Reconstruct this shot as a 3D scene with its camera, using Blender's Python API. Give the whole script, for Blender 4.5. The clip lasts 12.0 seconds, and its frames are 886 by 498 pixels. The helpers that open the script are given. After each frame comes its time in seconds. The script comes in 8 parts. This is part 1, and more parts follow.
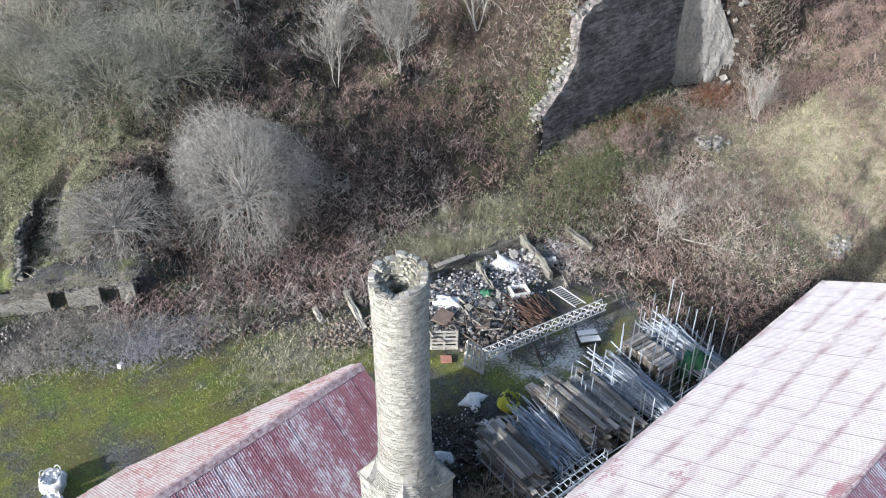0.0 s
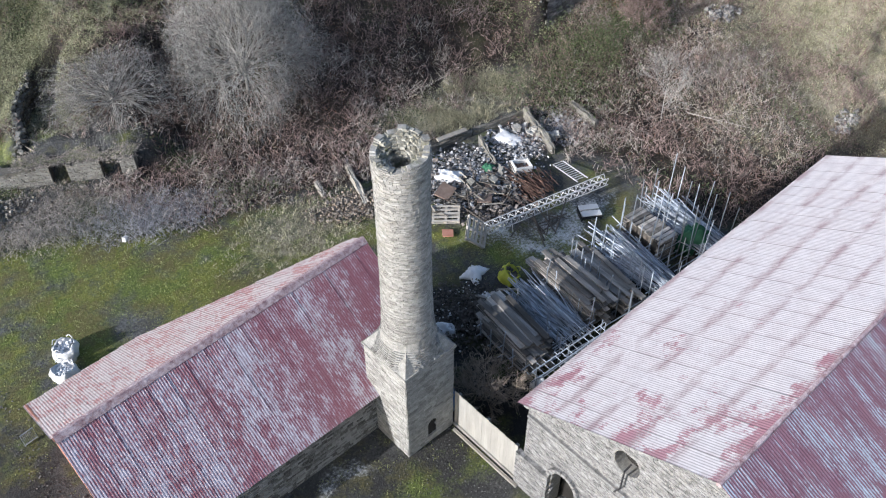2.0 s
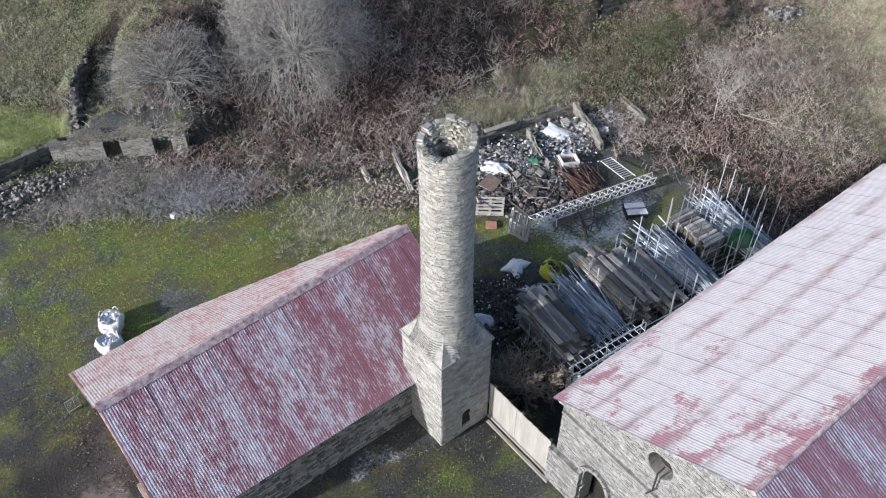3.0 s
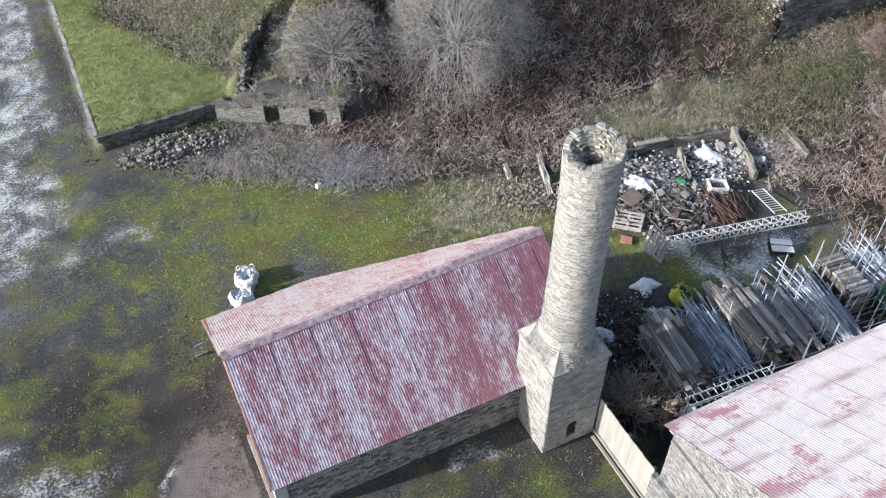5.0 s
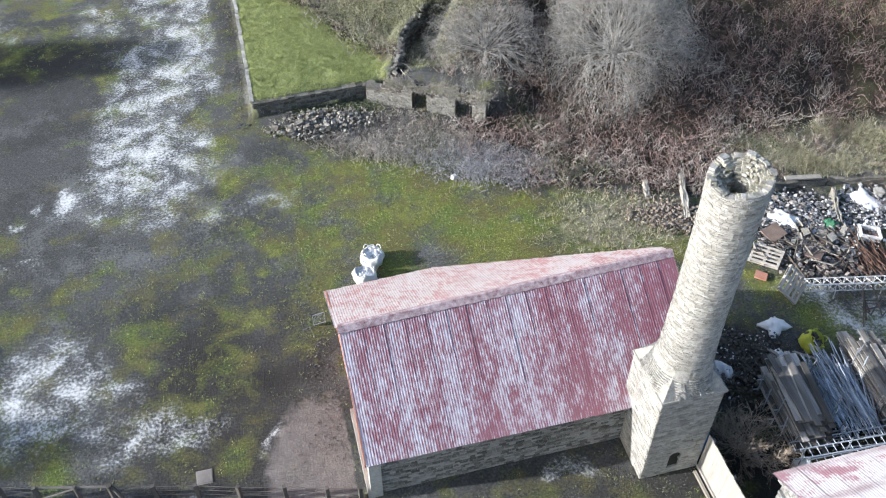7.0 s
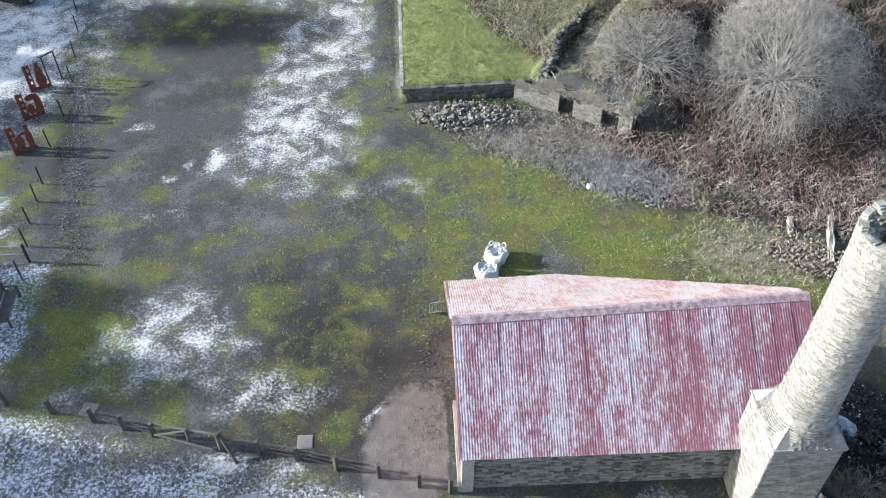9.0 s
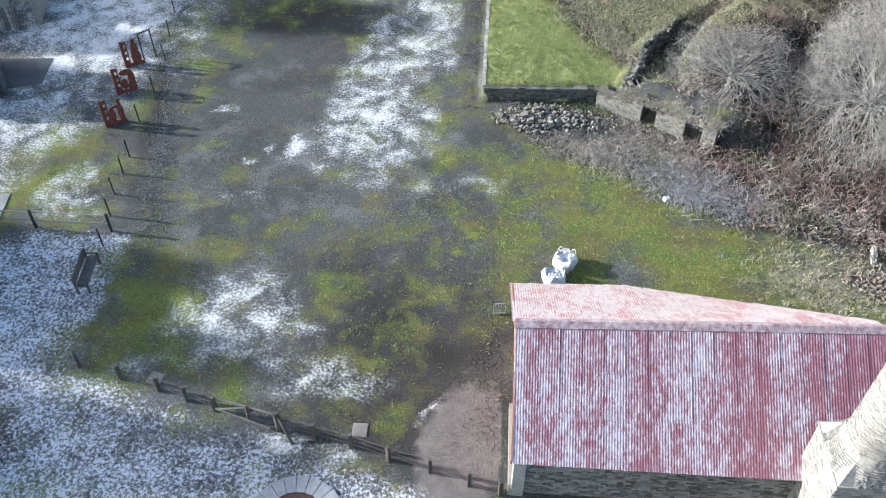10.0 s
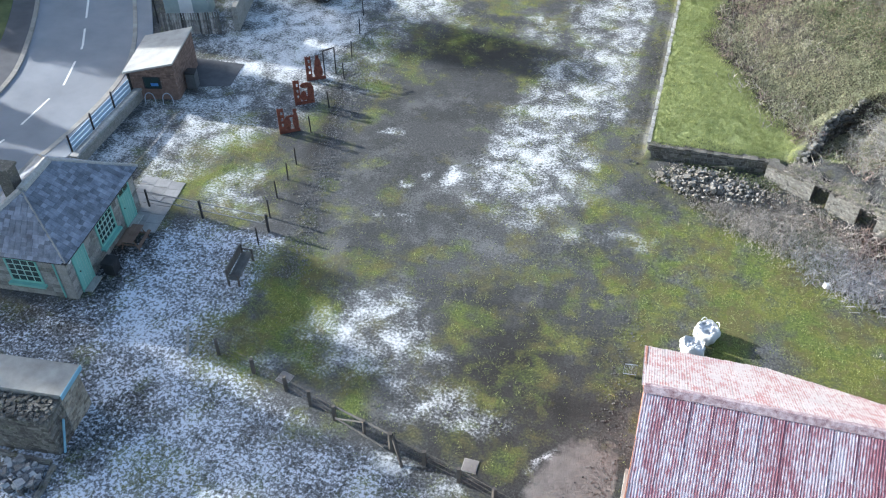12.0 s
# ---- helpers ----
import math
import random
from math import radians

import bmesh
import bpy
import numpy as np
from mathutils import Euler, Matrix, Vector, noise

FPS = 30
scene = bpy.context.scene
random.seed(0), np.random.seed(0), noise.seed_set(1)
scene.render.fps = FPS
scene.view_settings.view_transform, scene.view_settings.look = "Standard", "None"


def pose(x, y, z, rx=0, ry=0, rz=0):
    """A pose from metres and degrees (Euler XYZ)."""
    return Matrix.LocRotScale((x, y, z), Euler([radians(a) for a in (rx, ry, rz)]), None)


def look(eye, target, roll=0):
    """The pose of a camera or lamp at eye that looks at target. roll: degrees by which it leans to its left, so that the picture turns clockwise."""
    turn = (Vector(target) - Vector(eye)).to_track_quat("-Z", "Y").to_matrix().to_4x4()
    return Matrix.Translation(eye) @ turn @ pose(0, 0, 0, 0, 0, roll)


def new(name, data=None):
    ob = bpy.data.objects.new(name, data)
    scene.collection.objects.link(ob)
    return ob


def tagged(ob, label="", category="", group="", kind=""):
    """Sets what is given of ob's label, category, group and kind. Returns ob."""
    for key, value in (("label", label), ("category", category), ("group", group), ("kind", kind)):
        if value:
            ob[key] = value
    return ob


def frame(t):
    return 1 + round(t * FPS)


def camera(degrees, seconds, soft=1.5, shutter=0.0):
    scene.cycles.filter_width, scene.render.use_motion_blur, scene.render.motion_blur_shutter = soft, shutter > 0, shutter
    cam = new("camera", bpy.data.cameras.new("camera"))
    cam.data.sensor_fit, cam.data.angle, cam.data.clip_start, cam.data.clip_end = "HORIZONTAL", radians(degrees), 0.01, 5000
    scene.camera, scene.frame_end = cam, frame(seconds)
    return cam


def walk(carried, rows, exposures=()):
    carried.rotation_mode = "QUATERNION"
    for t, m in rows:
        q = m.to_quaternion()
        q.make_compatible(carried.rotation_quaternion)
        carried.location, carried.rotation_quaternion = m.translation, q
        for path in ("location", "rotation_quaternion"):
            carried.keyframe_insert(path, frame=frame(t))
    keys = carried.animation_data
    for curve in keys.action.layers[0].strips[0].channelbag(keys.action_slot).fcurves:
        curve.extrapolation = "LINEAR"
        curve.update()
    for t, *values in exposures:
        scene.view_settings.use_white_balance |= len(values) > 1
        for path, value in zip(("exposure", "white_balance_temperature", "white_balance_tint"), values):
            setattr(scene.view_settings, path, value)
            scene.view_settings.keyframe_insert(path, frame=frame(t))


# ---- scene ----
# The camera hangs still over the yard, tilts down and then turns to the left.
cam = camera(54.7, 12.0, soft=1.15)
EYE = (0.0, 0.0, 25.0)
TURN = 42.6
PATH = (
    (0.0, 0.00, -35.70), (0.5, 0.00, -37.82), (1.0, 0.01, -40.02), (1.5, 0.04, -42.19), (2.0, 0.16, -44.09),
    (2.5, 1.23, -44.69), (3.0, 4.12, -44.72), (5.0, 16.36, -44.86), (5.5, 19.32, -44.88), (6.0, 22.27, -44.91),
    (6.5, 25.21, -44.92), (7.0, 28.14, -44.93), (9.0, 39.92, -45.01), (9.5, 43.16, -45.07), (10.0, 46.43, -45.08),
    (10.5, 49.65, -44.97), (11.0, 52.88, -43.95), (11.5, 56.19, -42.84), (12.0, 59.49, -42.44),
)
walk(cam, [(t, pose(*EYE, 90 + p, 0, y - TURN)) for t, y, p in PATH], [(0.0, 1.3, 6250, 10), (2.5, 0.97, 6150, 12), (3.2, 1.0, 6150, 12), (5.0, 1.27, 6300, 12), (8.5, 1.56, 6250, 9), (10.0, 1.64, 6200, 9), (12.0, 1.70, 6150, 8)])

# ---- light: low winter sun with a clear pale sky ----
SUN_TO = Vector((-0.945, 0.105, 0.325)).normalized()
world = bpy.data.worlds.new("winter_sky")
world.use_nodes = True
scene.world = world
_n = world.node_tree.nodes
_sky = _n.new("ShaderNodeTexSky")
_sky.sky_type = "NISHITA"
_sky.sun_disc = False
_sky.sun_elevation = math.asin(SUN_TO.z)
_sky.sun_rotation = math.atan2(SUN_TO.x, SUN_TO.y)
_sky.air_density, _sky.dust_density, _sky.ozone_density = 1.0, 2.0, 1.0
world.node_tree.links.new(_sky.outputs[0], _n["Background"].inputs[0])
_n["Background"].inputs[1].default_value = 0.108
sun = new("sun", bpy.data.lights.new("sun", "SUN"))
sun.data.energy, sun.data.angle, sun.data.color = 3.1, radians(1.0), (1.0, 0.97, 0.93)
sun.matrix_world = look((0, 0, 60), Vector((0, 0, 60)) - SUN_TO)

# ---- mesh tools ----
rng = np.random.default_rng(7)


def mesh_np(name, v, faces, smooth=False):
    """A mesh from arrays: v (n, 3) and a list of face arrays, each (m, 3) or (m, 4)."""
    faces = [np.asarray(f, np.int32) for f in (faces if isinstance(faces, list) else [faces]) if len(f)]
    me = bpy.data.meshes.new(name)
    v = np.asarray(v, np.float32)
    me.vertices.add(len(v))
    me.vertices.foreach_set("co", v.ravel())
    loops = np.concatenate([f.ravel() for f in faces])
    total = np.concatenate([np.full(len(f), f.shape[1], np.int32) for f in faces])
    start = np.concatenate([[0], np.cumsum(total)[:-1]]).astype(np.int32)
    me.loops.add(len(loops))
    me.loops.foreach_set("vertex_index", loops)
    me.polygons.add(len(total))
    me.polygons.foreach_set("loop_start", start)
    me.polygons.foreach_set("loop_total", total)
    me.polygons.foreach_set("use_smooth", np.full(len(total), bool(smooth)))
    me.update(calc_edges=True)
    return me


def part(name, me, material, parent=None, label="", m=None):
    """Links a mesh (or a bmesh, or arrays) as one object under a thing."""
    if isinstance(me, tuple):
        me = mesh_np(name, *me)
    elif isinstance(me, bmesh.types.BMesh):
        bm, me = me, bpy.data.meshes.new(name)
        bm.to_mesh(me)
        bm.free()
    if material and not me.materials:
        me.materials.append(material)
    ob = new(name, me)
    if m is not None:
        ob.matrix_basis = m
    if parent is not None:
        ob.parent = parent
    if label:
        ob["label"] = label
    return ob


def thing(name, label, category, group="", kind="", m=None):
    ob = new(name)
    ob.empty_display_size = 0.2
    if m is not None:
        ob.matrix_basis = m
    return tagged(ob, label, category, group, kind)


def join(*sets):
    """Joins (v, f) sets whose faces have one width."""
    v, f, n = [], {}, 0
    for a, b in sets:
        for q in (b if isinstance(b, list) else [b]):
            if len(q):
                f.setdefault(q.shape[1], []).append(np.asarray(q) + n)
        v.append(np.asarray(a, float))
        n += len(a)
    return np.concatenate(v), [np.concatenate(q) for q in f.values()]


BOX_F = np.array([(0, 2, 3, 1), (4, 5, 7, 6), (0, 1, 5, 4), (2, 6, 7, 3), (0, 4, 6, 2), (1, 3, 7, 5)])
BOX_V = np.array([(x, y, z) for z in (-0.5, 0.5) for y in (-0.5, 0.5) for x in (-0.5, 0.5)])


def boxes(c, s, rot=None, jitter=0.0):
    """Boxes at centres c with sizes s, turned by matrices rot (n, 3, 3)."""
    c, s = np.atleast_2d(np.asarray(c, float)), np.atleast_2d(np.asarray(s, float))
    n = max(len(c), len(s))
    v = np.repeat(BOX_V[None], n, 0) + (rng.uniform(-jitter, jitter, (n, 8, 3)) if jitter else 0)
    v = v * s[:, None]
    if rot is not None:
        v = np.einsum("nij,nkj->nki", np.broadcast_to(rot, (n, 3, 3)), v)
    v = v + c[:, None]
    f = (BOX_F[None] + 8 * np.arange(n)[:, None, None]).reshape(-1, 4)
    return v.reshape(-1, 3), f


def box(x0, x1, y0, y1, z0, z1):
    return boxes([((x0 + x1) / 2, (y0 + y1) / 2, (z0 + z1) / 2)], [(x1 - x0, y1 - y0, z1 - z0)])


def rotz(a):
    a = np.atleast_1d(np.asarray(a, float))
    c, s, o = np.cos(a), np.sin(a), np.zeros_like(a)
    return np.stack([np.stack([c, -s, o], -1), np.stack([s, c, o], -1), np.stack([o, o, o + 1], -1)], 1)


def turned(n, tilt=0.5):
    """Random turns: any heading, tilted by up to tilt radians."""
    a, b, c = rng.uniform(0, 2 * np.pi, n), rng.uniform(-tilt, tilt, n), rng.uniform(-tilt, tilt, n)
    rz = rotz(a)
    cb, sb, cc, sc, o, i = np.cos(b), np.sin(b), np.cos(c), np.sin(c), np.zeros(n), np.ones(n)
    rx = np.stack([np.stack([i, o, o], -1), np.stack([o, cb, -sb], -1), np.stack([o, sb, cb], -1)], 1)
    ry = np.stack([np.stack([cc, o, sc], -1), np.stack([o, i, o], -1), np.stack([-sc, o, cc], -1)], 1)
    return rz @ rx @ ry


def tubes(p0, p1, r0, r1=None, sides=6, caps=True):
    """Tapered prisms from p0 to p1."""
    p0, p1 = np.atleast_2d(np.asarray(p0, float)), np.atleast_2d(np.asarray(p1, float))
    n = len(p0)
    r0 = np.broadcast_to(np.asarray(r0, float), n)
    r1 = r0 if r1 is None else np.broadcast_to(np.asarray(r1, float), n)
    d = p1 - p0
    d = d / np.maximum(np.linalg.norm(d, axis=1, keepdims=True), 1e-9)
    ref = np.where(np.abs(d[:, 2:3]) < 0.9, [[0, 0, 1.0]], [[1.0, 0, 0]])
    a = np.cross(d, ref)
    a /= np.linalg.norm(a, axis=1, keepdims=True)
    b = np.cross(d, a)
    t = np.arange(sides) * 2 * np.pi / sides
    ring = a[:, None] * np.cos(t)[None, :, None] + b[:, None] * np.sin(t)[None, :, None]
    v = np.stack([p0[:, None] + ring * r0[:, None, None], p1[:, None] + ring * r1[:, None, None]], 1).reshape(-1, 3)
    k = np.arange(sides)
    f = np.stack([k, k + sides, (k + 1) % sides + sides, (k + 1) % sides], -1)
    f = (f[None] + 2 * sides * np.arange(n)[:, None, None]).reshape(-1, 4)
    if not caps:
        return v, f
    if sides == 4:
        q = np.array([[0, 1, 2, 3], [7, 6, 5, 4]])
        return v, np.concatenate([f, (q[None] + 8 * np.arange(n)[:, None, None]).reshape(-1, 4)])
    tri = [[0, i, i + 1] for i in range(1, sides - 1)] + [[sides, sides + i + 1, sides + i] for i in range(1, sides - 1)]
    return v, [f, (np.array(tri)[None] + 2 * sides * np.arange(n)[:, None, None]).reshape(-1, 3)]


def cones(p0, p1, r):
    """Three-sided tapering tips from p0 to p1."""
    v, f = tubes(p0, p1, r, r, 3, False)
    v = v.reshape(-1, 6, 3)
    v = np.concatenate([v[:, :3], np.asarray(p1, float)[:, None]], 1).reshape(-1, 3)
    t = np.array([(0, 3, 1), (1, 3, 2), (2, 3, 0)])
    return v, (t[None] + 4 * np.arange(len(p0))[:, None, None]).reshape(-1, 3)


def lattice(p, a, b, s=0):
    h = np.sin(a * 127.1 + b * 311.7 + s * 74.7 + p) * 43758.5453
    return h - np.floor(h)


def vnoise(x, y, scale, s=0):
    """Smooth value noise, 0 to 1."""
    x, y = np.asarray(x, float) * scale, np.asarray(y, float) * scale
    i, j = np.floor(x), np.floor(y)
    u, w = x - i, y - j
    u, w = u * u * (3 - 2 * u), w * w * (3 - 2 * w)
    return ((lattice(0.3, i, j, s) * (1 - u) + lattice(0.3, i + 1, j, s) * u) * (1 - w)
            + (lattice(0.3, i, j + 1, s) * (1 - u) + lattice(0.3, i + 1, j + 1, s) * u) * w)


def fbm(x, y, scale, s=0, octaves=4):
    return sum(vnoise(x, y, scale * 2 ** k, s + 11 * k) * 0.5 ** k for k in range(octaves)) / sum(0.5 ** k for k in range(octaves))


def step(a, b, x):
    t = np.clip((x - a) / (b - a), 0, 1)
    return t * t * (3 - 2 * t)


def side_of(line, x, y):
    """Signed distance from a polyline: positive on its left."""
    best, sign = np.full(np.shape(x), 1e9), np.zeros(np.shape(x))
    for (ax, ay), (bx, by) in zip(line[:-1], line[1:]):
        dx, dy = bx - ax, by - ay
        t = np.clip(((x - ax) * dx + (y - ay) * dy) / (dx * dx + dy * dy), 0, 1)
        q = np.hypot(x - ax - t * dx, y - ay - t * dy)
        c = dx * (y - ay) - dy * (x - ax)
        near = q < best - 1e-6
        best, sign = np.where(near, q, best), np.where(near, np.sign(c), sign)
    return best * sign


def blob(x, y, cx, cy, rx, ry, a=0.0, soft=0.6):
    """1 inside an ellipse, falling softly to 0 outside it."""
    c, s = math.cos(radians(a)), math.sin(radians(a))
    u, w = ((x - cx) * c + (y - cy) * s) / rx, (-(x - cx) * s + (y - cy) * c) / ry
    return 1 - step(1 - soft, 1 + soft, np.hypot(u, w))

# ---- the lie of the land: flat yard, raised lawn, hillside and quarry ----
HILL = [(1.0, 400), (1.5, 60), (1.7, 46.3), (4.5, 41.0), (6.8, 38.0), (7.4, 36.6), (11.2, 34.2), (14.5, 31.0), (19, 28.5),
        (24, 27.0), (29, 26.2), (32.3, 26.9), (44.6, 26.8), (46.9, 24.5), (41, 19.5), (36.5, 14), (34.5, 6), (34, -8), (36, -400)]
LAWN = (-0.35, 35.55)
POT_RIM = [(6.5, 35.2), (7.3, 37.3), (7.72, 38.8), (8.6, 40.2), (9.6, 40.9)]


def land(x, y):
    x, y = np.asarray(x, float), np.asarray(y, float)
    d = side_of(HILL, x, y)
    up = np.maximum(d, 0)
    z = 17 * (1 - np.exp(-0.5 * up / 17)) * step(-1, 4, up + 1.5)
    cliff = step(32.0, 36.0, x) * step(62, 52, x) * step(22.5, 25.0, y) * step(14, 6, up)
    z += cliff * 6.5 * step(0.15, 0.9, up)
    z += 1.9 * step(27, 36, x) * step(9, 18, y) * step(-9, -2, d)
    rim = np.interp(x, (30.5, 32.2, 33.7, 34.6, 34.75, 34.9, 35.9, 38.4, 44.6, 46), (0.4, 3.5, 4.8, 6.1, 7.2, 8.2, 8.85, 9.4, 11.7, 11.0)) * step(30.5, 31.5, x) * step(47.0, 45.0, x)
    z = np.where(y > 26.5, np.maximum(z, rim * step(0.05, 0.5, up) * step(9, 5, up)), z)
    rough = step(-2.0, 3.0, d)
    z += (fbm(x, y, 0.35, 3) - 0.5) * 1.3 * rough + (fbm(x, y, 0.08, 5) - 0.5) * 2.4 * step(2, 10, d)
    lawn = (x > LAWN[0]) & (y > LAWN[1] + 0.06 * (x + 0.35)) & (x < 7.3)
    z = np.where(lawn, np.maximum(z, 0.78 + 0.05 * np.sin(x * 0.7)), z)
    z += (fbm(x, y, 0.25, 9) - 0.5) * 0.12 * (1 - rough) * step(0, 8, np.hypot(x - 11, y - 8))
    # bushy mounds
    z += 0.85 * step(0.5, 0.72, fbm(x, y, 0.42, 7)) * step(1.5, 5, d) * (1 - blob(x, y, 8, 46, 6.5, 9, 0, 0.4))
    # the kiln bank, and the broken rim of its pot with the hollow behind
    s, w = (x - 5.16) * 0.861 - (y - 35.29) * 0.508, (x - 5.16) * 0.508 + (y - 35.29) * 0.861
    z = np.maximum(z, (1.15 + 0.5 * (fbm(x, y, 1.1, 15) - 0.5)) * step(0.45, 0.75, w) * step(4.5, 2.0, w) * step(0.9, 1.6, s) * step(8.2, 6.3, s))
    z += 1.4 * blob(x, y, 11.8, 37.2, 2.2, 2.2, 0, 0.3)
    k = side_of(POT_RIM, x, y)
    z = np.maximum(z, 1.35 * np.exp(-((k - 0.1) / np.where(k > 0.1, 0.9, 0.2)) ** 2) * step(35.3, 36.4, y) * step(42.0, 40.6, y) * step(-2.0, -0.5, -np.abs(k)))
    pot = step(-0.05, -0.25, k) * step(-2.1, -1.5, k) * step(36.5, 37.3, y) * step(41.0, 40.2, y)
    z = z + (0.1 - z) * pot
    return z

# ---- materials ----
class Nodes:
    """Short hand for building a node material."""

    def __init__(self, name):
        self.mat = bpy.data.materials.new(name)
        self.mat.use_nodes = True
        self.t = self.mat.node_tree
        self.bsdf = self.t.nodes["Principled BSDF"]

    def put(self, value, socket):
        if hasattr(value, "is_linked"):
            self.t.links.new(value, socket)
        else:
            socket.default_value = value

    def node(self, kind, **inputs):
        n = self.t.nodes.new("ShaderNode" + kind)
        for k, v in inputs.items():
            self.put(v, n.inputs[k.replace("_", " ")])
        return n

    def where(self, sx=1, sy=1, sz=1, world=True):
        src = self.node("NewGeometry").outputs["Position"] if world else self.node("TexCoord").outputs["Object"]
        return self.node("Mapping", Vector=src, Scale=(sx, sy, sz)).outputs[0]

    def noise(self, vec, scale, detail=5, rough=0.6):
        return self.node("TexNoise", Vector=vec, Scale=scale, Detail=detail, Roughness=rough).outputs["Fac"]

    def ramp(self, fac, *stops):
        n = self.node("ValToRGB", Fac=fac)
        e = n.color_ramp.elements
        while len(e) < len(stops):
            e.new(0.5)
        for q, (p, c) in zip(e, stops):
            q.position, q.color = p, (*c, 1) if len(c) == 3 else c
        return n.outputs[0]

    def band(self, fac, a, b):
        return self.node("MapRange", Value=fac, From_Min=a, From_Max=b).outputs[0]

    def math(self, op, a, b=0.0):
        n = self.node("Math")
        n.operation = op
        self.put(a, n.inputs[0])
        self.put(b, n.inputs[1])
        return n.outputs[0]

    def mix(self, fac, a, b, kind="MIX"):
        n = self.node("Mix")
        n.data_type, n.blend_type = "RGBA", kind
        self.put(fac, n.inputs["Factor"])
        for v, s in ((a, n.inputs[6]), (b, n.inputs[7])):
            self.put((*v, 1) if isinstance(v, tuple) and len(v) == 3 else v, s)
        return n.outputs[2]

    def attr(self, name):
        n = self.node("Attribute")
        n.attribute_name = name
        return n.outputs["Color"]

    def split(self, col):
        return self.node("SeparateColor", Color=col).outputs

    def island(self):
        return self.node("NewGeometry").outputs["Random Per Island"]

    def chance(self):
        return self.node("ObjectInfo").outputs["Random"]

    def done(self, color, rough=0.85, metal=0.0, bump=None, strength=0.4, dist=0.02, spec=0.35):
        self.put((*color, 1) if isinstance(color, tuple) and len(color) == 3 else color, self.bsdf.inputs["Base Color"])
        self.put(rough, self.bsdf.inputs["Roughness"])
        self.put(metal, self.bsdf.inputs["Metallic"])
        self.put(spec, self.bsdf.inputs["Specular IOR Level"])
        if bump is not None:
            b = self.node("Bump", Height=bump, Strength=strength, Distance=dist)
            self.t.links.new(b.outputs[0], self.bsdf.inputs["Normal"])
        return self.mat


def plain(name, lo, hi, scale=3.0, rough=0.8, metal=0.0, bump=0.4, dist=0.01, stretch=(1, 1, 1), fine=40.0, vary=0.3, spec=0.35, each="island"):
    """Two-scale mottled surface between two colours, with a shade of its own for each piece."""
    n = Nodes(name)
    vec = n.where(*stretch)
    big, small = n.noise(vec, scale, 4), n.noise(vec, fine, 4, 0.7)
    f = n.math("ADD", n.math("MULTIPLY", big, 0.65), n.math("MULTIPLY", small, 0.35))
    col = n.ramp(f, (0.32, lo), (0.68, hi))
    tone = n.island() if each == "island" else n.chance()
    shade = n.band(tone, 0.0, 1.0)
    n.t.nodes[-1].inputs["To Min"].default_value = 1 - vary
    n.t.nodes[-1].inputs["To Max"].default_value = 1 + vary
    grey = n.node("CombineColor", Red=shade, Green=shade, Blue=shade).outputs[0]
    col = n.mix(1.0, col, grey, "MULTIPLY")
    return n.done(col, rough, metal, small, bump, dist, spec)


def stone_material(name, lo, mid, hi, moss=0.0, each="island", vary=0.35):
    n = Nodes(name)
    vec = n.where()
    big, small, tiny = n.noise(vec, 0.9, 4), n.noise(vec, 7.0, 6, 0.65), n.noise(vec, 60.0, 4, 0.7)
    tone = n.island() if each == "island" else n.chance()
    mott = n.noise(n.where(1, 1, 2.2), 2.6, 6, 0.72)
    f = n.math("ADD", n.math("MULTIPLY", small, 0.45), n.math("ADD", n.math("MULTIPLY", big, 0.2), n.math("MULTIPLY", tone, vary * 0.95)))
    f = n.math("ADD", f, n.math("MULTIPLY", n.math("SUBTRACT", mott, 0.5), 0.42))
    f = n.math("ADD", f, n.math("MULTIPLY", n.math("SUBTRACT", tiny, 0.5), 0.5))
    col = n.ramp(f, (0.22, lo), (0.47, mid), (0.78, hi))
    lichen = n.band(n.noise(vec, 13.0, 5, 0.7), 0.58, 0.66)
    col = n.mix(n.math("MULTIPLY", lichen, 0.5), col, (0.52, 0.50, 0.43))
    if moss:
        green = n.math("MULTIPLY", n.band(n.noise(vec, 2.2, 6, 0.7), 0.55, 0.68), moss)
        col = n.mix(green, col, (0.10, 0.115, 0.03))
    return n.done(col, 0.92, 0, n.math("ADD", small, n.math("MULTIPLY", tiny, 0.5)), 0.6, 0.02, 0.25)


def bedded_rock(name, lo, mid, hi):
    """Rock in thin level beds, streaked and stained, its colours darkened for shade."""
    n = Nodes(name)
    beds = n.noise(n.where(0.9, 0.9, 5.0), 1.0, 7, 0.75)
    blocks = n.noise(n.where(3.2, 3.2, 8.0), 1.0, 5, 0.72)
    runs = n.noise(n.where(0.55, 0.55, 0.4), 1.0, 6, 0.7)
    tiny = n.noise(n.where(), 14.0, 5, 0.7)
    f = n.math("ADD", n.math("MULTIPLY", beds, 0.45), n.math("ADD", n.math("MULTIPLY", blocks, 0.3), n.math("MULTIPLY", tiny, 0.25)))
    f = n.math("ADD", f, n.math("MULTIPLY", n.math("SUBTRACT", runs, 0.5), 0.30))
    col = n.ramp(f, (0.41, lo), (0.5, mid), (0.58, hi))
    return n.done(col, 0.9, 0, n.math("ADD", beds, blocks), 0.9, 0.12, 0.25)


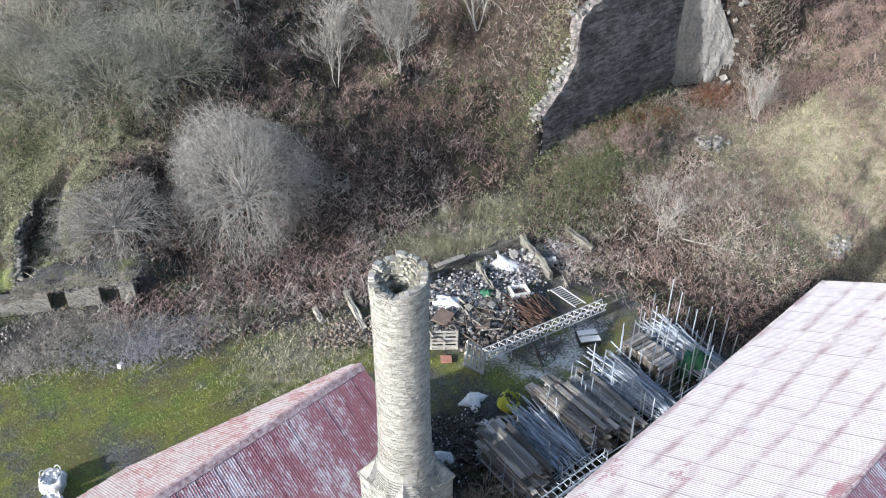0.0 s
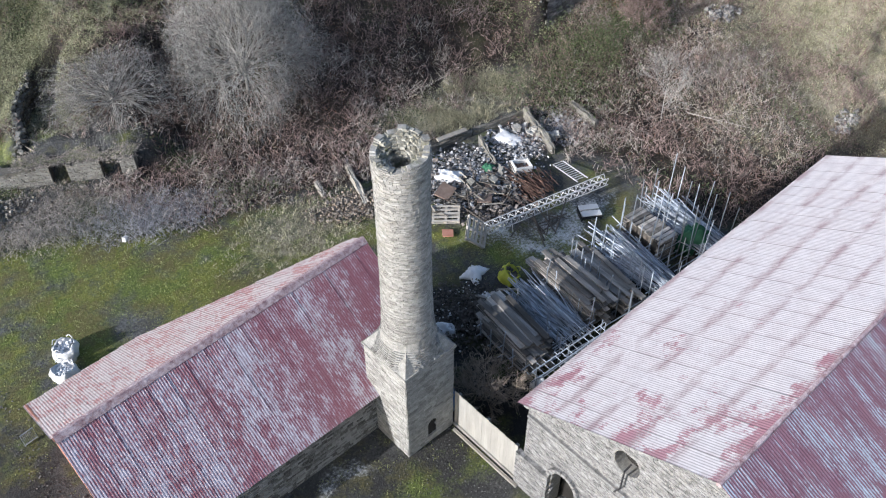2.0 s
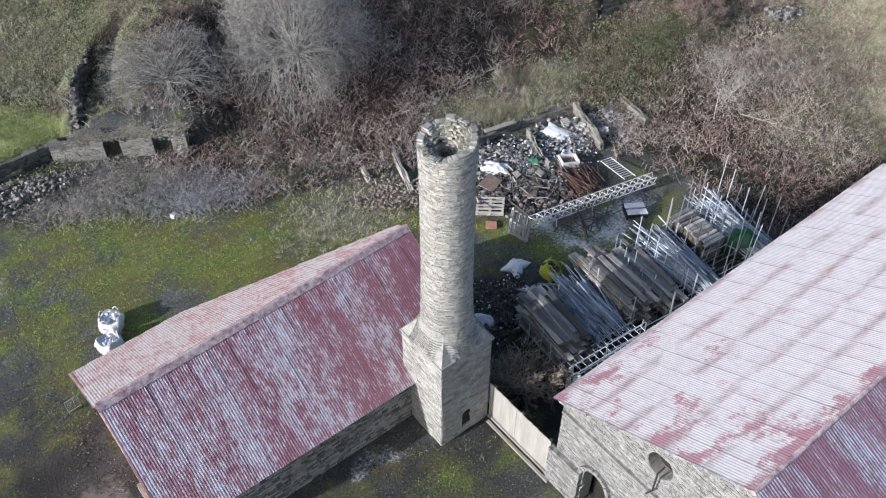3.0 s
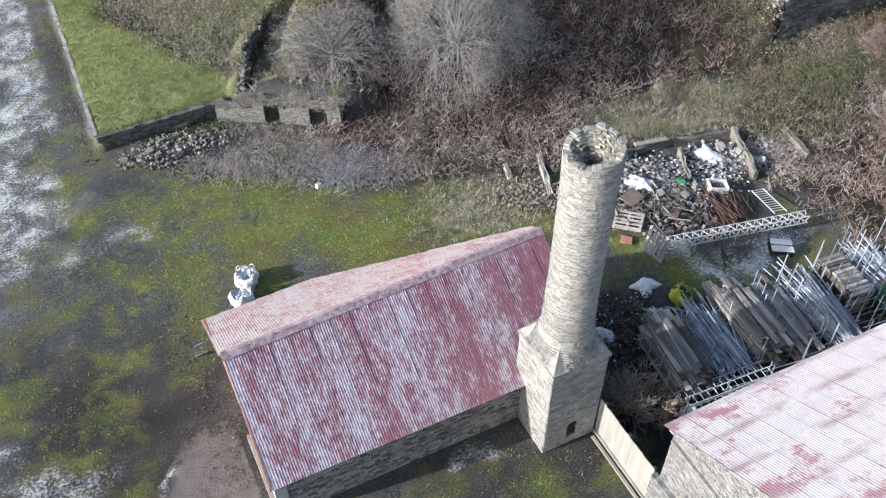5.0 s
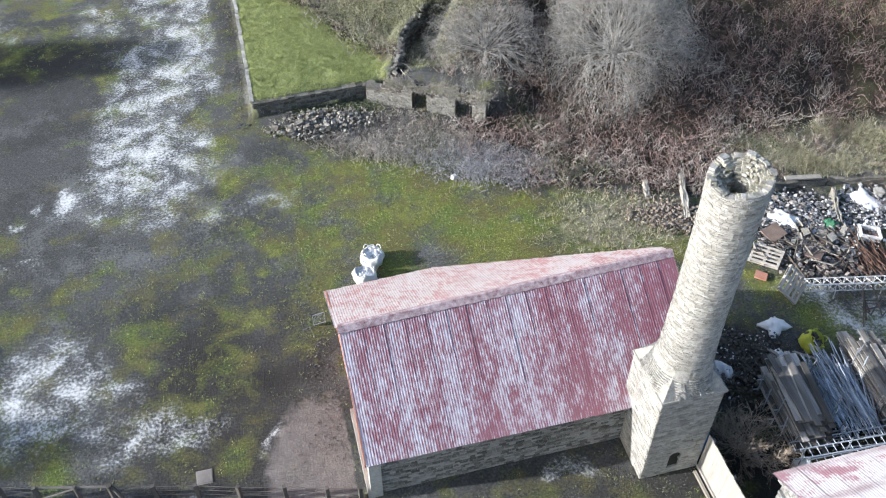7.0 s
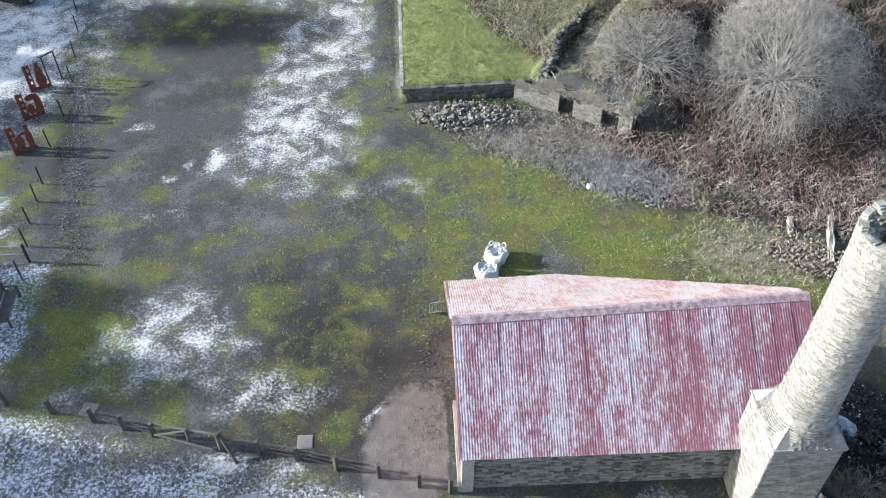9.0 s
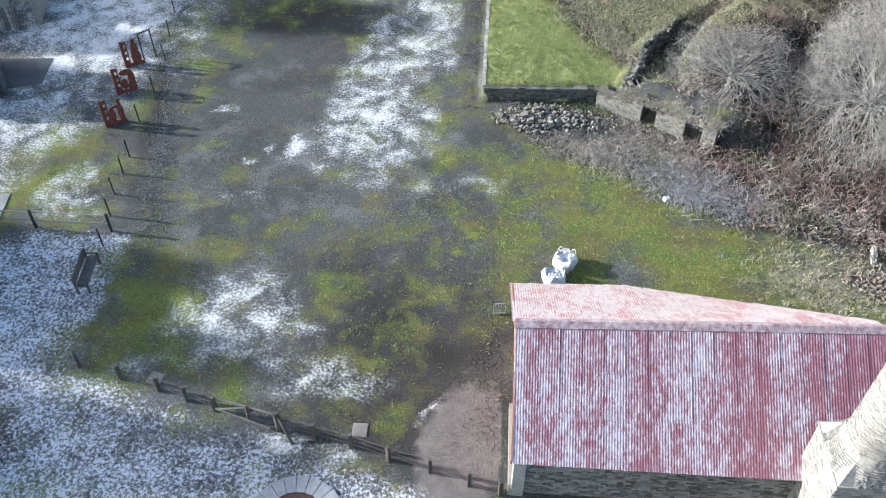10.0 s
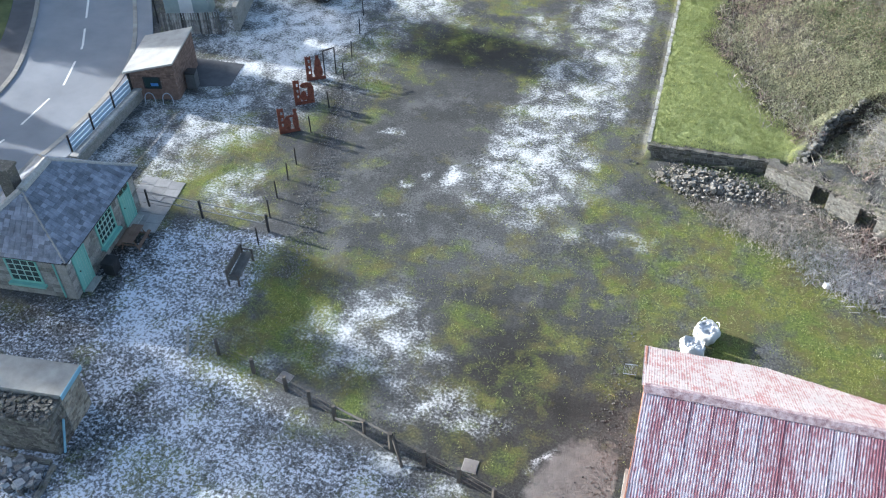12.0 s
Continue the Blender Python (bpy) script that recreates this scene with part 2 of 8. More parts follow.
def roof_material(name, red, worn, cover, edge, crest=0.10, blotch=(1.5, 0.62, 0.42), column=0.16, sheet=0.05, ragged=0.22, bias=None, grime=0.3, lap_len=1.3, stain=0.42, soil=(0.27, 0.215, 0.21)):
    """Painted corrugated sheets: worn on the crests, in blotches and from sheet to sheet, soiled at the laps."""
    n = Nodes(name)
    at = n.node("SeparateXYZ", Vector=n.where(1, 1, 1, False)).outputs
    wave = n.math("COSINE", n.math("MULTIPLY", at[0], 2 * math.pi / 0.085))
    blot = n.noise(n.where(blotch[0], blotch[1], blotch[1]), 1.0, 6, 0.66)
    rag = n.noise(n.where(9.5, 3.4, 3.4), 1.0, 7, 0.74)
    rows = n.noise(n.where(1.25, 0.02, 0.02), 1.0, 2, 0.5)
    fine = n.noise(n.where(30, 7, 7), 1.0, 4, 0.7)
    f = n.math("ADD", n.math("MULTIPLY", n.math("SUBTRACT", blot, 0.5), blotch[2] * 2), 0.5)
    f = n.math("ADD", f, n.math("MULTIPLY", wave, crest))
    f = n.math("ADD", f, n.math("MULTIPLY", n.math("SUBTRACT", rag, 0.5), ragged * 2))
    f = n.math("ADD", f, n.math("MULTIPLY", n.math("SUBTRACT", rows, 0.5), column * 2))
    f = n.math("ADD", f, n.math("MULTIPLY", n.math("SUBTRACT", n.chance(), 0.5), sheet))
    f = n.math("ADD", f, n.math("MULTIPLY", n.math("SUBTRACT", fine, 0.5), 0.34))
    if bias:
        # wear grows along the roof and is less below the ridge
        pos = n.node("SeparateXYZ", Vector=n.where()).outputs
        f = n.math("ADD", f, n.math("MULTIPLY", n.band(pos[0], bias[0], bias[1]), bias[2]))
        f = n.math("SUBTRACT", f, n.math("MULTIPLY", n.band(pos[2], bias[3], bias[4]), bias[5]))
    base = n.mix(n.noise(n.where(1.5, 0.7, 0.7), 1.0, 4), red, tuple(c * 1.45 + 0.02 for c in red))
    col = n.mix(n.band(f, cover, cover + edge), base, n.mix(n.band(rag, 0.4, 0.65), tuple(c * 0.86 for c in worn), worn))
    lap = n.math("MAXIMUM", n.band(at[1], 0.34, 0.08), n.band(at[1], lap_len - 0.16, lap_len))
    lap = n.math("MAXIMUM", lap, n.math("MULTIPLY", n.band(at[0], 0.16, 0.02), 0.45))
    spot = n.band(n.noise(n.where(0.9, 1.5, 1.5), 1.1, 6, 0.72), stain, stain + 0.24)
    dirt = n.math("MULTIPLY", n.math("MULTIPLY", spot, n.math("ADD", 0.22, lap)), grime)
    col = n.mix(dirt, col, soil)
    return n.done(col, 0.62, 0.0, fine, 0.15, 0.004, 0.4)


def ground_material():
    n = Nodes("ground_cover")
    att_a, att_b = n.node("Attribute"), n.node("Attribute")
    att_a.attribute_name, att_b.attribute_name = "cover_a", "cover_b"
    a, b = n.split(att_a.outputs["Color"]), n.split(att_b.outputs["Color"])
    frost_m, moss_m, lawn_m = a[0], a[1], a[2]
    scrub_m, tan_m, soil_shade_m = b[0], b[1], b[2]
    mud_m = att_a.outputs["Alpha"]
    vec = n.where()
    n0, n1, n2, n3, n4 = n.noise(vec, 0.75, 6, 0.7), n.noise(vec, 0.35, 5), n.noise(vec, 2.2, 6, 0.65), n.noise(vec, 11, 6, 0.72), n.noise(vec, 45, 4, 0.7)
    off = lambda q, w: n.math("MULTIPLY", n.math("SUBTRACT", q, 0.5), w)

    def add(*q):
        out = q[0]
        for w in q[1:]:
            out = n.math("ADD", out, w)
        return out

    mixed = n.math("ADD", n.math("MULTIPLY", n2, 0.5), n.math("MULTIPLY", n3, 0.5))
    grain = add(n.math("MULTIPLY", n3, 0.6), n.math("MULTIPLY", n4, 0.4))
    dirt = n.ramp(grain, (0.36, (0.036, 0.037, 0.037)), (0.5, (0.088, 0.090, 0.090)), (0.66, (0.185, 0.187, 0.187)))
    # broad damp and dry areas of the gravel
    damp = n.math("MULTIPLY", n.band(add(n.noise(vec, 0.24, 6, 0.68), off(n2, 0.35)), 0.46, 0.58), 0.78)
    dirt = n.mix(damp, dirt, n.mix(n.band(n3, 0.35, 0.65), (0.028, 0.03, 0.03), (0.075, 0.078, 0.077)))
    dry = n.math("MULTIPLY", n.band(add(n.noise(vec, 0.42, 6, 0.7), off(n3, 0.5)), 0.52, 0.62), 0.24)
    dirt = n.mix(dry, dirt, (0.33, 0.335, 0.335))
    # Dark soil and painted shade share this mask.
    dirt = n.mix(n.math("MULTIPLY", soil_shade_m, 0.75), dirt, (0.022, 0.021, 0.019))
    moss = n.ramp(add(n.math("MULTIPLY", n2, 0.35), n.math("MULTIPLY", n3, 0.4), n.math("MULTIPLY", n4, 0.25)), (0.37, (0.042, 0.052, 0.014)), (0.5, (0.155, 0.172, 0.036)), (0.61, (0.31, 0.32, 0.082)))
    moss = n.mix(n.math("MULTIPLY", n.band(add(n1, off(n2, 0.8)), 0.44, 0.56), 0.8), moss, n.mix(n3, (0.05, 0.043, 0.018), (0.19, 0.165, 0.075)))
    moss = n.mix(n.math("MULTIPLY", n.band(n.noise(vec, 0.5, 5, 0.65), 0.5, 0.6), 0.75), moss, n.mix(n.band(n3, 0.35, 0.65), (0.035, 0.06, 0.014), (0.19, 0.26, 0.055)))
    key = add(moss_m, off(n.noise(vec, 0.6, 3, 0.55), 3.4), off(n2, 1.5), off(n3, 1.0))
    col = n.mix(n.math("MULTIPLY", n.band(key, 0.25, 1.15), 0.92), dirt, moss)
    lawn = n.ramp(mixed, (0.34, (0.18, 0.215, 0.08)), (0.52, (0.32, 0.36, 0.15)), (0.68, (0.47, 0.50, 0.25)))
    lawn = n.mix(n.math("MULTIPLY", n.band(n0, 0.48, 0.64), 0.55), lawn, n.mix(n3, (0.20, 0.21, 0.08), (0.40, 0.41, 0.16)))
    lawn = n.mix(n.math("MULTIPLY", n.band(n.noise(vec, 0.5, 4, 0.6), 0.53, 0.63), 0.6), lawn, n.mix(n3, (0.08, 0.125, 0.04), (0.16, 0.22, 0.08)))
    col = n.mix(lawn_m, col, lawn)
    straw = n.ramp(mixed, (0.34, (0.07, 0.068, 0.04)), (0.5, (0.235, 0.212, 0.162)), (0.66, (0.43, 0.395, 0.315)))
    straw = n.mix(n.math("MULTIPLY", n.band(n0, 0.50, 0.64), 0.55), straw, n.mix(n3, (0.05, 0.06, 0.025), (0.16, 0.17, 0.08)))
    col = n.mix(n.band(add(tan_m, off(n2, 0.9)), 0.3, 0.7), col, straw)
    # Leaf litter, darkened to paint in the shade between the stems.
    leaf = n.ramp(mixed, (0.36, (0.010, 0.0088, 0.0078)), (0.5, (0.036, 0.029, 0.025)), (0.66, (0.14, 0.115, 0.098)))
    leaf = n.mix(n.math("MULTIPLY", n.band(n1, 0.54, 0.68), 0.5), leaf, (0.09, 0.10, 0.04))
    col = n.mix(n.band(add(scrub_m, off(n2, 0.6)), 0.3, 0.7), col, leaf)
    grit = n.math("MULTIPLY", n.band(n.noise(vec, 30, 3, 0.6), 0.58, 0.68), n.math("SUBTRACT", 0.20, n.math("ADD", n.math("MULTIPLY", scrub_m, 0.2), n.math("MULTIPLY", moss_m, 0.2))))
    col = n.mix(grit, col, (0.36, 0.36, 0.35))
    pit = n.math("MULTIPLY", n.band(n.noise(vec, 19, 4, 0.65), 0.44, 0.33), 0.3)
    col = n.mix(pit, col, (0.03, 0.031, 0.026))
    wet = n.band(add(mud_m, off(n2, 0.7), off(n0, 0.5)), 0.34, 0.6)
    col = n.mix(n.math("MULTIPLY", wet, 0.85), col, n.mix(n.band(n2, 0.35, 0.65), (0.135, 0.124, 0.118), (0.205, 0.188, 0.18)))
    # frost in the shade: small flecks; frost in the sun: feathered patches with gaps
    fleck = n.node("TexNoise", Vector=vec, Scale=8.2, Detail=3, Roughness=0.55, Distortion=0.6).outputs["Fac"]
    key = add(frost_m, off(fleck, 3.0), off(n.noise(vec, 15, 3, 0.6), 1.3), off(n0, 1.9), off(n1, 0.9))
    on = n.band(frost_m, 0.04, 0.26)
    film = n.math("MULTIPLY", n.math("MULTIPLY", n.band(key, 0.0, 0.5), on), 0.26)
    # The blue cast of the shade is painted into this frost colour.
    col = n.mix(film, col, (0.62, 0.66, 0.72))
    col = n.mix(n.math("MULTIPLY", n.math("MULTIPLY", n.band(key, 0.50, 0.88), on), 0.86), col, (0.70, 0.75, 0.83))
    patch_m = att_b.outputs["Alpha"]
    blot = n.node("TexNoise", Vector=vec, Scale=0.85, Detail=9, Roughness=0.66, Distortion=0.4).outputs["Fac"]
    key = add(patch_m, off(blot, 2.7), off(n.noise(vec, 9.0, 4, 0.65), 2.2), off(n4, 0.8))
    on = n.band(patch_m, 0.05, 0.24)
    col = n.mix(n.math("MULTIPLY", n.math("MULTIPLY", n.band(key, 0.08, 0.62), on), 0.34), col, (0.60, 0.63, 0.64))
    col = n.mix(n.math("MULTIPLY", n.math("MULTIPLY", n.band(key, 0.42, 0.98), on), 0.88), col, (0.75, 0.77, 0.78))
    return n.done(col, n.math("SUBTRACT", 0.93, n.math("MULTIPLY", wet, 0.5)), 0, add(n3, n.math("MULTIPLY", n4, 0.6)), 0.8, 0.05, 0.25)


GROUND = ground_material()
MORTAR = stone_material("lime_mortar", (0.19, 0.185, 0.17), (0.33, 0.325, 0.305), (0.50, 0.495, 0.47), 0.2, vary=0.1)
CHIMNEY_STONE = stone_material("chimney_stone", (0.15, 0.148, 0.138), (0.33, 0.325, 0.305), (0.55, 0.545, 0.52), 0.2, vary=0.2)
CHIMNEY_STONE_EACH = stone_material("chimney_stone_piece", (0.15, 0.148, 0.138), (0.33, 0.325, 0.305), (0.55, 0.545, 0.52), 0.2, "object", vary=0.2)
WALL_STONE = stone_material("wall_stone", (0.11, 0.105, 0.095), (0.24, 0.23, 0.21), (0.42, 0.405, 0.375), 0.25)
WALL_STONE_EACH = stone_material("wall_stone_piece", (0.11, 0.105, 0.095), (0.24, 0.23, 0.21), (0.42, 0.405, 0.375), 0.25, "object")
PALE_STONE = stone_material("pale_stone", (0.17, 0.165, 0.15), (0.33, 0.325, 0.305), (0.52, 0.515, 0.49), 0.15)
PALE_STONE_EACH = stone_material("pale_stone_piece", (0.17, 0.165, 0.15), (0.33, 0.325, 0.305), (0.52, 0.515, 0.49), 0.15, "object")
# Dark stone; on the retaining wall and in the pot it paints in shade.
DARK_STONE = stone_material("dark_shade_wall_stone", (0.045, 0.042, 0.036), (0.115, 0.108, 0.095), (0.24, 0.23, 0.205), 0.35)
DARK_STONE_EACH = stone_material("dark_shade_wall_stone_piece", (0.045, 0.042, 0.036), (0.115, 0.108, 0.095), (0.24, 0.23, 0.205), 0.35, "object")
# Stone of the shed front, darkened to hold that wall's shade.
SHED_STONE = stone_material("shade_darkened_coursed_stone", (0.055, 0.052, 0.046), (0.145, 0.138, 0.125), (0.32, 0.31, 0.29), 0.1, vary=0.5)
SHED_STONE_EACH = stone_material("shade_darkened_coursed_stone_piece", (0.055, 0.052, 0.046), (0.145, 0.138, 0.125), (0.32, 0.31, 0.29), 0.1, "object", vary=0.5)
GABLE_STONE = stone_material("limewashed_rubble", (0.08, 0.08, 0.08), (0.285, 0.286, 0.284), (0.58, 0.58, 0.575), 0.0, vary=0.12)
GABLE_STONE_EACH = stone_material("limewashed_rubble_piece", (0.08, 0.08, 0.08), (0.285, 0.286, 0.284), (0.58, 0.58, 0.575), 0.0, "object", vary=0.12)
OLD_CONCRETE = stone_material("mossy_concrete", (0.065, 0.061, 0.054), (0.145, 0.138, 0.122), (0.27, 0.26, 0.235), 0.6)
MOSS_TWIG = plain("bramble_leaf", (0.075, 0.06, 0.042), (0.21, 0.175, 0.13), 0.5, 0.85, vary=0.6)
RUBBLE = stone_material("rubble_stone", (0.055, 0.055, 0.058), (0.175, 0.175, 0.178), (0.42, 0.425, 0.435), 0.15, vary=0.6)
GRAVEL = stone_material("dark_gravel", (0.035, 0.035, 0.035), (0.085, 0.085, 0.084), (0.17, 0.17, 0.168), 0.1, vary=0.5)
PALE_GRAVEL = stone_material("pale_gravel", (0.05, 0.049, 0.05), (0.12, 0.118, 0.12), (0.27, 0.268, 0.268), 0.1, vary=0.5)
EARTH_STONE = stone_material("brown_broken_brick", (0.085, 0.065, 0.05), (0.20, 0.165, 0.135), (0.36, 0.32, 0.27), 0.1, vary=0.5)
MOSS_STONE = stone_material("mossy_rim_stone", (0.11, 0.108, 0.09), (0.26, 0.255, 0.22), (0.46, 0.455, 0.41), 0.8)
MOSS_STONE_EACH = stone_material("mossy_rim_stone_piece", (0.11, 0.108, 0.09), (0.26, 0.255, 0.22), (0.46, 0.455, 0.41), 0.8, "object")
HEAP_STONE = stone_material("earthy_rubble", (0.08, 0.072, 0.062), (0.19, 0.176, 0.155), (0.34, 0.325, 0.295), 0.3, vary=0.45)
OLD_WALL = stone_material("weathered_grey_wall", (0.14, 0.135, 0.12), (0.255, 0.25, 0.228), (0.40, 0.395, 0.37), 0.25, vary=0.2)
OLD_WALL_EACH = stone_material("weathered_grey_wall_piece", (0.14, 0.135, 0.12), (0.255, 0.25, 0.228), (0.40, 0.395, 0.37), 0.25, "object", vary=0.2)
# Rock darkened so that the quarry face carries its shade in the colour.
SHADE_ROCK = bedded_rock("shade_painted_bedded_rock", (0.055, 0.05, 0.05), (0.15, 0.138, 0.138), (0.32, 0.30, 0.295))
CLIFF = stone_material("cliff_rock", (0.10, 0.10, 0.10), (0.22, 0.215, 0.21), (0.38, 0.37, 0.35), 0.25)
RED_SHEET = roof_material("red_painted_sheet", (0.20, 0.076, 0.097), (0.53, 0.49, 0.55), 0.41, 0.18, crest=0.075, blotch=(3.6, 1.2, 0.26), column=0.25, ragged=0.42, bias=(4.0, 12.0, -0.09, 6.6, 7.6, 0.05), grime=0.12)
PINK_SHEET = roof_material("faded_red_sheet", (0.34, 0.165, 0.16), (0.60, 0.53, 0.52), 0.39, 0.12, crest=0.07, blotch=(1.6, 1.4, 0.36), column=0.06, ragged=0.42, grime=0.2, stain=0.46)
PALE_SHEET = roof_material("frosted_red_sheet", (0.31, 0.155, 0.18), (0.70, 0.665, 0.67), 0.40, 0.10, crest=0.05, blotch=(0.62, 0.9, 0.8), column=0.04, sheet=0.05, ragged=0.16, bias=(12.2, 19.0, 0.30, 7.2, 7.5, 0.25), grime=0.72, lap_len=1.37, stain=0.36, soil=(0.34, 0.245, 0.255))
# Frost-streaked copy for the other slope, its shade painted in darker and bluer.
SHADE_PAINTED_SHEET = roof_material("shade_painted_red_sheet", (0.19, 0.09, 0.12), (0.50, 0.56, 0.65), 0.53, 0.10, crest=0.10, blotch=(2.0, 0.35, 0.40), column=0.10, ragged=0.16, grime=0.1)
ORANGE_PAINT = plain("orange_paint", (0.34, 0.13, 0.085), (0.50, 0.27, 0.20), 1.5, 0.75)
RIDGE = plain("faded_ridge_paint", (0.16, 0.06, 0.07), (0.66, 0.56, 0.58), 6.0, 0.7, fine=26.0)
TIMBER = plain("grey_timber", (0.20, 0.185, 0.16), (0.38, 0.36, 0.32), 1.0, 0.85, stretch=(6, 0.6, 6))
FENCE_WOOD = plain("fence_timber", (0.25, 0.245, 0.225), (0.38, 0.372, 0.345), 1.2, 0.85, stretch=(3, 3, 0.5), vary=0.07, each="object")
BOARD = plain("scaffold_board_timber", (0.095, 0.088, 0.08), (0.40, 0.375, 0.345), 1.0, 0.85, stretch=(4, 0.5, 4), vary=0.75, each="object")
DARK_WOOD = plain("dark_timber", (0.05, 0.045, 0.04), (0.13, 0.115, 0.10), 2.0, 0.85)
STEEL = plain("galvanised_steel", (0.23, 0.265, 0.31), (0.48, 0.53, 0.595), 3.0, 0.5, 0.25, 0.1, vary=0.5, each="object")
PALE_STEEL = plain("bright_aluminium", (0.42, 0.43, 0.44), (0.62, 0.63, 0.64), 3.0, 0.55, 0.2, 0.1, vary=0.25)
ROD_RUST = plain("brown_rust", (0.06, 0.038, 0.03), (0.16, 0.098, 0.076), 5.0, 0.85, 0.1, vary=0.35)
BROWN_PANEL = plain("brown_weathered_panel", (0.11, 0.08, 0.066), (0.21, 0.16, 0.135), 4.0, 0.85, vary=0.25)
RUST = plain("rusty_steel", (0.10, 0.034, 0.024), (0.24, 0.082, 0.055), 5.0, 0.85, 0.1, vary=0.3)
GATE_METAL = plain("dull_gate_steel", (0.17, 0.175, 0.18), (0.32, 0.325, 0.33), 3.0, 0.6, 0.3, 0.1)
WHITE_BAG = plain("white_woven_plastic", (0.62, 0.63, 0.64), (0.80, 0.80, 0.80), 3.0, 0.6, vary=0.1)
YELLOW_BAG = plain("yellow_woven_plastic", (0.36, 0.38, 0.04), (0.52, 0.54, 0.08), 3.0, 0.6, vary=0.1)
BLUE_PLASTIC = plain("blue_plastic", (0.05, 0.17, 0.42), (0.10, 0.27, 0.55), 3.0, 0.5)
CONCRETE = plain("weathered_concrete", (0.20, 0.19, 0.175), (0.38, 0.37, 0.34), 1.5, 0.92)
# Near-black colour that paints the shade into openings and gaps.
HOLE_SHADE = plain("painted_hole_shade", (0.012, 0.011, 0.01), (0.03, 0.028, 0.025), 2.0, 0.95)
WHITE_PAINT = plain("white_paint", (0.66, 0.66, 0.65), (0.80, 0.80, 0.79), 2.0, 0.7, vary=0.05)
GREEN_PAINT = plain("pale_green_paint", (0.16, 0.40, 0.34), (0.22, 0.48, 0.41), 2.0, 0.6, vary=0.06)
SLATE = plain("blue_slate", (0.09, 0.105, 0.135), (0.25, 0.28, 0.335), 3.0, 0.5, vary=0.38, each="object")
BRICK_RED = plain("red_brick", (0.13, 0.085, 0.068), (0.27, 0.18, 0.145), 6.0, 0.9, vary=0.3)
ASPHALT = plain("asphalt", (0.165, 0.178, 0.20), (0.245, 0.265, 0.295), 0.4, 0.75, bump=0.3, fine=80)
BLACK_METAL = plain("black_metal", (0.014, 0.014, 0.015), (0.04, 0.04, 0.042), 4.0, 0.55)
BARK = plain("grey_bark", (0.17, 0.167, 0.158), (0.37, 0.363, 0.347), 4.0, 0.9, vary=0.4)
PALE_BARK = plain("birch_bark", (0.27, 0.258, 0.24), (0.46, 0.44, 0.415), 6.0, 0.85, vary=0.3)
GREEN_BARK = plain("mossy_bark", (0.12, 0.122, 0.092), (0.26, 0.26, 0.205), 4.0, 0.9, vary=0.4)
GREEN_TWIG = plain("lichened_twig", (0.14, 0.147, 0.125), (0.33, 0.333, 0.29), 4.0, 0.9, vary=0.5)
BROWN_TWIG = plain("bramble_stem", (0.115, 0.08, 0.073), (0.37, 0.285, 0.26), 0.35, 0.85, vary=0.6)
GREY_TWIG = plain("dead_stem", (0.27, 0.245, 0.22), (0.55, 0.51, 0.46), 0.5, 0.85, vary=0.5)
STRAW = plain("dry_grass", (0.21, 0.20, 0.13), (0.46, 0.44, 0.325), 0.5, 0.85, vary=0.45)
LEAF = plain("evergreen_leaf", (0.045, 0.07, 0.025), (0.13, 0.155, 0.07), 0.6, 0.6, vary=0.5)
RUSTY_LEAF = plain("dead_leaf", (0.10, 0.045, 0.022), (0.22, 0.10, 0.05), 0.6, 0.8, vary=0.5)
GRASS = plain("lawn_grass", (0.19, 0.225, 0.075), (0.42, 0.455, 0.19), 0.6, 0.8, vary=0.4)
FROST_TWIG = plain("frosted_stem", (0.26, 0.262, 0.28), (0.50, 0.505, 0.53), 2.0, 0.8, vary=0.3)
TWIG = plain("fine_twig", (0.165, 0.163, 0.156), (0.36, 0.355, 0.34), 4.0, 0.9, vary=0.45)
SAGE = plain("grey_green_weed", (0.175, 0.187, 0.105), (0.41, 0.415, 0.27), 0.8, 0.85, vary=0.5)

# ---- the ground: one sheet to the horizon ----
FENCE_LINE = [(-14.4, 18.0), (-11.2, 17.15), (-7.8, 16.1), (-5.4, 15.55), (-2.8, 14.9), (-0.1, 14.1), (1.0, 13.8)]


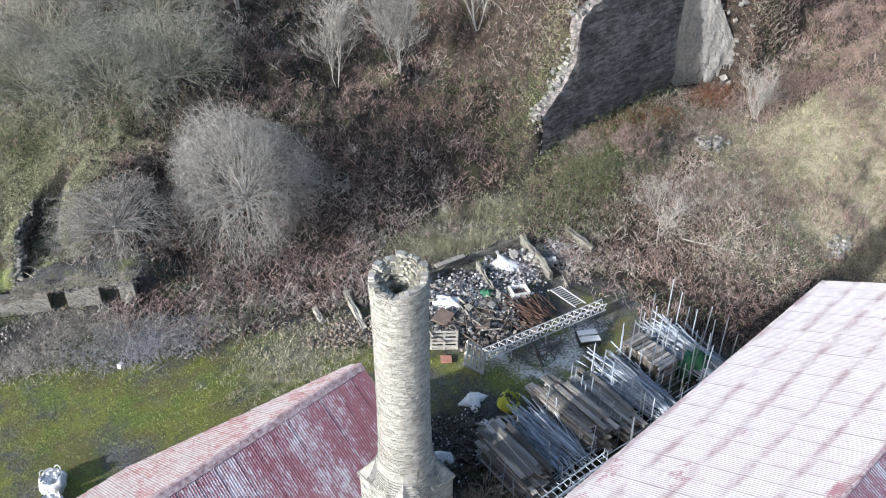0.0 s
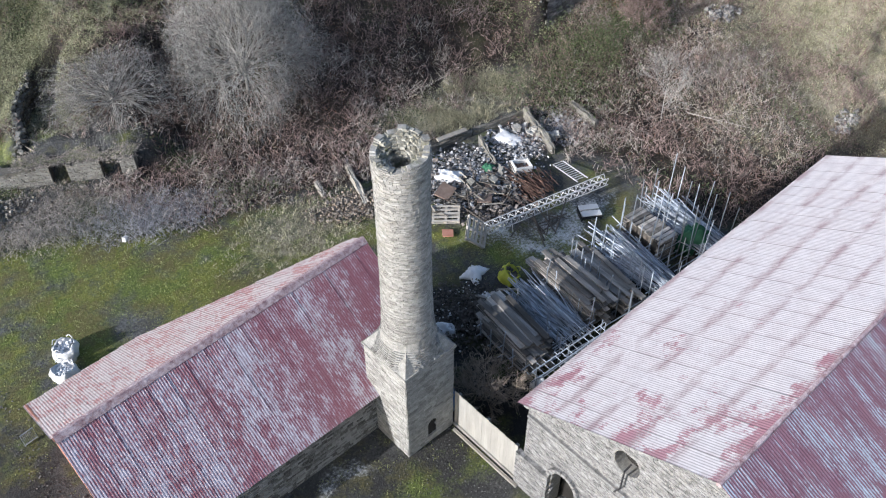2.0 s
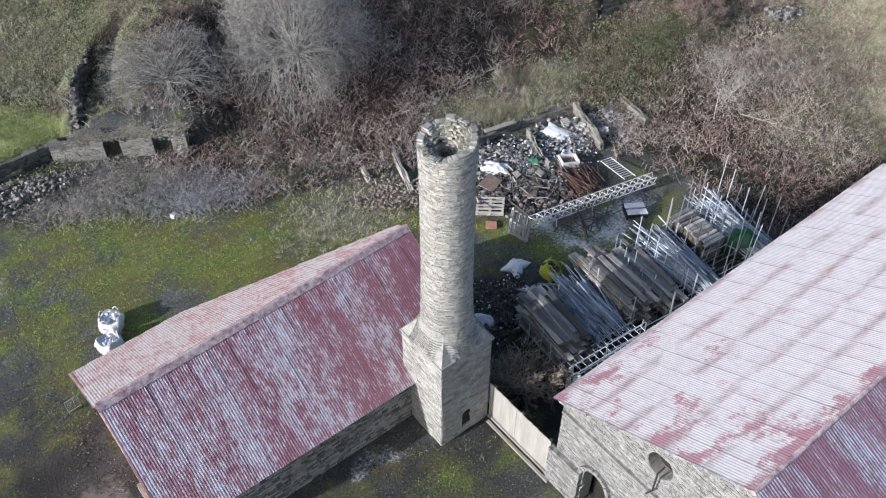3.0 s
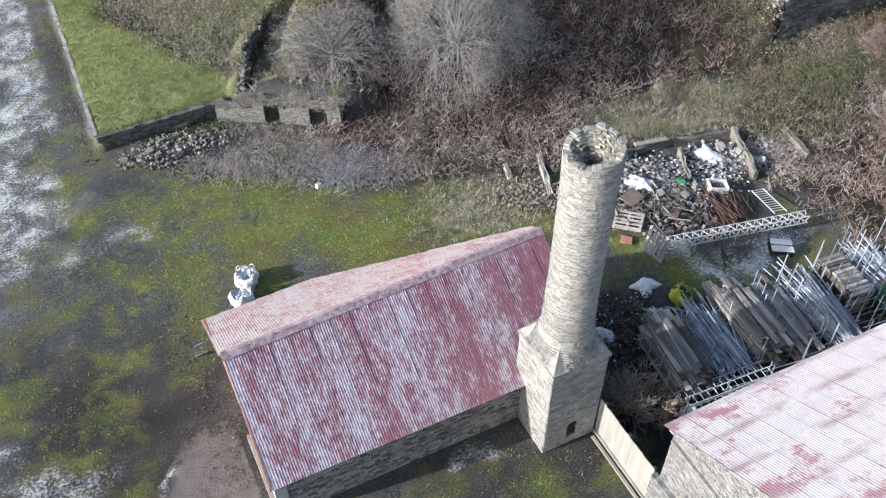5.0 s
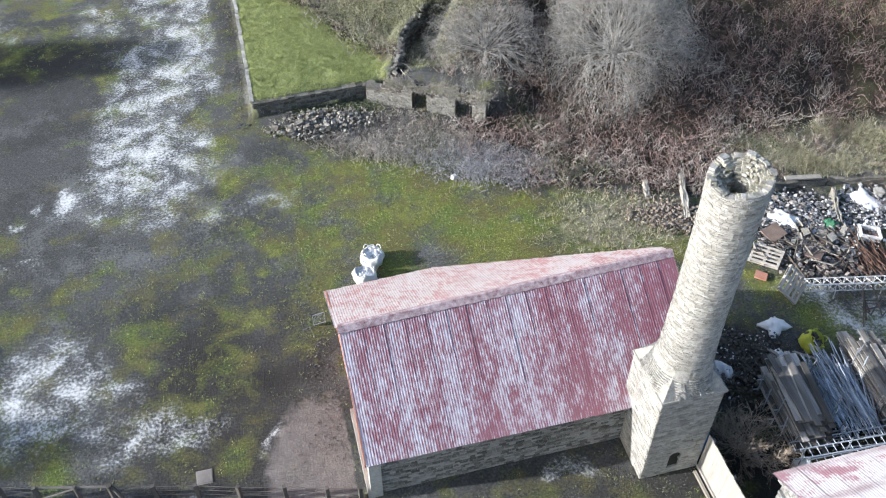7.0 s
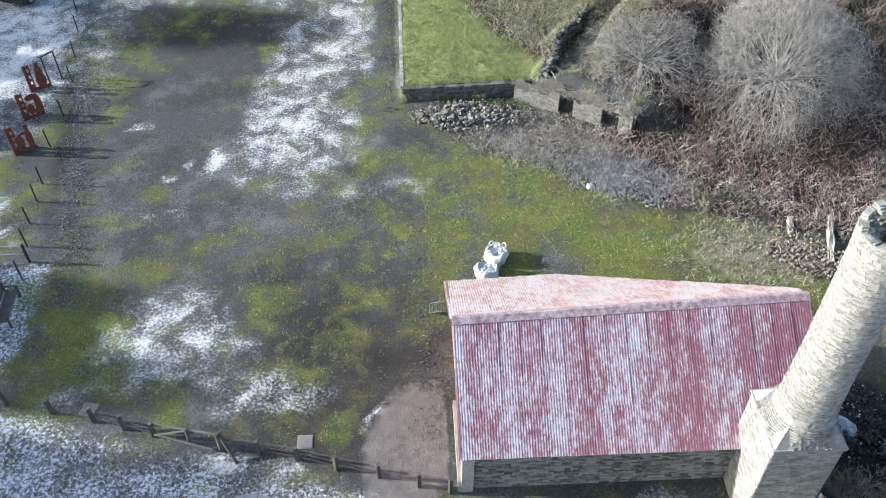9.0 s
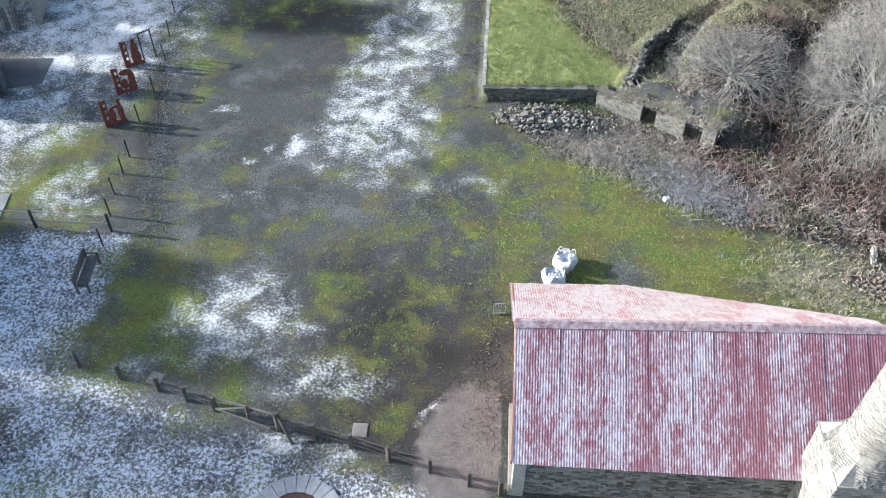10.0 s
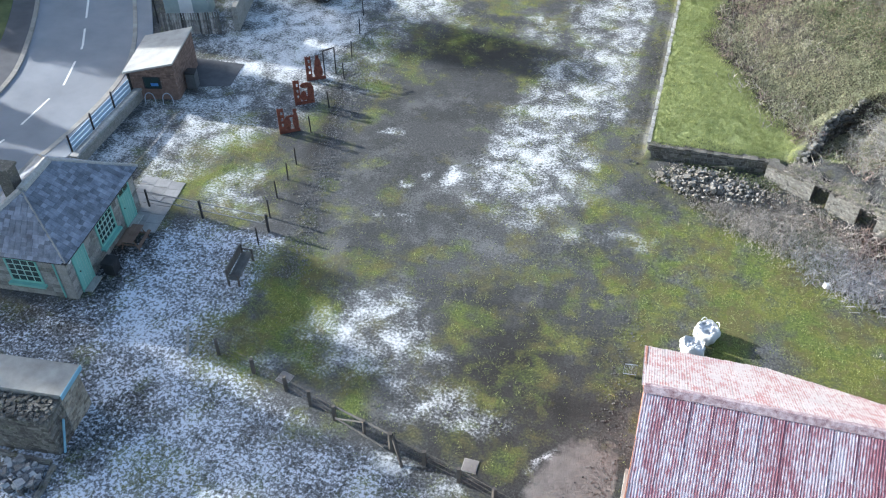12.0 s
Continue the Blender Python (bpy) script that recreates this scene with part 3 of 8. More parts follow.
def cover(x, y):
    """Frost, moss, lawn; scrub, dry grass, dark soil with painted shade: 0 to 1 each."""
    d = side_of(HILL, x, y)
    x0, y0 = x, y
    wob = (fbm(x, y, 0.3, 21) - 0.5)
    south = step(0.0, -0.9, side_of(FENCE_LINE, x, y) + 1.6 * wob) * step(1.5, -1.0, x)
    court = step(-14.2, -15.0, x + wob) * step(25.2, 24.4, y)
    frost = 0.56 * np.maximum(south, court) * (0.55 + 0.9 * fbm(x, y, 0.33, 31, 5))
    patch = np.zeros(np.shape(x))
    x, y = x0 + (fbm(x0, y0, 0.33, 141, 5) - 0.5) * 4.2, y0 + (fbm(x0, y0, 0.33, 151, 5) - 0.5) * 4.2
    for cx, cy, rx, ry, a, s in ((-5.7, 33.2, 2.1, 3.3, -12, 0.60), (-5.7, 38.0, 2.0, 3.3, -10, 0.54), (-4.2, 42, 2.4, 4.5, -8, 0.45), (-3.2, 50, 2.5, 8, 0, 0.42), (-8.4, 46.5, 1.2, 1.0, 0, 0.4),
                                 (-9.4, 20.3, 2.3, 1.9, 20, 0.46), (-6.0, 18.5, 1.6, 1.2, 0, 0.38), (-7.6, 20.8, 1.4, 1.0, 0, 0.34), (-0.4, 29.6, 0.8, 1.2, 0, 0.24), (-2.5, 28.4, 1.2, 0.8, 0, 0.2), (-9.3, 31.2, 0.3, 0.7, 10, 0.75), (-11.8, 30.2, 0.25, 0.25, 0, 0.7), (-12.1, 27.9, 0.4, 0.2, 0, 0.65), (-10.5, 28.2, 0.6, 0.2, 20, 0.6), (-1.6, 17.25, 0.22, 0.62, -25, 0.9),
                                 (-22.0, 41.5, 4.6, 6.5, -8, 0.72), (-22.6, 32.4, 3.4, 2.6, 10, 0.5), (-24.6, 29.0, 2.4, 2.6, 0, 0.54), (-17.8, 27.4, 1.3, 1.0, 0, 0.5), (-15.9, 47.5, 2.4, 1.6, 0, 0.6), (-13.1, 34.8, 0.5, 0.25, 0, 0.6), (-10.8, 31.6, 0.25, 0.25, 0, 0.7),
                                 (0.6, 28.3, 1.5, 0.5, 20, 0.2), (21.3, 17.4, 2.6, 0.9, -12, 0.6), (24.9, 22.4, 0.9, 0.9, 0, 0.6), (7.6, 13.2, 1.3, 0.28, 3, 0.5),
                                 (-18.5, 15.0, 4.5, 4.0, 0, 0.5), (-14.0, 11.5, 5.0, 2.6, 10, 0.5), (-8.0, 13.0, 4.0, 2.0, -12, 0.5), (-6.0, 14.3, 2.4, 0.7, -14, 0.66), (-9.4, 14.1, 1.0, 1.0, 0, 0.6), (-18.4, 21.5, 2.6, 2.4, 0, 0.5)):
        patch = np.maximum(patch, s * blob(x, y, cx, cy, rx * 1.15, ry * 1.15, a, 0.85))
    wall = side_of([(-21.2, 18.4), (-21.95, 25.2)], x0, y0)
    frost = frost * (1 - step(-1.5, -0.9, wall + 1.2 * wob) * step(26, 25, y0) * step(17.5, 18.5, y0)) * (1 - 0.7 * blob(x0, y0, -22.2, 17.4, 2.2, 1.1, 8, 0.5)) * (1 - 0.6 * blob(x0, y0, -20.2, 16.0, 1.6, 1.0, 0, 0.5)) * (1 - 0.95 * blob(x0, y0, -16.5, 13.6, 0.9, 2.2, -12, 0.4)) * (1 - 0.7 * blob(x0, y0, -8.8, 15.4, 1.6, 0.5, -14, 0.5))
    for cx, cy, rx, ry in ((-23.9, 36.8, 1.7, 1.4), (-19.2, 28.7, 3.0, 2.5), (-20.2, 24.9, 1.3, 0.8), (-21.5, 16.4, 2.0, 1.6), (-13.6, 20.6, 1.3, 2.0)):
        frost = frost * (1 - 0.8 * blob(x, y, cx, cy, rx, ry, 0, 0.5))
    bare = 1 - step(-2.0, -1.5, x0 + 0.5 * wob) * step(29, 31, y0)
    shady = np.maximum(south, court)
    frost, patch = np.maximum(frost, patch * shady * 0.9) * bare, patch * (1 - shady) * bare
    moss = (0.22 + 0.22 * fbm(x, y, 0.12, 161)) * (1 - 0.55 * step(-5.5, -9.5, x0 + 4 * wob))
    for cx, cy, rx, ry, a, s in ((8, 25.4, 7.2, 2.7, -6, 1.2), (5.5, 28.5, 5.5, 2.0, -14, 1.1), (0.6, 28.9, 1.6, 1.4, 0, 0.78), (-2.3, 33, 1.5, 5, 0, 0.62), (1.6, 23.6, 1.8, 2.6, 0, 0.85), (-10.0, 24.5, 2.0, 1.6, 0, 0.62), (-15.2, 39.8, 1.6, 2.2, 0, 0.72), (-9.8, 48.6, 3.5, 2.5, 0, 0.62), (-3.9, 17.3, 1.0, 0.9, 0, 0.6),
                                 (-5.0, 25.0, 3.0, 3.5, 0, 0.5), (-4.2, 21.5, 1.8, 1.6, 0, 0.5), (-13.3, 20.6, 1.6, 2.8, 0, 1.25), (-11.4, 18.7, 2.0, 1.0, -15, 1.0), (-9.2, 17.3, 1.8, 0.8, -15, 0.7), (-4.0, 16.2, 2.6, 0.7, -14, 0.5),
                                 (-19.3, 28.6, 3.0, 2.6, 0, 1.15), (-15.2, 36.5, 1.5, 3.5, 0, 0.6), (-13, 45, 4, 4, 0, 0.5), (-8, 46, 3, 3, 0, 0.4), (-12.5, 26.5, 1.8, 4.5, 0, 0.42),
                                 (18.6, 17.6, 2.6, 1.5, -20, 0.95), (21.4, 16.6, 3.0, 0.9, -12, 1.1), (9.2, 10.8, 3.2, 1.7, 0, 0.56), (0.9, 15.0, 0.3, 1.2, 0, 0.6), (14.5, 22.4, 3.5, 2.8, 0, 1.1), (-17.0, 11.0, 3.0, 1.6, 0, 0.4), (-13.9, 13.1, 1.0, 0.8, 0, 0.9), (-16.4, 41.4, 1.1, 2.6, 10, 1.2), (-15.4, 37.2, 0.9, 1.8, 10, 0.9)):
        moss = np.maximum(moss, s * blob(x, y, cx, cy, rx * 1.25, ry * 1.25, a, 0.85))
    moss = moss - 0.16 * blob(x, y, -11.5, 33, 4.0, 10, 0, 0.5)
    moss = moss * (1 - 0.7 * blob(x, y, -0.4, 15.8, 1.6, 2.2, 15, 0.5))
    mud = 0.95 * blob(x0, y0, -0.35, 15.6, 1.5, 2.6, -12, 0.5) * step(1.05, 0.85, x0)
    x, y = x0, y0
    lawn = ((x > LAWN[0]) & (y > LAWN[1] + 0.06 * (x + 0.35))) * step(0.9, -0.3, d + wob * 1.2)
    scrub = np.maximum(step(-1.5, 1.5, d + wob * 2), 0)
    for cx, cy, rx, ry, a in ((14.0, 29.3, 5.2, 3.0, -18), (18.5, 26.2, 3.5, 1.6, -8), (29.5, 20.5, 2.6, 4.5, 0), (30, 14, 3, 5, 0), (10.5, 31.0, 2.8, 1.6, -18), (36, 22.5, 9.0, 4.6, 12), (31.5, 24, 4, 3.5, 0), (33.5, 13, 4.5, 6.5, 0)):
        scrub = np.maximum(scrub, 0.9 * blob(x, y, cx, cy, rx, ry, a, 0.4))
    tan = 0.62 * blob(x, y, 14.2, 24.0, 3.4, 2.0, -8) + 0.85 * blob(x, y, 25.5, 26.0, 4.5, 1.7, -6, 0.5) + 0.08 * step(0.5, 0.7, fbm(x, y, 0.2, 41)) * step(0, 3, d)
    tan = np.maximum(tan, np.maximum(0.95 * blob(x, y, 40.5, 14.5, 5.2, 6.5, -35, 0.45) * step(-3, 1, d), 0.85 * blob(x, y, 37.2, 14.6, 2.6, 4.6, -20, 0.45)))
    tan = np.maximum(tan, 0.9 * blob(x, y, 41.0, 21.4, 3.2, 2.0, 30, 0.5))
    tan = np.maximum(tan, 0.8 * blob(x, y, 37.2, 17.6, 2.8, 2.6, 0, 0.5))
    tan = np.maximum(tan, 0.55 * blob(x, y, 33.6, 14.5, 2.2, 3.0, 0, 0.5))
    tan = np.maximum(tan, 0.5 * blob(x, y, 8, 44, 6.5, 7, 0, 0.5) * step(0, 1.5, d))
    tan = np.maximum(tan, 0.42 * blob(x, y, 6.8, 31.2, 4.0, 1.8, -18, 0.5))
    # Dark soil and gravel; the blob at (-11, 43) paints in a shadow.
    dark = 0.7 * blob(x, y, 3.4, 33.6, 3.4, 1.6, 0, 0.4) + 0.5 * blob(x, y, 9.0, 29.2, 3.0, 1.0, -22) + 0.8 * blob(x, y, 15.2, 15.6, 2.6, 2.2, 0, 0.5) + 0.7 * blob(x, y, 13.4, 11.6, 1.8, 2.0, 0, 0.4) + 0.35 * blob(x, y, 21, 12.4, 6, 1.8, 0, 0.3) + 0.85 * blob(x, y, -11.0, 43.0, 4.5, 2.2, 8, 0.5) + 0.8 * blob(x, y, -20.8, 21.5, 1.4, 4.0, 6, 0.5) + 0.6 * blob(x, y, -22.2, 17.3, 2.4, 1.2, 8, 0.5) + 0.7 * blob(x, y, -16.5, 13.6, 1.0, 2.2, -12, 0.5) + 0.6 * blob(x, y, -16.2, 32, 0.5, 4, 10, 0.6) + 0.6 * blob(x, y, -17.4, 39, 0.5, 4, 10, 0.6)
    # The blob at (7.5, 11.4) paints the shade of shed and chimney.
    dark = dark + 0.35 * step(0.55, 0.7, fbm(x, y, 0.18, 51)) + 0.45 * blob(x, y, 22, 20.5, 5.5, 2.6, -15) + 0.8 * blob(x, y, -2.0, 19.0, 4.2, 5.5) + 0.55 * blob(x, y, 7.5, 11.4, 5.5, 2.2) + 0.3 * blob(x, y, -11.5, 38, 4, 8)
    return [np.clip(q, 0, 1.3) for q in (frost * (1 - scrub) * (1 - mud), moss * (1 - scrub) * (1 - 0.8 * mud), lawn * (1 - blob(x, y, 6.9, 36.0, 1.0, 0.9, 0, 0.4)) * (1 - blob(x, y, 7.4, 37.6, 0.9, 1.5, -25, 0.4)), scrub * (1 - 0.8 * np.clip(tan, 0, 1)), tan, dark, mud, patch * (1 - scrub) * (1 - mud))]


def axis(lo, hi, fine, far):
    mid = np.arange(lo, hi + fine / 2, fine)
    out, s, e = [], fine, 0.0
    while e < far:
        s *= 1.25
        e += s
        out.append(e)
    return np.concatenate([lo - np.array(out)[::-1], mid, hi + np.array(out)])


def build_ground():
    xs, ys = axis(-46, 64, 0.26, 900), axis(8, 62, 0.26, 900)
    gx, gy = np.meshgrid(xs, ys)
    x, y = gx.ravel(), gy.ravel()
    v = np.stack([x, y, land(x, y)], -1)
    i = (np.arange(len(ys) - 1)[:, None] * len(xs) + np.arange(len(xs) - 1)).ravel()
    f = np.stack([i, i + 1, i + 1 + len(xs), i + len(xs)], -1)
    me = mesh_np("ground", v, f, True)
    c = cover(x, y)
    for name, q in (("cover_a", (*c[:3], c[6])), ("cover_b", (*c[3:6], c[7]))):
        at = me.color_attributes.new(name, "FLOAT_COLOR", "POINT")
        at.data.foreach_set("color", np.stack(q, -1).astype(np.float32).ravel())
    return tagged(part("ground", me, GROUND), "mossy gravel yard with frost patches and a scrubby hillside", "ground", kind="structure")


build_ground()

# ---- masonry ----
def stone_mesh(i):
    r = np.random.default_rng(100 + i)
    b = bmesh.new()
    bmesh.ops.create_cube(b, size=1)
    bmesh.ops.bevel(b, geom=b.edges[:], offset=0.06, segments=1, affect="EDGES")
    for q in b.verts:
        q.co += Vector(r.uniform(-0.022, 0.022, 3))
    me = bpy.data.meshes.new("stone")
    b.to_mesh(me)
    b.free()
    return me


STONES = [stone_mesh(i) for i in range(5)]
STONE_SETS = {}


def stone_set(mat):
    if mat.name not in STONE_SETS:
        STONE_SETS[mat.name] = [m.copy() for m in STONES]
        for m in STONE_SETS[mat.name]:
            m.materials.append(mat)
    return STONE_SETS[mat.name]


def lay(parent, c, s, a, mat, mat_each, pieces, name="stone", rest="stonework"):
    """Stones at centres c, sizes s, headings a: the first few as pieces, the rest joined."""
    c, s, a = np.asarray(c, float), np.asarray(s, float), np.asarray(a, float)
    meshes = stone_set(mat_each)
    for k in range(min(pieces, len(c))):
        ob = new(name, meshes[k % len(meshes)])
        ob.parent = parent
        ob.matrix_basis = Matrix.LocRotScale(c[k], Euler((0, 0, a[k])), s[k])
    if len(c) > pieces:
        ob = part(rest, boxes(c[pieces:], s[pieces:], rotz(a[pieces:]), 0.03), mat, parent)
        ob["kind"] = "stuff"


def course_cells(length, top, h, w, hole=None, z0=0.0):
    """Stones in courses over a wall face: rows of (u, z, width, height). top: height as a function of u."""
    out, z = [], z0
    zmax = max(top(u) for u in np.linspace(0, length, 41))
    while z < zmax - 0.02:
        hh = h * rng.uniform(0.75, 1.3)
        u = -rng.uniform(0, w)
        while u < length:
            ww = w * rng.uniform(0.55, 1.5)
            a, b = max(u, 0), min(u + ww, length)
            m = (a + b) / 2
            if b - a > 0.04 and z + hh * 0.6 < top(m) and not (hole and hole(m, z + hh / 2)):
                out.append((m, z + hh / 2, b - a, min(hh, top(m) - z)))
            u += ww
        z += hh
    return np.array(out)


def stone_face(parent, origin, angle, length, top, h, w, mat, mat_each, pieces=0, hole=None, proud=0.010, depth=0.12, gap=0.010, z0=0.0):
    """Courses of stones on a wall face that starts at origin, runs along angle and looks to its right."""
    if not callable(top):
        flat = top
        top = lambda u: flat
    q = course_cells(length, top, h, w, hole, z0)
    a = radians(angle)
    out = rng.uniform(-0.4, 1.0, len(q)) * proud
    off = out - depth / 2 + 0.012
    c = np.stack([origin[0] + q[:, 0] * math.cos(a) + off * math.sin(a), origin[1] + q[:, 0] * math.sin(a) - off * math.cos(a), origin[2] + q[:, 1]], -1)
    s = np.stack([q[:, 2] - gap, np.full(len(q), depth), q[:, 3] - gap], -1)
    lay(parent, c, s, np.full(len(q), a), mat, mat_each, pieces)


def prism(pts, y0, y1, axis_="y"):
    """A polygon (a, z) pushed along an axis."""
    n = len(pts)
    v = []
    for w in (y0, y1):
        for a, z in pts:
            v.append((a, w, z) if axis_ == "y" else (w, a, z))
    b = bmesh.new()
    vs = [b.verts.new(q) for q in v]
    b.faces.new(vs[:n])
    b.faces.new(vs[n:][::-1])
    for i in range(n):
        b.faces.new((vs[i], vs[n + i], vs[n + (i + 1) % n], vs[(i + 1) % n]))
    bmesh.ops.recalc_face_normals(b, faces=b.faces[:])
    return b


# ---- corrugated roofs ----
def sheet_mesh(name, width, length, mat, wave=0.085, amp=0.0055, seg=4):
    """One corrugated sheet: x across, y down the slope, a few mm thick."""
    cols = max(2, int(round(width / wave * seg)))
    x = np.linspace(0, width, cols + 1)
    z = amp * np.cos(x / wave * 2 * np.pi)
    v, th = [], 0.006
    for off, y in ((0, 0), (0, length), (-th, 0), (-th, length), (0, 0), (-th, 0), (0, length), (-th, length)):
        v.append(np.stack([x, np.full_like(x, y), z + off], -1))
    v = np.concatenate(v)
    n = cols + 1
    i = np.arange(cols)
    f = [np.stack([i, i + n, i + 1 + n, i + 1], -1), np.stack([2 * n + i, 2 * n + i + 1, 3 * n + i + 1, 3 * n + i], -1),
         np.stack([4 * n + i, 4 * n + i + 1, 5 * n + i + 1, 5 * n + i], -1), np.stack([6 * n + i, 7 * n + i, 7 * n + i + 1, 6 * n + i + 1], -1)]
    me = mesh_np(name, v, [np.concatenate(f)[:, ::-1]], True)
    me.materials.append(mat)
    return me


def sheet_slope(parent, eave0, ridge0, along, rows, cols, mat, keep=None, skew=0.0):
    """Lays rows x cols sheets on a slope. eave0 and ridge0: its ends at the start; along: its length in x."""
    lap = 0.12
    sw = along / cols
    sl = np.linalg.norm(np.array(eave0, float) - ridge0) / rows
    me = sheet_mesh("roof_sheet", sw + 0.03, sl + lap, mat)
    for i in range(cols):
        e, r = np.array(eave0, float), np.array(ridge0, float)
        r[1] += skew * (i + 0.5) / cols
        down = e - r
        length = np.linalg.norm(down)
        down = down / length
        ax = np.array((1.0, 0, 0))
        up = np.cross(ax, down)
        flip = up[2] < 0
        if flip:
            ax, up = -ax, -up
        for j in range(rows):
            if keep and not keep((i + 0.5) / cols, (j + 0.5) / rows):
                continue
            x0 = r[0] + (i + (1 if flip else 0)) * sw + (0.015 if flip else -0.015)
            o = np.array((x0, r[1], r[2])) + down * (j * length / rows - (lap / 2 if j else 0)) + up * (0.030 - 0.007 * j + 0.003 * (i % 2))
            ob = new("roof_sheet", me)
            ob.parent = parent
            ob.matrix_basis = Matrix(((*(ax), ), (*(down), ), (*(up), ))).transposed().to_4x4()
            ob.matrix_basis = Matrix.Translation(o + rng.uniform(-0.004, 0.004, 3)) @ ob.matrix_basis @ Matrix.Rotation(rng.uniform(-0.004, 0.004), 4, "Z") @ Matrix.Diagonal((1, length / rows / sl, 1, 1))


# ---- the low engine shed with a red roof ----
def red_shed():
    t = thing("stone_shed", "low stone shed with worn red corrugated roof", "shed")
    ze, zr, yf, yb, yr = 2.12, 4.5, 13.93, 21.05, 17.36
    part("wall", box(1.45, 12.5, yf + 0.1, yf + 0.5, -0.3, ze), MORTAR, t)
    part("wall", prism([(1.5, -0.3), (5.0, -0.3), (5.0, ze), (1.5, ze)], yb - 0.6, yb - 0.25), WALL_STONE, t)
    # back wall running in towards the far end of the ridge
    b = bmesh.new()
    vs = [b.verts.new(q) for q in ((5.0, yb - 0.6, -0.3), (5.0, yb - 0.25, -0.3), (12.5, 18.2, -0.3), (12.5, 17.9, -0.3), (5.0, yb - 0.6, ze), (5.0, yb - 0.25, ze), (12.5, 18.2, 3.9), (12.5, 17.9, 3.9))]
    for q in ((0, 1, 2, 3), (4, 7, 6, 5), (0, 4, 5, 1), (1, 5, 6, 2), (2, 6, 7, 3), (3, 7, 4, 0)):
        b.faces.new([vs[i] for i in q])
    part("wall", b, WALL_STONE, t)
    part("gable_wall", prism([(yf + 0.1, -0.3), (yb - 0.25, -0.3), (yb - 0.25, ze), (yr, zr - 0.1), (yf + 0.1, ze)], 1.3, 1.65, "x"), ORANGE_PAINT, t, "orange-painted gable with flaking paint")
    part("gable_wall", prism([(yf + 0.1, -0.3), (18.2, -0.3), (18.2, 3.9), (yr + 0.4, zr - 0.1), (yf + 0.1, ze)], 12.2, 12.5, "x"), WALL_STONE, t)
    part("plinth", box(1.14, 1.31, yf - 0.02, 17.2, -0.3, 0.35), CONCRETE, t, "pale concrete ledge along the gable")
    part("quoin", box(1.24, 1.62, yf - 0.03, yf + 0.35, -0.2, ze - 0.05), PALE_STONE, t)
    stone_face(t, (1.6, yf + 0.1, 0), 0, 8.4, ze - 0.02, 0.10, 0.24, SHED_STONE, SHED_STONE_EACH, 300, gap=0.016)
    # roof: front slope notched round the chimney, back slope cut back towards the far end
    sheet_slope(t, (1.18, yf - 0.1, ze + 0.02), (1.12, yr, zr), 11.45, 3, 17, RED_SHEET, lambda u, w: not (u > 0.75 and w > 0.84), 0.5)
    roof_back = roof_back_slope(t, ze, zr, yr, yb)
    # ridge and verge trim
    b = bmesh.new()
    ends = [[b.verts.new((x, y + u, zr + w)) for u, w in ((-0.2, -0.055), (-0.03, 0.085), (0.03, 0.085), (0.2, -0.055), (0.2, -0.075), (0, 0.04), (-0.2, -0.075))] for x, y in ((1.08, yr), (12.6, yr + 0.5))]
    for k in range(7):
        b.faces.new((ends[0][k], ends[0][(k + 1) % 7], ends[1][(k + 1) % 7], ends[1][k]))
    b.faces.new(ends[0])
    b.faces.new(ends[1][::-1])
    bmesh.ops.recalc_face_normals(b, faces=b.faces[:])
    part("ridge_cap", b, RIDGE, t, "lapped ridge capping with flaking paint")
    for k in range(8):
        x = 1.1 + 1.42 * k
        yy = yr + 0.0435 * (x - 1.08)
        part("ridge_lap", prism([(yy - 0.205, zr - 0.06), (yy - 0.03, zr + 0.09), (yy + 0.03, zr + 0.09), (yy + 0.205, zr - 0.06)], x, x + 0.05, "x"), RIDGE, t)
    part("barge_board", prism([(yf - 0.1, ze - 0.12), (yf - 0.1, ze + 0.06), (yr, zr + 0.02), (yr, zr - 0.16)], 1.12, 1.17, "x"), ORANGE_PAINT, t)
    part("barge_board", prism([(yb + 0.1, ze - 0.12), (yb + 0.1, ze + 0.06), (yr, zr + 0.02), (yr, zr - 0.16)], 1.06, 1.11, "x"), ORANGE_PAINT, t)
    return t


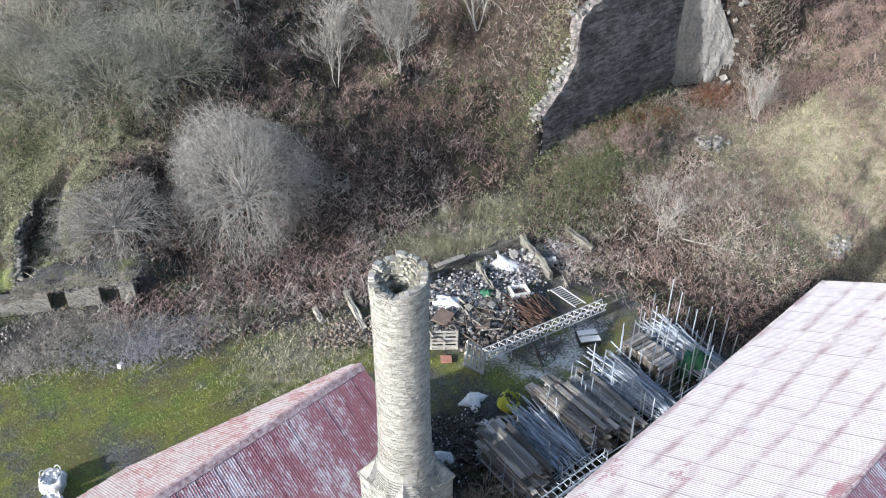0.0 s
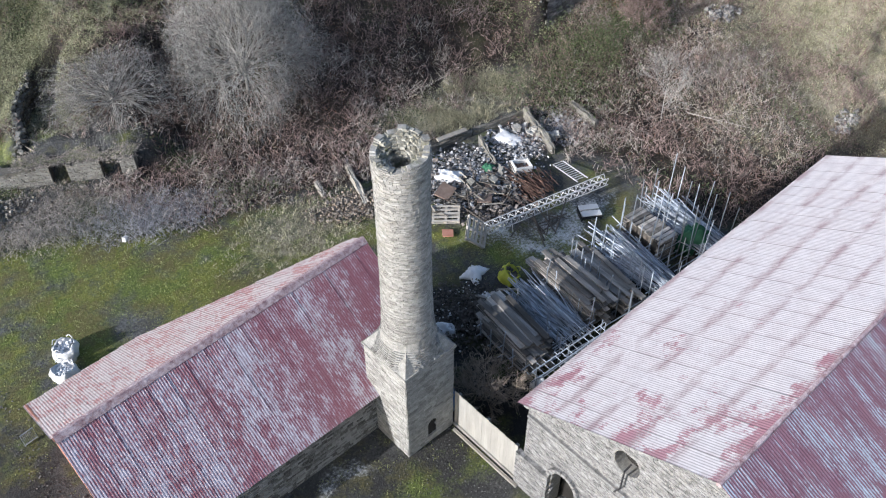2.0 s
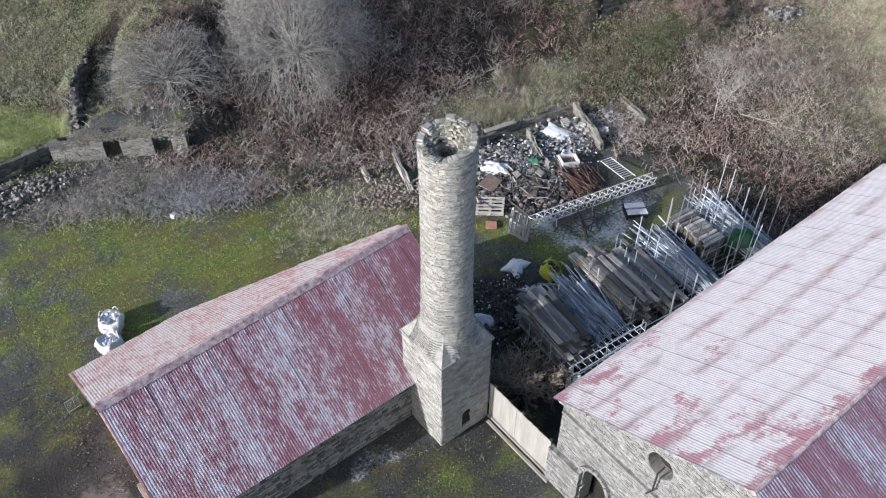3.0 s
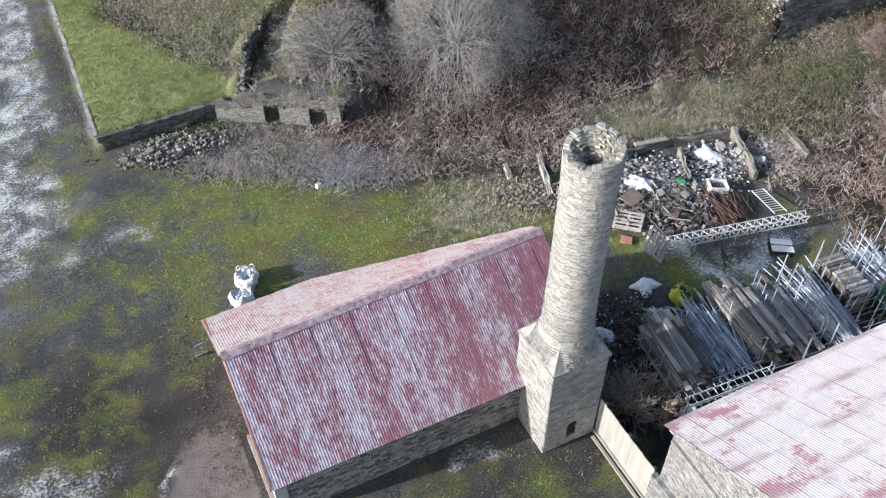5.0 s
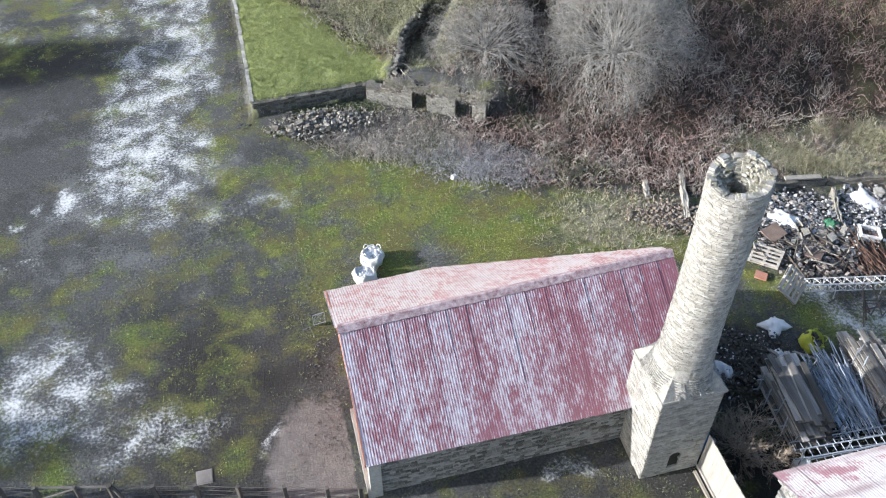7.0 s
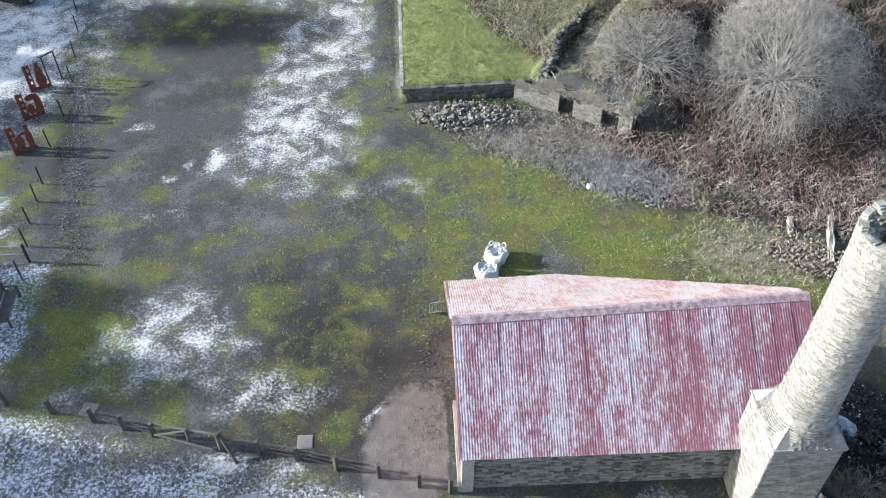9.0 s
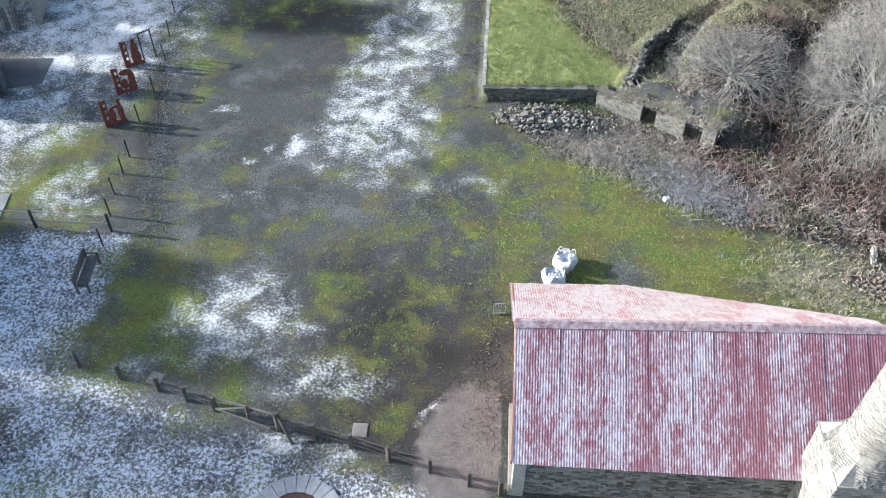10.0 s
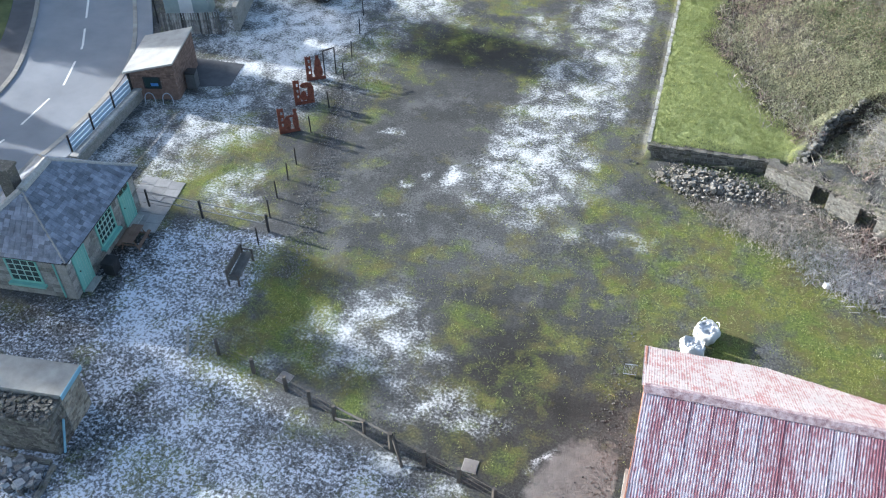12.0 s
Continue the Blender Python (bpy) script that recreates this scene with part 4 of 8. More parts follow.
def roof_back_slope(t, ze, zr, yr, yb):
    """The back slope, each sheet cut to the slanting eave."""
    x0, cols, sw = 1.0, 17, 11.55 / 17
    down = Vector((0, yb + 0.12 - yr, ze - zr))
    full = down.length
    down.normalize()
    for i in range(cols):
        xm = x0 + (i + 0.5) * sw
        cut = 1.0 if xm < 5.1 else max(0.06, 1.0 - (xm - 5.1) / 7.5 * 0.86)
        rows = 2 if cut > 0.5 else 1
        for j in range(rows):
            me = sheet_mesh("roof_sheet", sw + 0.03, full * cut / rows + 0.08, PINK_SHEET)
            if cut < 1 and j == rows - 1:
                q = np.empty(len(me.vertices) * 3, np.float32)
                me.vertices.foreach_get("co", q)
                q = q.reshape(-1, 3)
                low = q[:, 1] > 0.01
                q[low, 1] -= (q[low, 0] - sw / 2) * full * 0.86 / 7.5
                me.vertices.foreach_set("co", q.ravel())
                me.update()
            ob = new("roof_sheet", me)
            ob.parent = t
            ax = Vector((-1, 0, 0))
            m = Matrix((ax, down, ax.cross(down))).transposed().to_4x4()
            if ax.cross(down).z < 0:
                m = Matrix((-ax, down, (-ax).cross(down))).transposed().to_4x4()
                o = Vector((x0 + i * sw, yr + 0.03 * i, zr))
            else:
                o = Vector((x0 + (i + 1) * sw, yr + 0.03 * i, zr))
            ob.matrix_basis = Matrix.Translation(o + down * (full * cut / rows * j - 0.04 * j) + Vector((0, 0, 0.03 - 0.008 * j))) @ m


red_shed()


# ---- the big house with a frosted roof ----
def big_house():
    t = thing("stone_building", "large stone building under a frosted red corrugated roof", "building")
    ze, zr, yl, yr, x0, x1 = 4.4, 7.5, 9.45, 3.35, 11.85, 28.7
    yo = 2 * yr - yl
    slope = (zr - ze) / (yl - yr)
    prof = [(yl - 0.2, -0.3), (yl - 0.2, ze - 0.05), (yr, zr - 0.12), (yo + 0.2, ze - 0.05), (yo + 0.2, -0.3)]
    wall = part("gable_wall", prism(prof, x0 + 0.05, x0 + 0.55, "x"), MORTAR, t)
    for shape, at in (("arch", (7.6, 1.75)), ("round", (5.8, 5.15))):
        cut = part("cutter", prism([(at[0] + 0.42 * math.cos(a), at[1] + 0.45 * math.sin(a)) for a in np.linspace(0, 2 * np.pi, 24)[:-1]] if shape == "round"
                                   else [(at[0] - 0.48, -0.5), (at[0] + 0.48, -0.5)] + [(at[0] + 0.48 * math.cos(a), at[1] + 0.6 * math.sin(a)) for a in np.linspace(0, np.pi, 12)], x0 - 1, x0 + 1.2, "x"), None)
        mod = wall.modifiers.new("hole", "BOOLEAN")
        mod.object, mod.solver = cut, "EXACT"
        dg = bpy.context.evaluated_depsgraph_get()
        me = bpy.data.meshes.new_from_object(wall.evaluated_get(dg))
        wall.modifiers.clear()
        wall.data = me
        bpy.data.objects.remove(cut)
    part("wall", prism(prof, x1 - 0.5, x1 - 0.05, "x"), WALL_STONE, t)
    part("wall", box(x0 + 0.55, x1 - 0.5, yl - 0.75, yl - 0.2, -0.3, ze - 0.05), WALL_STONE, t)
    part("wall", box(x0 + 0.55, x1 - 0.5, yo + 0.2, yo + 0.75, -0.3, ze - 0.05), WALL_STONE, t)
    hole = lambda u, z: math.hypot(yl - 0.2 - u - 5.8, z - 5.15) < 0.47 or (abs(yl - 0.2 - u - 7.6) < 0.52 and z < 1.75) or math.hypot(yl - 0.2 - u - 7.6, (z - 1.75) / 1.2) < 0.52
    stone_face(t, (x0 + 0.05, yl - 0.2, 0), -90, yl - yo - 0.4, lambda u: ze - 0.1 + slope * min(u + 0.2, 2 * (yl - yr) - u - 0.6) - 0.05, 0.075, 0.15, GABLE_STONE, GABLE_STONE_EACH, 300, hole, proud=0.014, gap=0.009)
    stone_face(t, (x0 - 0.12, yl - 0.02, 0), -90, yl - yo, 1.8, 0.085, 0.19, GABLE_STONE, GABLE_STONE_EACH, 0, lambda u, z: abs(yl - 0.02 - u - 7.6) < 0.62, depth=0.2)
    part("ledge", box(x0 - 0.06, x0 + 0.1, yo + 0.3, yl - 0.25, 3.82, 3.9), GABLE_STONE, t)
    # Dark panels stand in for the shade behind the arch and round window.
    part("dark_room", box(x0 + 0.7, x0 + 0.74, 5.2, 8.1, -0.2, 4.7), HOLE_SHADE, t)
    part("dark_room", box(x0 + 0.45, x0 + 0.5, 5.25, 6.35, 4.71, 5.75), HOLE_SHADE, t)
    for k in range(11):
        g = np.pi * k / 10
        part("arch_stone", boxes([(x0 - 0.02, 7.6 + 0.58 * math.cos(g), 1.75 + 0.72 * math.sin(g))], [(0.12, 0.13, 0.17)], np.array(Matrix.Rotation(g, 3, "X"))[None], 0.03), GABLE_STONE, t)
    for k in range(9):
        for y in (7.0, 8.2):
            part("jamb_stone", boxes([(x0 - 0.04, y, 0.1 + 0.2 * k)], [(0.16, 0.20 if k % 2 else 0.15, 0.19)], None, 0.02), GABLE_STONE, t)
    for k in range(18):
        g = 2 * np.pi * k / 18
        part("ring_stone", boxes([(x0 + 0.06, 5.8 + 0.48 * math.cos(g), 5.15 + 0.51 * math.sin(g))], [(0.05, 0.08, 0.17)], np.array(Matrix.Rotation(g, 3, "X"))[None], 0.03), GABLE_STONE, t)
    part("bracket", join(tubes([(x0 + 0.1, 5.7, 5.2)], [(x0 - 0.14, 5.72, 5.1)], 0.028), tubes([(x0 - 0.14, 5.72, 5.1)], [(x0 - 0.14, 5.72, 4.25)], 0.028), tubes([(x0 - 0.14, 5.72, 4.25)], [(x0 - 0.06, 5.9, 3.75)], 0.028)), BLACK_METAL, t, "black bent pipe below the round window")
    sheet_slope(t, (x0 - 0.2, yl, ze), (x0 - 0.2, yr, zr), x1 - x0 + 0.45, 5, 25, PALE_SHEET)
    sheet_slope(t, (x0 - 0.2, yo, ze), (x0 - 0.2, yr, zr), x1 - x0 + 0.45, 5, 25, SHADE_PAINTED_SHEET)
    part("ridge_cap", tubes([(x0 - 0.25, yr, zr + 0.01)], [(x1 + 0.3, yr, zr + 0.01)], 0.07, sides=8), RIDGE, t)
    c, s = [], []
    for y in np.arange(yo + 0.1, yl - 0.05, 0.11):
        c.append((x0 + rng.uniform(-0.01, 0.04), y, ze - 0.1 + slope * min(yl - y, y - yo) - 0.05 + rng.uniform(-0.03, 0.01)))
        s.append((0.26, rng.uniform(0.14, 0.26), rng.uniform(0.10, 0.18)))
    lay(t, c, s, rng.uniform(-0.15, 0.15, len(c)), GABLE_STONE, GABLE_STONE_EACH, 300, "verge_stone")
    return t


big_house()


# ---- the chimney ----
def chimney():
    t = thing("stone_chimney", "tall round stone chimney on a square base, broken at the top", "chimney", m=Matrix.Translation((10.8, 13.4, 0)))
    hb, top = 4.2, 11.95
    core = part("base_core", box(-0.94, 0.94, -0.94, 0.94, -0.3, hb - 0.05), MORTAR, t)
    door = lambda u, z: abs(u - 1.05) < 0.30 and 0.3 < z < 1.0 or math.hypot(u - 1.05, z - 0.98) < 0.30
    for a, o in ((0, (-1, -1)), (-90, (-1, 1)), (90, (1, -1)), (180, (1, 1))):
        stone_face(t, (*o, 0), a, 2.0, hb, 0.10, 0.26, CHIMNEY_STONE, CHIMNEY_STONE_EACH, 150 if a in (0, -90) else 0, door if a == 0 else None)
    # A dark panel paints the shade inside the stoke hole.
    b = prism([(-0.15, 0.36), (0.25, 0.36)] + [(0.05 + 0.20 * math.cos(w), 0.98 + 0.20 * math.sin(w)) for w in np.linspace(0, np.pi, 9)], -0.955, -0.945)
    part("doorway", b, HOLE_SHADE, t, "small arched stoke hole, its shade a dark panel")
    part("sill_stone", boxes([(0.05, -0.95, 0.30)], [(0.56, 0.14, 0.12)], None, 0.03), CHIMNEY_STONE, t)
    for k in range(3):
        for w in (-0.22, 0.32):
            part("jamb_stone", boxes([(w, -0.95, 0.47 + 0.21 * k)], [(0.14, 0.14, 0.20)], None, 0.03), CHIMNEY_STONE, t)
    for k in range(7):
        g = np.pi * k / 6
        part("arch_stone", boxes([(0.05 + 0.27 * math.cos(g), -0.95, 1.0 + 0.27 * math.sin(g))], [(0.15, 0.14, 0.13)], np.array(Matrix.Rotation(-g, 3, "Y"))[None], 0.03), CHIMNEY_STONE, t)
    # projecting drip course, weathered shoulder and four pyramid spurs
    part("cornice", boxes([(0, 0, hb + 0.02)], [(2.12, 2.12, 0.1)], None, 0.01), CHIMNEY_STONE, t)
    v, f = [], []
    for k in range(64):
        a = 2 * np.pi * k / 64
        q = 1.03 / max(abs(math.cos(a)), abs(math.sin(a)))
        for u, z in ((0.0, 0.06), (0.35, 0.2), (0.7, 0.42), (0.9, 0.66), (1.0, 0.98)):
            r = min(q, 1.18) * (1 - u) + 0.84 * u if u else q
            r += rng.uniform(-0.012, 0.012)
            v.append((r * math.cos(a), r * math.sin(a), hb + z + 0.02 * math.sin(9 * a)))
    for k in range(64):
        i, j = 5 * k, 5 * ((k + 1) % 64)
        f += [(i + m, j + m, j + m + 1, i + m + 1) for m in range(4)]
    part("shoulder", (np.array(v), np.array(f)), CHIMNEY_STONE, t, "weathered sloping shoulder")
    for sx in (-1, 1):
        for sy in (-1, 1):
            b = bmesh.new()
            q = [b.verts.new((sx * x, sy * y, hb + z)) for x, y, z in ((1.03, 1.03, 0.05), (0.5, 1.03, 0.05), (1.03, 0.5, 0.05), (0.55, 0.55, 0.78))]
            for w in ((0, 1, 3), (0, 3, 2), (1, 2, 3), (0, 2, 1)):
                b.faces.new([q[m] for m in w])
            bmesh.ops.recalc_face_normals(b, faces=b.faces[:])
            part("spur", b, CHIMNEY_STONE, t, "pyramid spur on the corner of the base")
    c, s, a = [], [], []
    for row in range(9):
        u = row / 9
        z = hb + 0.10 + 0.62 * u ** 1.3
        for ang in np.arange(0, 2 * np.pi, 0.16):
            g = ang + rng.uniform(-0.05, 0.05)
            r = min(1.03 / max(abs(math.cos(g)), abs(math.sin(g))), 1.18) * (1 - u) + 0.86 * u - 0.07
            c.append((r * math.cos(g), r * math.sin(g), z - 0.01))
            s.append((0.15 * r + 0.02, 0.17, 0.05))
            a.append(g + np.pi / 2)
    lay(t, c, s, a, CHIMNEY_STONE, CHIMNEY_STONE_EACH, 0, rest="shoulder_stonework")
    # shaft
    def radius(z):
        return 0.74 + 0.14 * np.exp(-(z - 4.6) / 0.9) + 0.03 * np.exp(-((z - 11.5) / 0.5) ** 2)
    zs = np.linspace(4.5, top - 0.5, 40)
    ring = np.arange(40) * 2 * np.pi / 40
    v = np.array([[(r * math.cos(a), r * math.sin(a), z) for a in ring] for z in zs for r in (radius(z) - 0.05,)]).reshape(-1, 3)
    inner = np.array([[(0.27 * math.cos(a), 0.27 * math.sin(a), z) for a in ring] for z in zs]).reshape(-1, 3)
    i = (np.arange(39)[:, None] * 40 + np.arange(40)).ravel()
    j = (np.arange(39)[:, None] * 40 + (np.arange(40) + 1) % 40).ravel()
    f = np.stack([i, j, j + 40, i + 40], -1)
    rim = np.stack([39 * 40 + np.arange(40), 39 * 40 + (np.arange(40) + 1) % 40], -1)
    part("shaft_core", (np.concatenate([v, inner]), np.concatenate([f, f[:, ::-1] + len(v), np.concatenate([rim, rim[:, ::-1] + len(v)], 1)])), MORTAR, t)
    # Dark disc painting the shade deep in the shaft.
    part("flue", tubes([(0, 0, 4.7)], [(0, 0, 4.8)], 0.42, sides=16), HOLE_SHADE, t)
    brink = lambda ang: top - 0.12 + 0.17 * math.cos(ang - 0.35) - 0.05 * math.cos(ang * 5) + 0.03 * math.sin(ang * 11)
    c, s, a = [], [], []
    z = 4.55
    while z < top + 0.1:
        h = rng.uniform(0.04, 0.072)
        u = rng.uniform(0, 1)
        r = radius(z)
        while u < 2 * np.pi + 0.0:
            w = rng.uniform(0.08, 0.24)
            ang = u + w / 2 / r
            limit = brink(ang)
            if z < limit:
                o = rng.uniform(-0.009, 0.009)
                c.append(((r + o - 0.075) * math.cos(ang), (r + o - 0.075) * math.sin(ang), z + h / 2))
                s.append((w - 0.005, 0.17, h - 0.004))
                a.append(ang + np.pi / 2)
            u += w / r
        z += h
    # broken stones round the rim and inside the mouth
    lay(t, c[::-1], s[::-1], a[::-1], CHIMNEY_STONE, CHIMNEY_STONE_EACH, 200)
    c, s, a = [], [], []
    for r, low in ((0.67, 0.0), (0.61, 0.02), (0.55, 0.06), (0.49, 0.12), (0.43, 0.19), (0.38, 0.27), (0.33, 0.36), (0.30, 0.46), (0.29, 0.57), (0.29, 0.69), (0.29, 0.81)):
        ang = rng.uniform(0, 1)
        end = ang + 2 * np.pi
        while ang < end:
            w = rng.uniform(0.08, 0.19)
            limit = brink(ang)
            c.append((r * math.cos(ang), r * math.sin(ang), limit - low - rng.uniform(0, 0.06)))
            s.append((w, rng.uniform(0.10, 0.16), rng.uniform(0.07, 0.12)))
            a.append(ang + np.pi / 2 + rng.uniform(-0.25, 0.25))
            ang += w / r
    lay(t, c, s, a, MOSS_STONE, MOSS_STONE_EACH, 140, rest="rim_stonework")
    return t


chimney()


# ---- walls and ruins at the foot of the hill ----
def low_wall(name, label, p0, p1, h, thick, mat, mat_each, pieces, course=0.14, w=0.3, z0=None, cat="wall"):
    (x0, y0), (x1, y1) = p0, p1
    a = math.atan2(y1 - y0, x1 - x0)
    length = math.hypot(x1 - x0, y1 - y0)
    z = float(land((x0 + x1) / 2 + 0.6 * math.sin(a), (y0 + y1) / 2 - 0.6 * math.cos(a))) if z0 is None else z0
    t = thing(name, label, cat, m=Matrix.Translation((x0, y0, z)) @ Matrix.Rotation(a, 4, "Z"))
    part("core", box(0, length, 0.05, thick, -0.4, h - 0.06), MORTAR, t)
    stone_face(t, (0, 0.05, -0.1), 0, length, h + 0.08, course, w, mat, mat_each, pieces)
    n = int(length / 0.33)
    c = [((i + 0.5) * length / n, thick / 2 + rng.uniform(-0.03, 0.03), h - 0.045 + rng.uniform(-0.03, 0.02)) for i in range(n)]
    lay(t, c, [(length / n + 0.01, thick + 0.03, 0.09)] * n, np.zeros(n), mat, mat_each, 60, "coping_stone")
    return t


# The shade on this wall's face is put into its dark stone colour.
low_wall("retaining_wall", "low stone retaining wall below the lawn, its shade painted dark", (-0.35, 35.4), (5.75, 35.68), 0.78, 0.35, DARK_STONE, DARK_STONE_EACH, 200, z0=0)
low_wall("retaining_wall", "low pale stone edging beside the raised lawn", (-0.47, 75), (-0.44, 35.6), 0.80, 0.15, PALE_STONE, PALE_STONE_EACH, 0, z0=0)


def kiln():
    a = math.atan2(-3.09, 5.24)
    t = thing("kiln_ruin", "overgrown stone kiln front with dark draw holes", "ruin", m=Matrix.Translation((5.16, 35.29, 0)) @ Matrix.Rotation(a, 4, "Z"))
    holes = [(2.75, 0.37), (5.0, 0.42)]
    edges = [0.0]
    for c, w in holes:
        edges += [c - w, c + w]
    edges.append(6.1)
    h = 1.15
    for i in range(0, len(edges), 2):
        part("pier", box(edges[i], edges[i + 1], 0.05, 0.55, -0.4, h - 0.3), DARK_STONE, t)
        low = (lambda e: lambda u: (h - 0.08 + 0.16 * math.sin(5.1 * (u + e)) * math.sin(1.9 * (u + e) + 1)) * min(1.0, 0.62 + 0.17 * (u + e)))(edges[i])
        stone_face(t, (edges[i], 0.05, -0.05), 0, edges[i + 1] - edges[i], low, 0.08, 0.17, OLD_WALL, OLD_WALL_EACH, 90, depth=0.2, proud=0.03, gap=0.004)
    for c, w in holes:
        part("lintel", boxes([(c, 0.2, h - 0.03)], [(2 * w + 0.16, 0.22, 0.09)], None, 0.12), DARK_STONE, t)
        # Dark panel at the back paints in the shade of the hole.
        part("draw_hole", box(c - w - 0.05, c + w + 0.05, 0.62, 0.66, -0.3, h - 0.05), HOLE_SHADE, t)
        for q in (c - w - 0.03, c + w + 0.03):
            part("hole_cheek", box(q - 0.03, q + 0.03, 0.14, 0.62, -0.3, h - 0.1), DARK_STONE, t)


kiln()


def pot_wall():
    """The broken ring wall of the kiln's pot: pale stones on the crest, inside ones darkened to paint in shade."""
    t = thing("kiln_pot_wall", "broken curved stone rim above a dark hollow", "ruin")
    p = np.array(POT_RIM, float)
    seg = np.hypot(*np.diff(p, axis=0).T)
    run = np.concatenate([[0], np.cumsum(seg)])

    def at(q):
        x, y = np.interp(q, run, p[:, 0]), np.interp(q, run, p[:, 1])
        i = np.clip(np.searchsorted(run, q) - 1, 0, len(seg) - 1)
        return x, y, np.arctan2(np.diff(p[:, 1])[i], np.diff(p[:, 0])[i])

    n = 150
    q = rng.uniform(0.7, run[-1], n)
    x, y, g = at(q)
    o = rng.normal(0.02, 0.10, n)
    x, y = x - np.sin(g) * o, y + np.cos(g) * o
    lay(t, np.c_[x, y, land(x - np.sin(g) * 0.2, y + np.cos(g) * 0.2) + rng.uniform(-0.08, 0.10, n)], rng.uniform(0.08, 0.19, (n, 3)) * (1, 1, 0.7), g + rng.uniform(-0.5, 0.5, n), OLD_WALL, OLD_WALL_EACH, 100, "rim_stone")
    n = 260
    q = rng.uniform(1.7, run[-1] - 0.3, n)
    x, y, g = at(q)
    o = rng.uniform(-0.24, -0.10, n)
    # Dark stones paint the shade on the inner side of the pot.
    lay(t, np.c_[x - np.sin(g) * o, y + np.cos(g) * o, rng.uniform(0.1, 1.2, n)], np.c_[rng.uniform(0.15, 0.32, n), rng.uniform(0.14, 0.22, n), rng.uniform(0.08, 0.15, n)], g + rng.uniform(-0.1, 0.1, n), DARK_STONE, DARK_STONE_EACH, 60)


pot_wall()


def pile(name, label, n, sample, size, mat, flat=0.6, tilt=0.5, pieces=0, heap=0.3, cat="rubble", parent=None):
    """Loose stones heaped on the ground."""
    p = np.array([sample() for _ in range(n)])
    z = land(p[:, 0], p[:, 1])
    s = rng.uniform(0.5, 1.4, (n, 1)) * size * rng.uniform(0.7, 1.3, (n, 3)) * (1, 1, flat)
    c = np.stack([p[:, 0], p[:, 1], z + rng.uniform(0, 1, n) ** 1.5 * heap + s[:, 2] * 0.25], -1)
    ob = part(name, boxes(c, s, turned(n, tilt), 0.16), mat)
    return tagged(ob, label, cat, kind="stuff")


def around(cx, cy, rx, ry, a=0.0):
    def f():
        while True:
            u, w = rng.normal(0, 0.5, 2)
            if u * u + w * w < 1.1:
                c, s = math.cos(radians(a)), math.sin(radians(a))
                return cx + u * rx * c - w * ry * s, cy + u * rx * s + w * ry * c
    return f


pile("rubble_heap", "heap of loose grey-brown stones below the lawn wall", 1300, around(3.1, 33.7, 2.9, 1.2, -6), 0.095, HEAP_STONE, 0.7, heap=0.45)
pile("rubble_heap", "larger blocks on the heap below the lawn wall", 150, around(2.5, 33.9, 2.0, 0.8), 0.17, HEAP_STONE, 0.75, heap=0.5)
pile("rubble_heap", "loose stones and earth beside the kiln", 620, around(5.9, 33.0, 3.0, 1.5, -20), 0.065, EARTH_STONE, heap=0.2)
pile("gravel_scatter", "scattered frosty stones at the scrub edge", 320, around(9.6, 28.6, 3.4, 1.2, -22), 0.07, HEAP_STONE, heap=0.06)
pile("gravel_scatter", "strip of pale gravel along the posts", 6500, lambda: (lambda y: (-13.9 - 0.2 * (y - 24) + rng.normal(0, 0.42), y))(rng.uniform(22.5, 47)), 0.03, PALE_GRAVEL, heap=0.03)
pile("gravel_scatter", "gravel beside the lawn edging", 900, lambda: (-1.0 + rng.normal(0, 0.22), rng.uniform(34.5, 60)), 0.045, GRAVEL, heap=0.04)
pile("gravel_scatter", "loose gravel beside the shed gable", 400, lambda: (0.45 + rng.normal(0, 0.3), rng.uniform(15.5, 24.5)), 0.035, GRAVEL, heap=0.04)
pile("gravel_scatter", "loose gravel over the yard", 1500, lambda: (rng.uniform(-13.5, 1), rng.uniform(15, 42)), 0.03, GRAVEL, heap=0.02)
pile("gravel_scatter", "gravel and grit in front of the chimney", 900, lambda: (rng.uniform(6, 12.2), rng.uniform(9, 12.6)), 0.028, GRAVEL, heap=0.02)
pile("brick_heap", "small heap of broken brick and stone", 600, around(16.3, 23.5, 1.2, 1.0), 0.085, EARTH_STONE, heap=0.25)
pile("rubble_heap", "pale broken stone beside the brick heap", 380, around(15.6, 24.1, 1.4, 0.9), 0.08, EARTH_STONE, heap=0.2)
w_ = part("stone", STONES[1].copy(), WHITE_PAINT, None, m=Matrix.LocRotScale((7.85, 28.5, 0.09), Euler((0.1, 0.2, 0.5)), (0.24, 0.19, 0.2)))
tagged(w_, "single white-painted stone at the scrub edge", "stone")


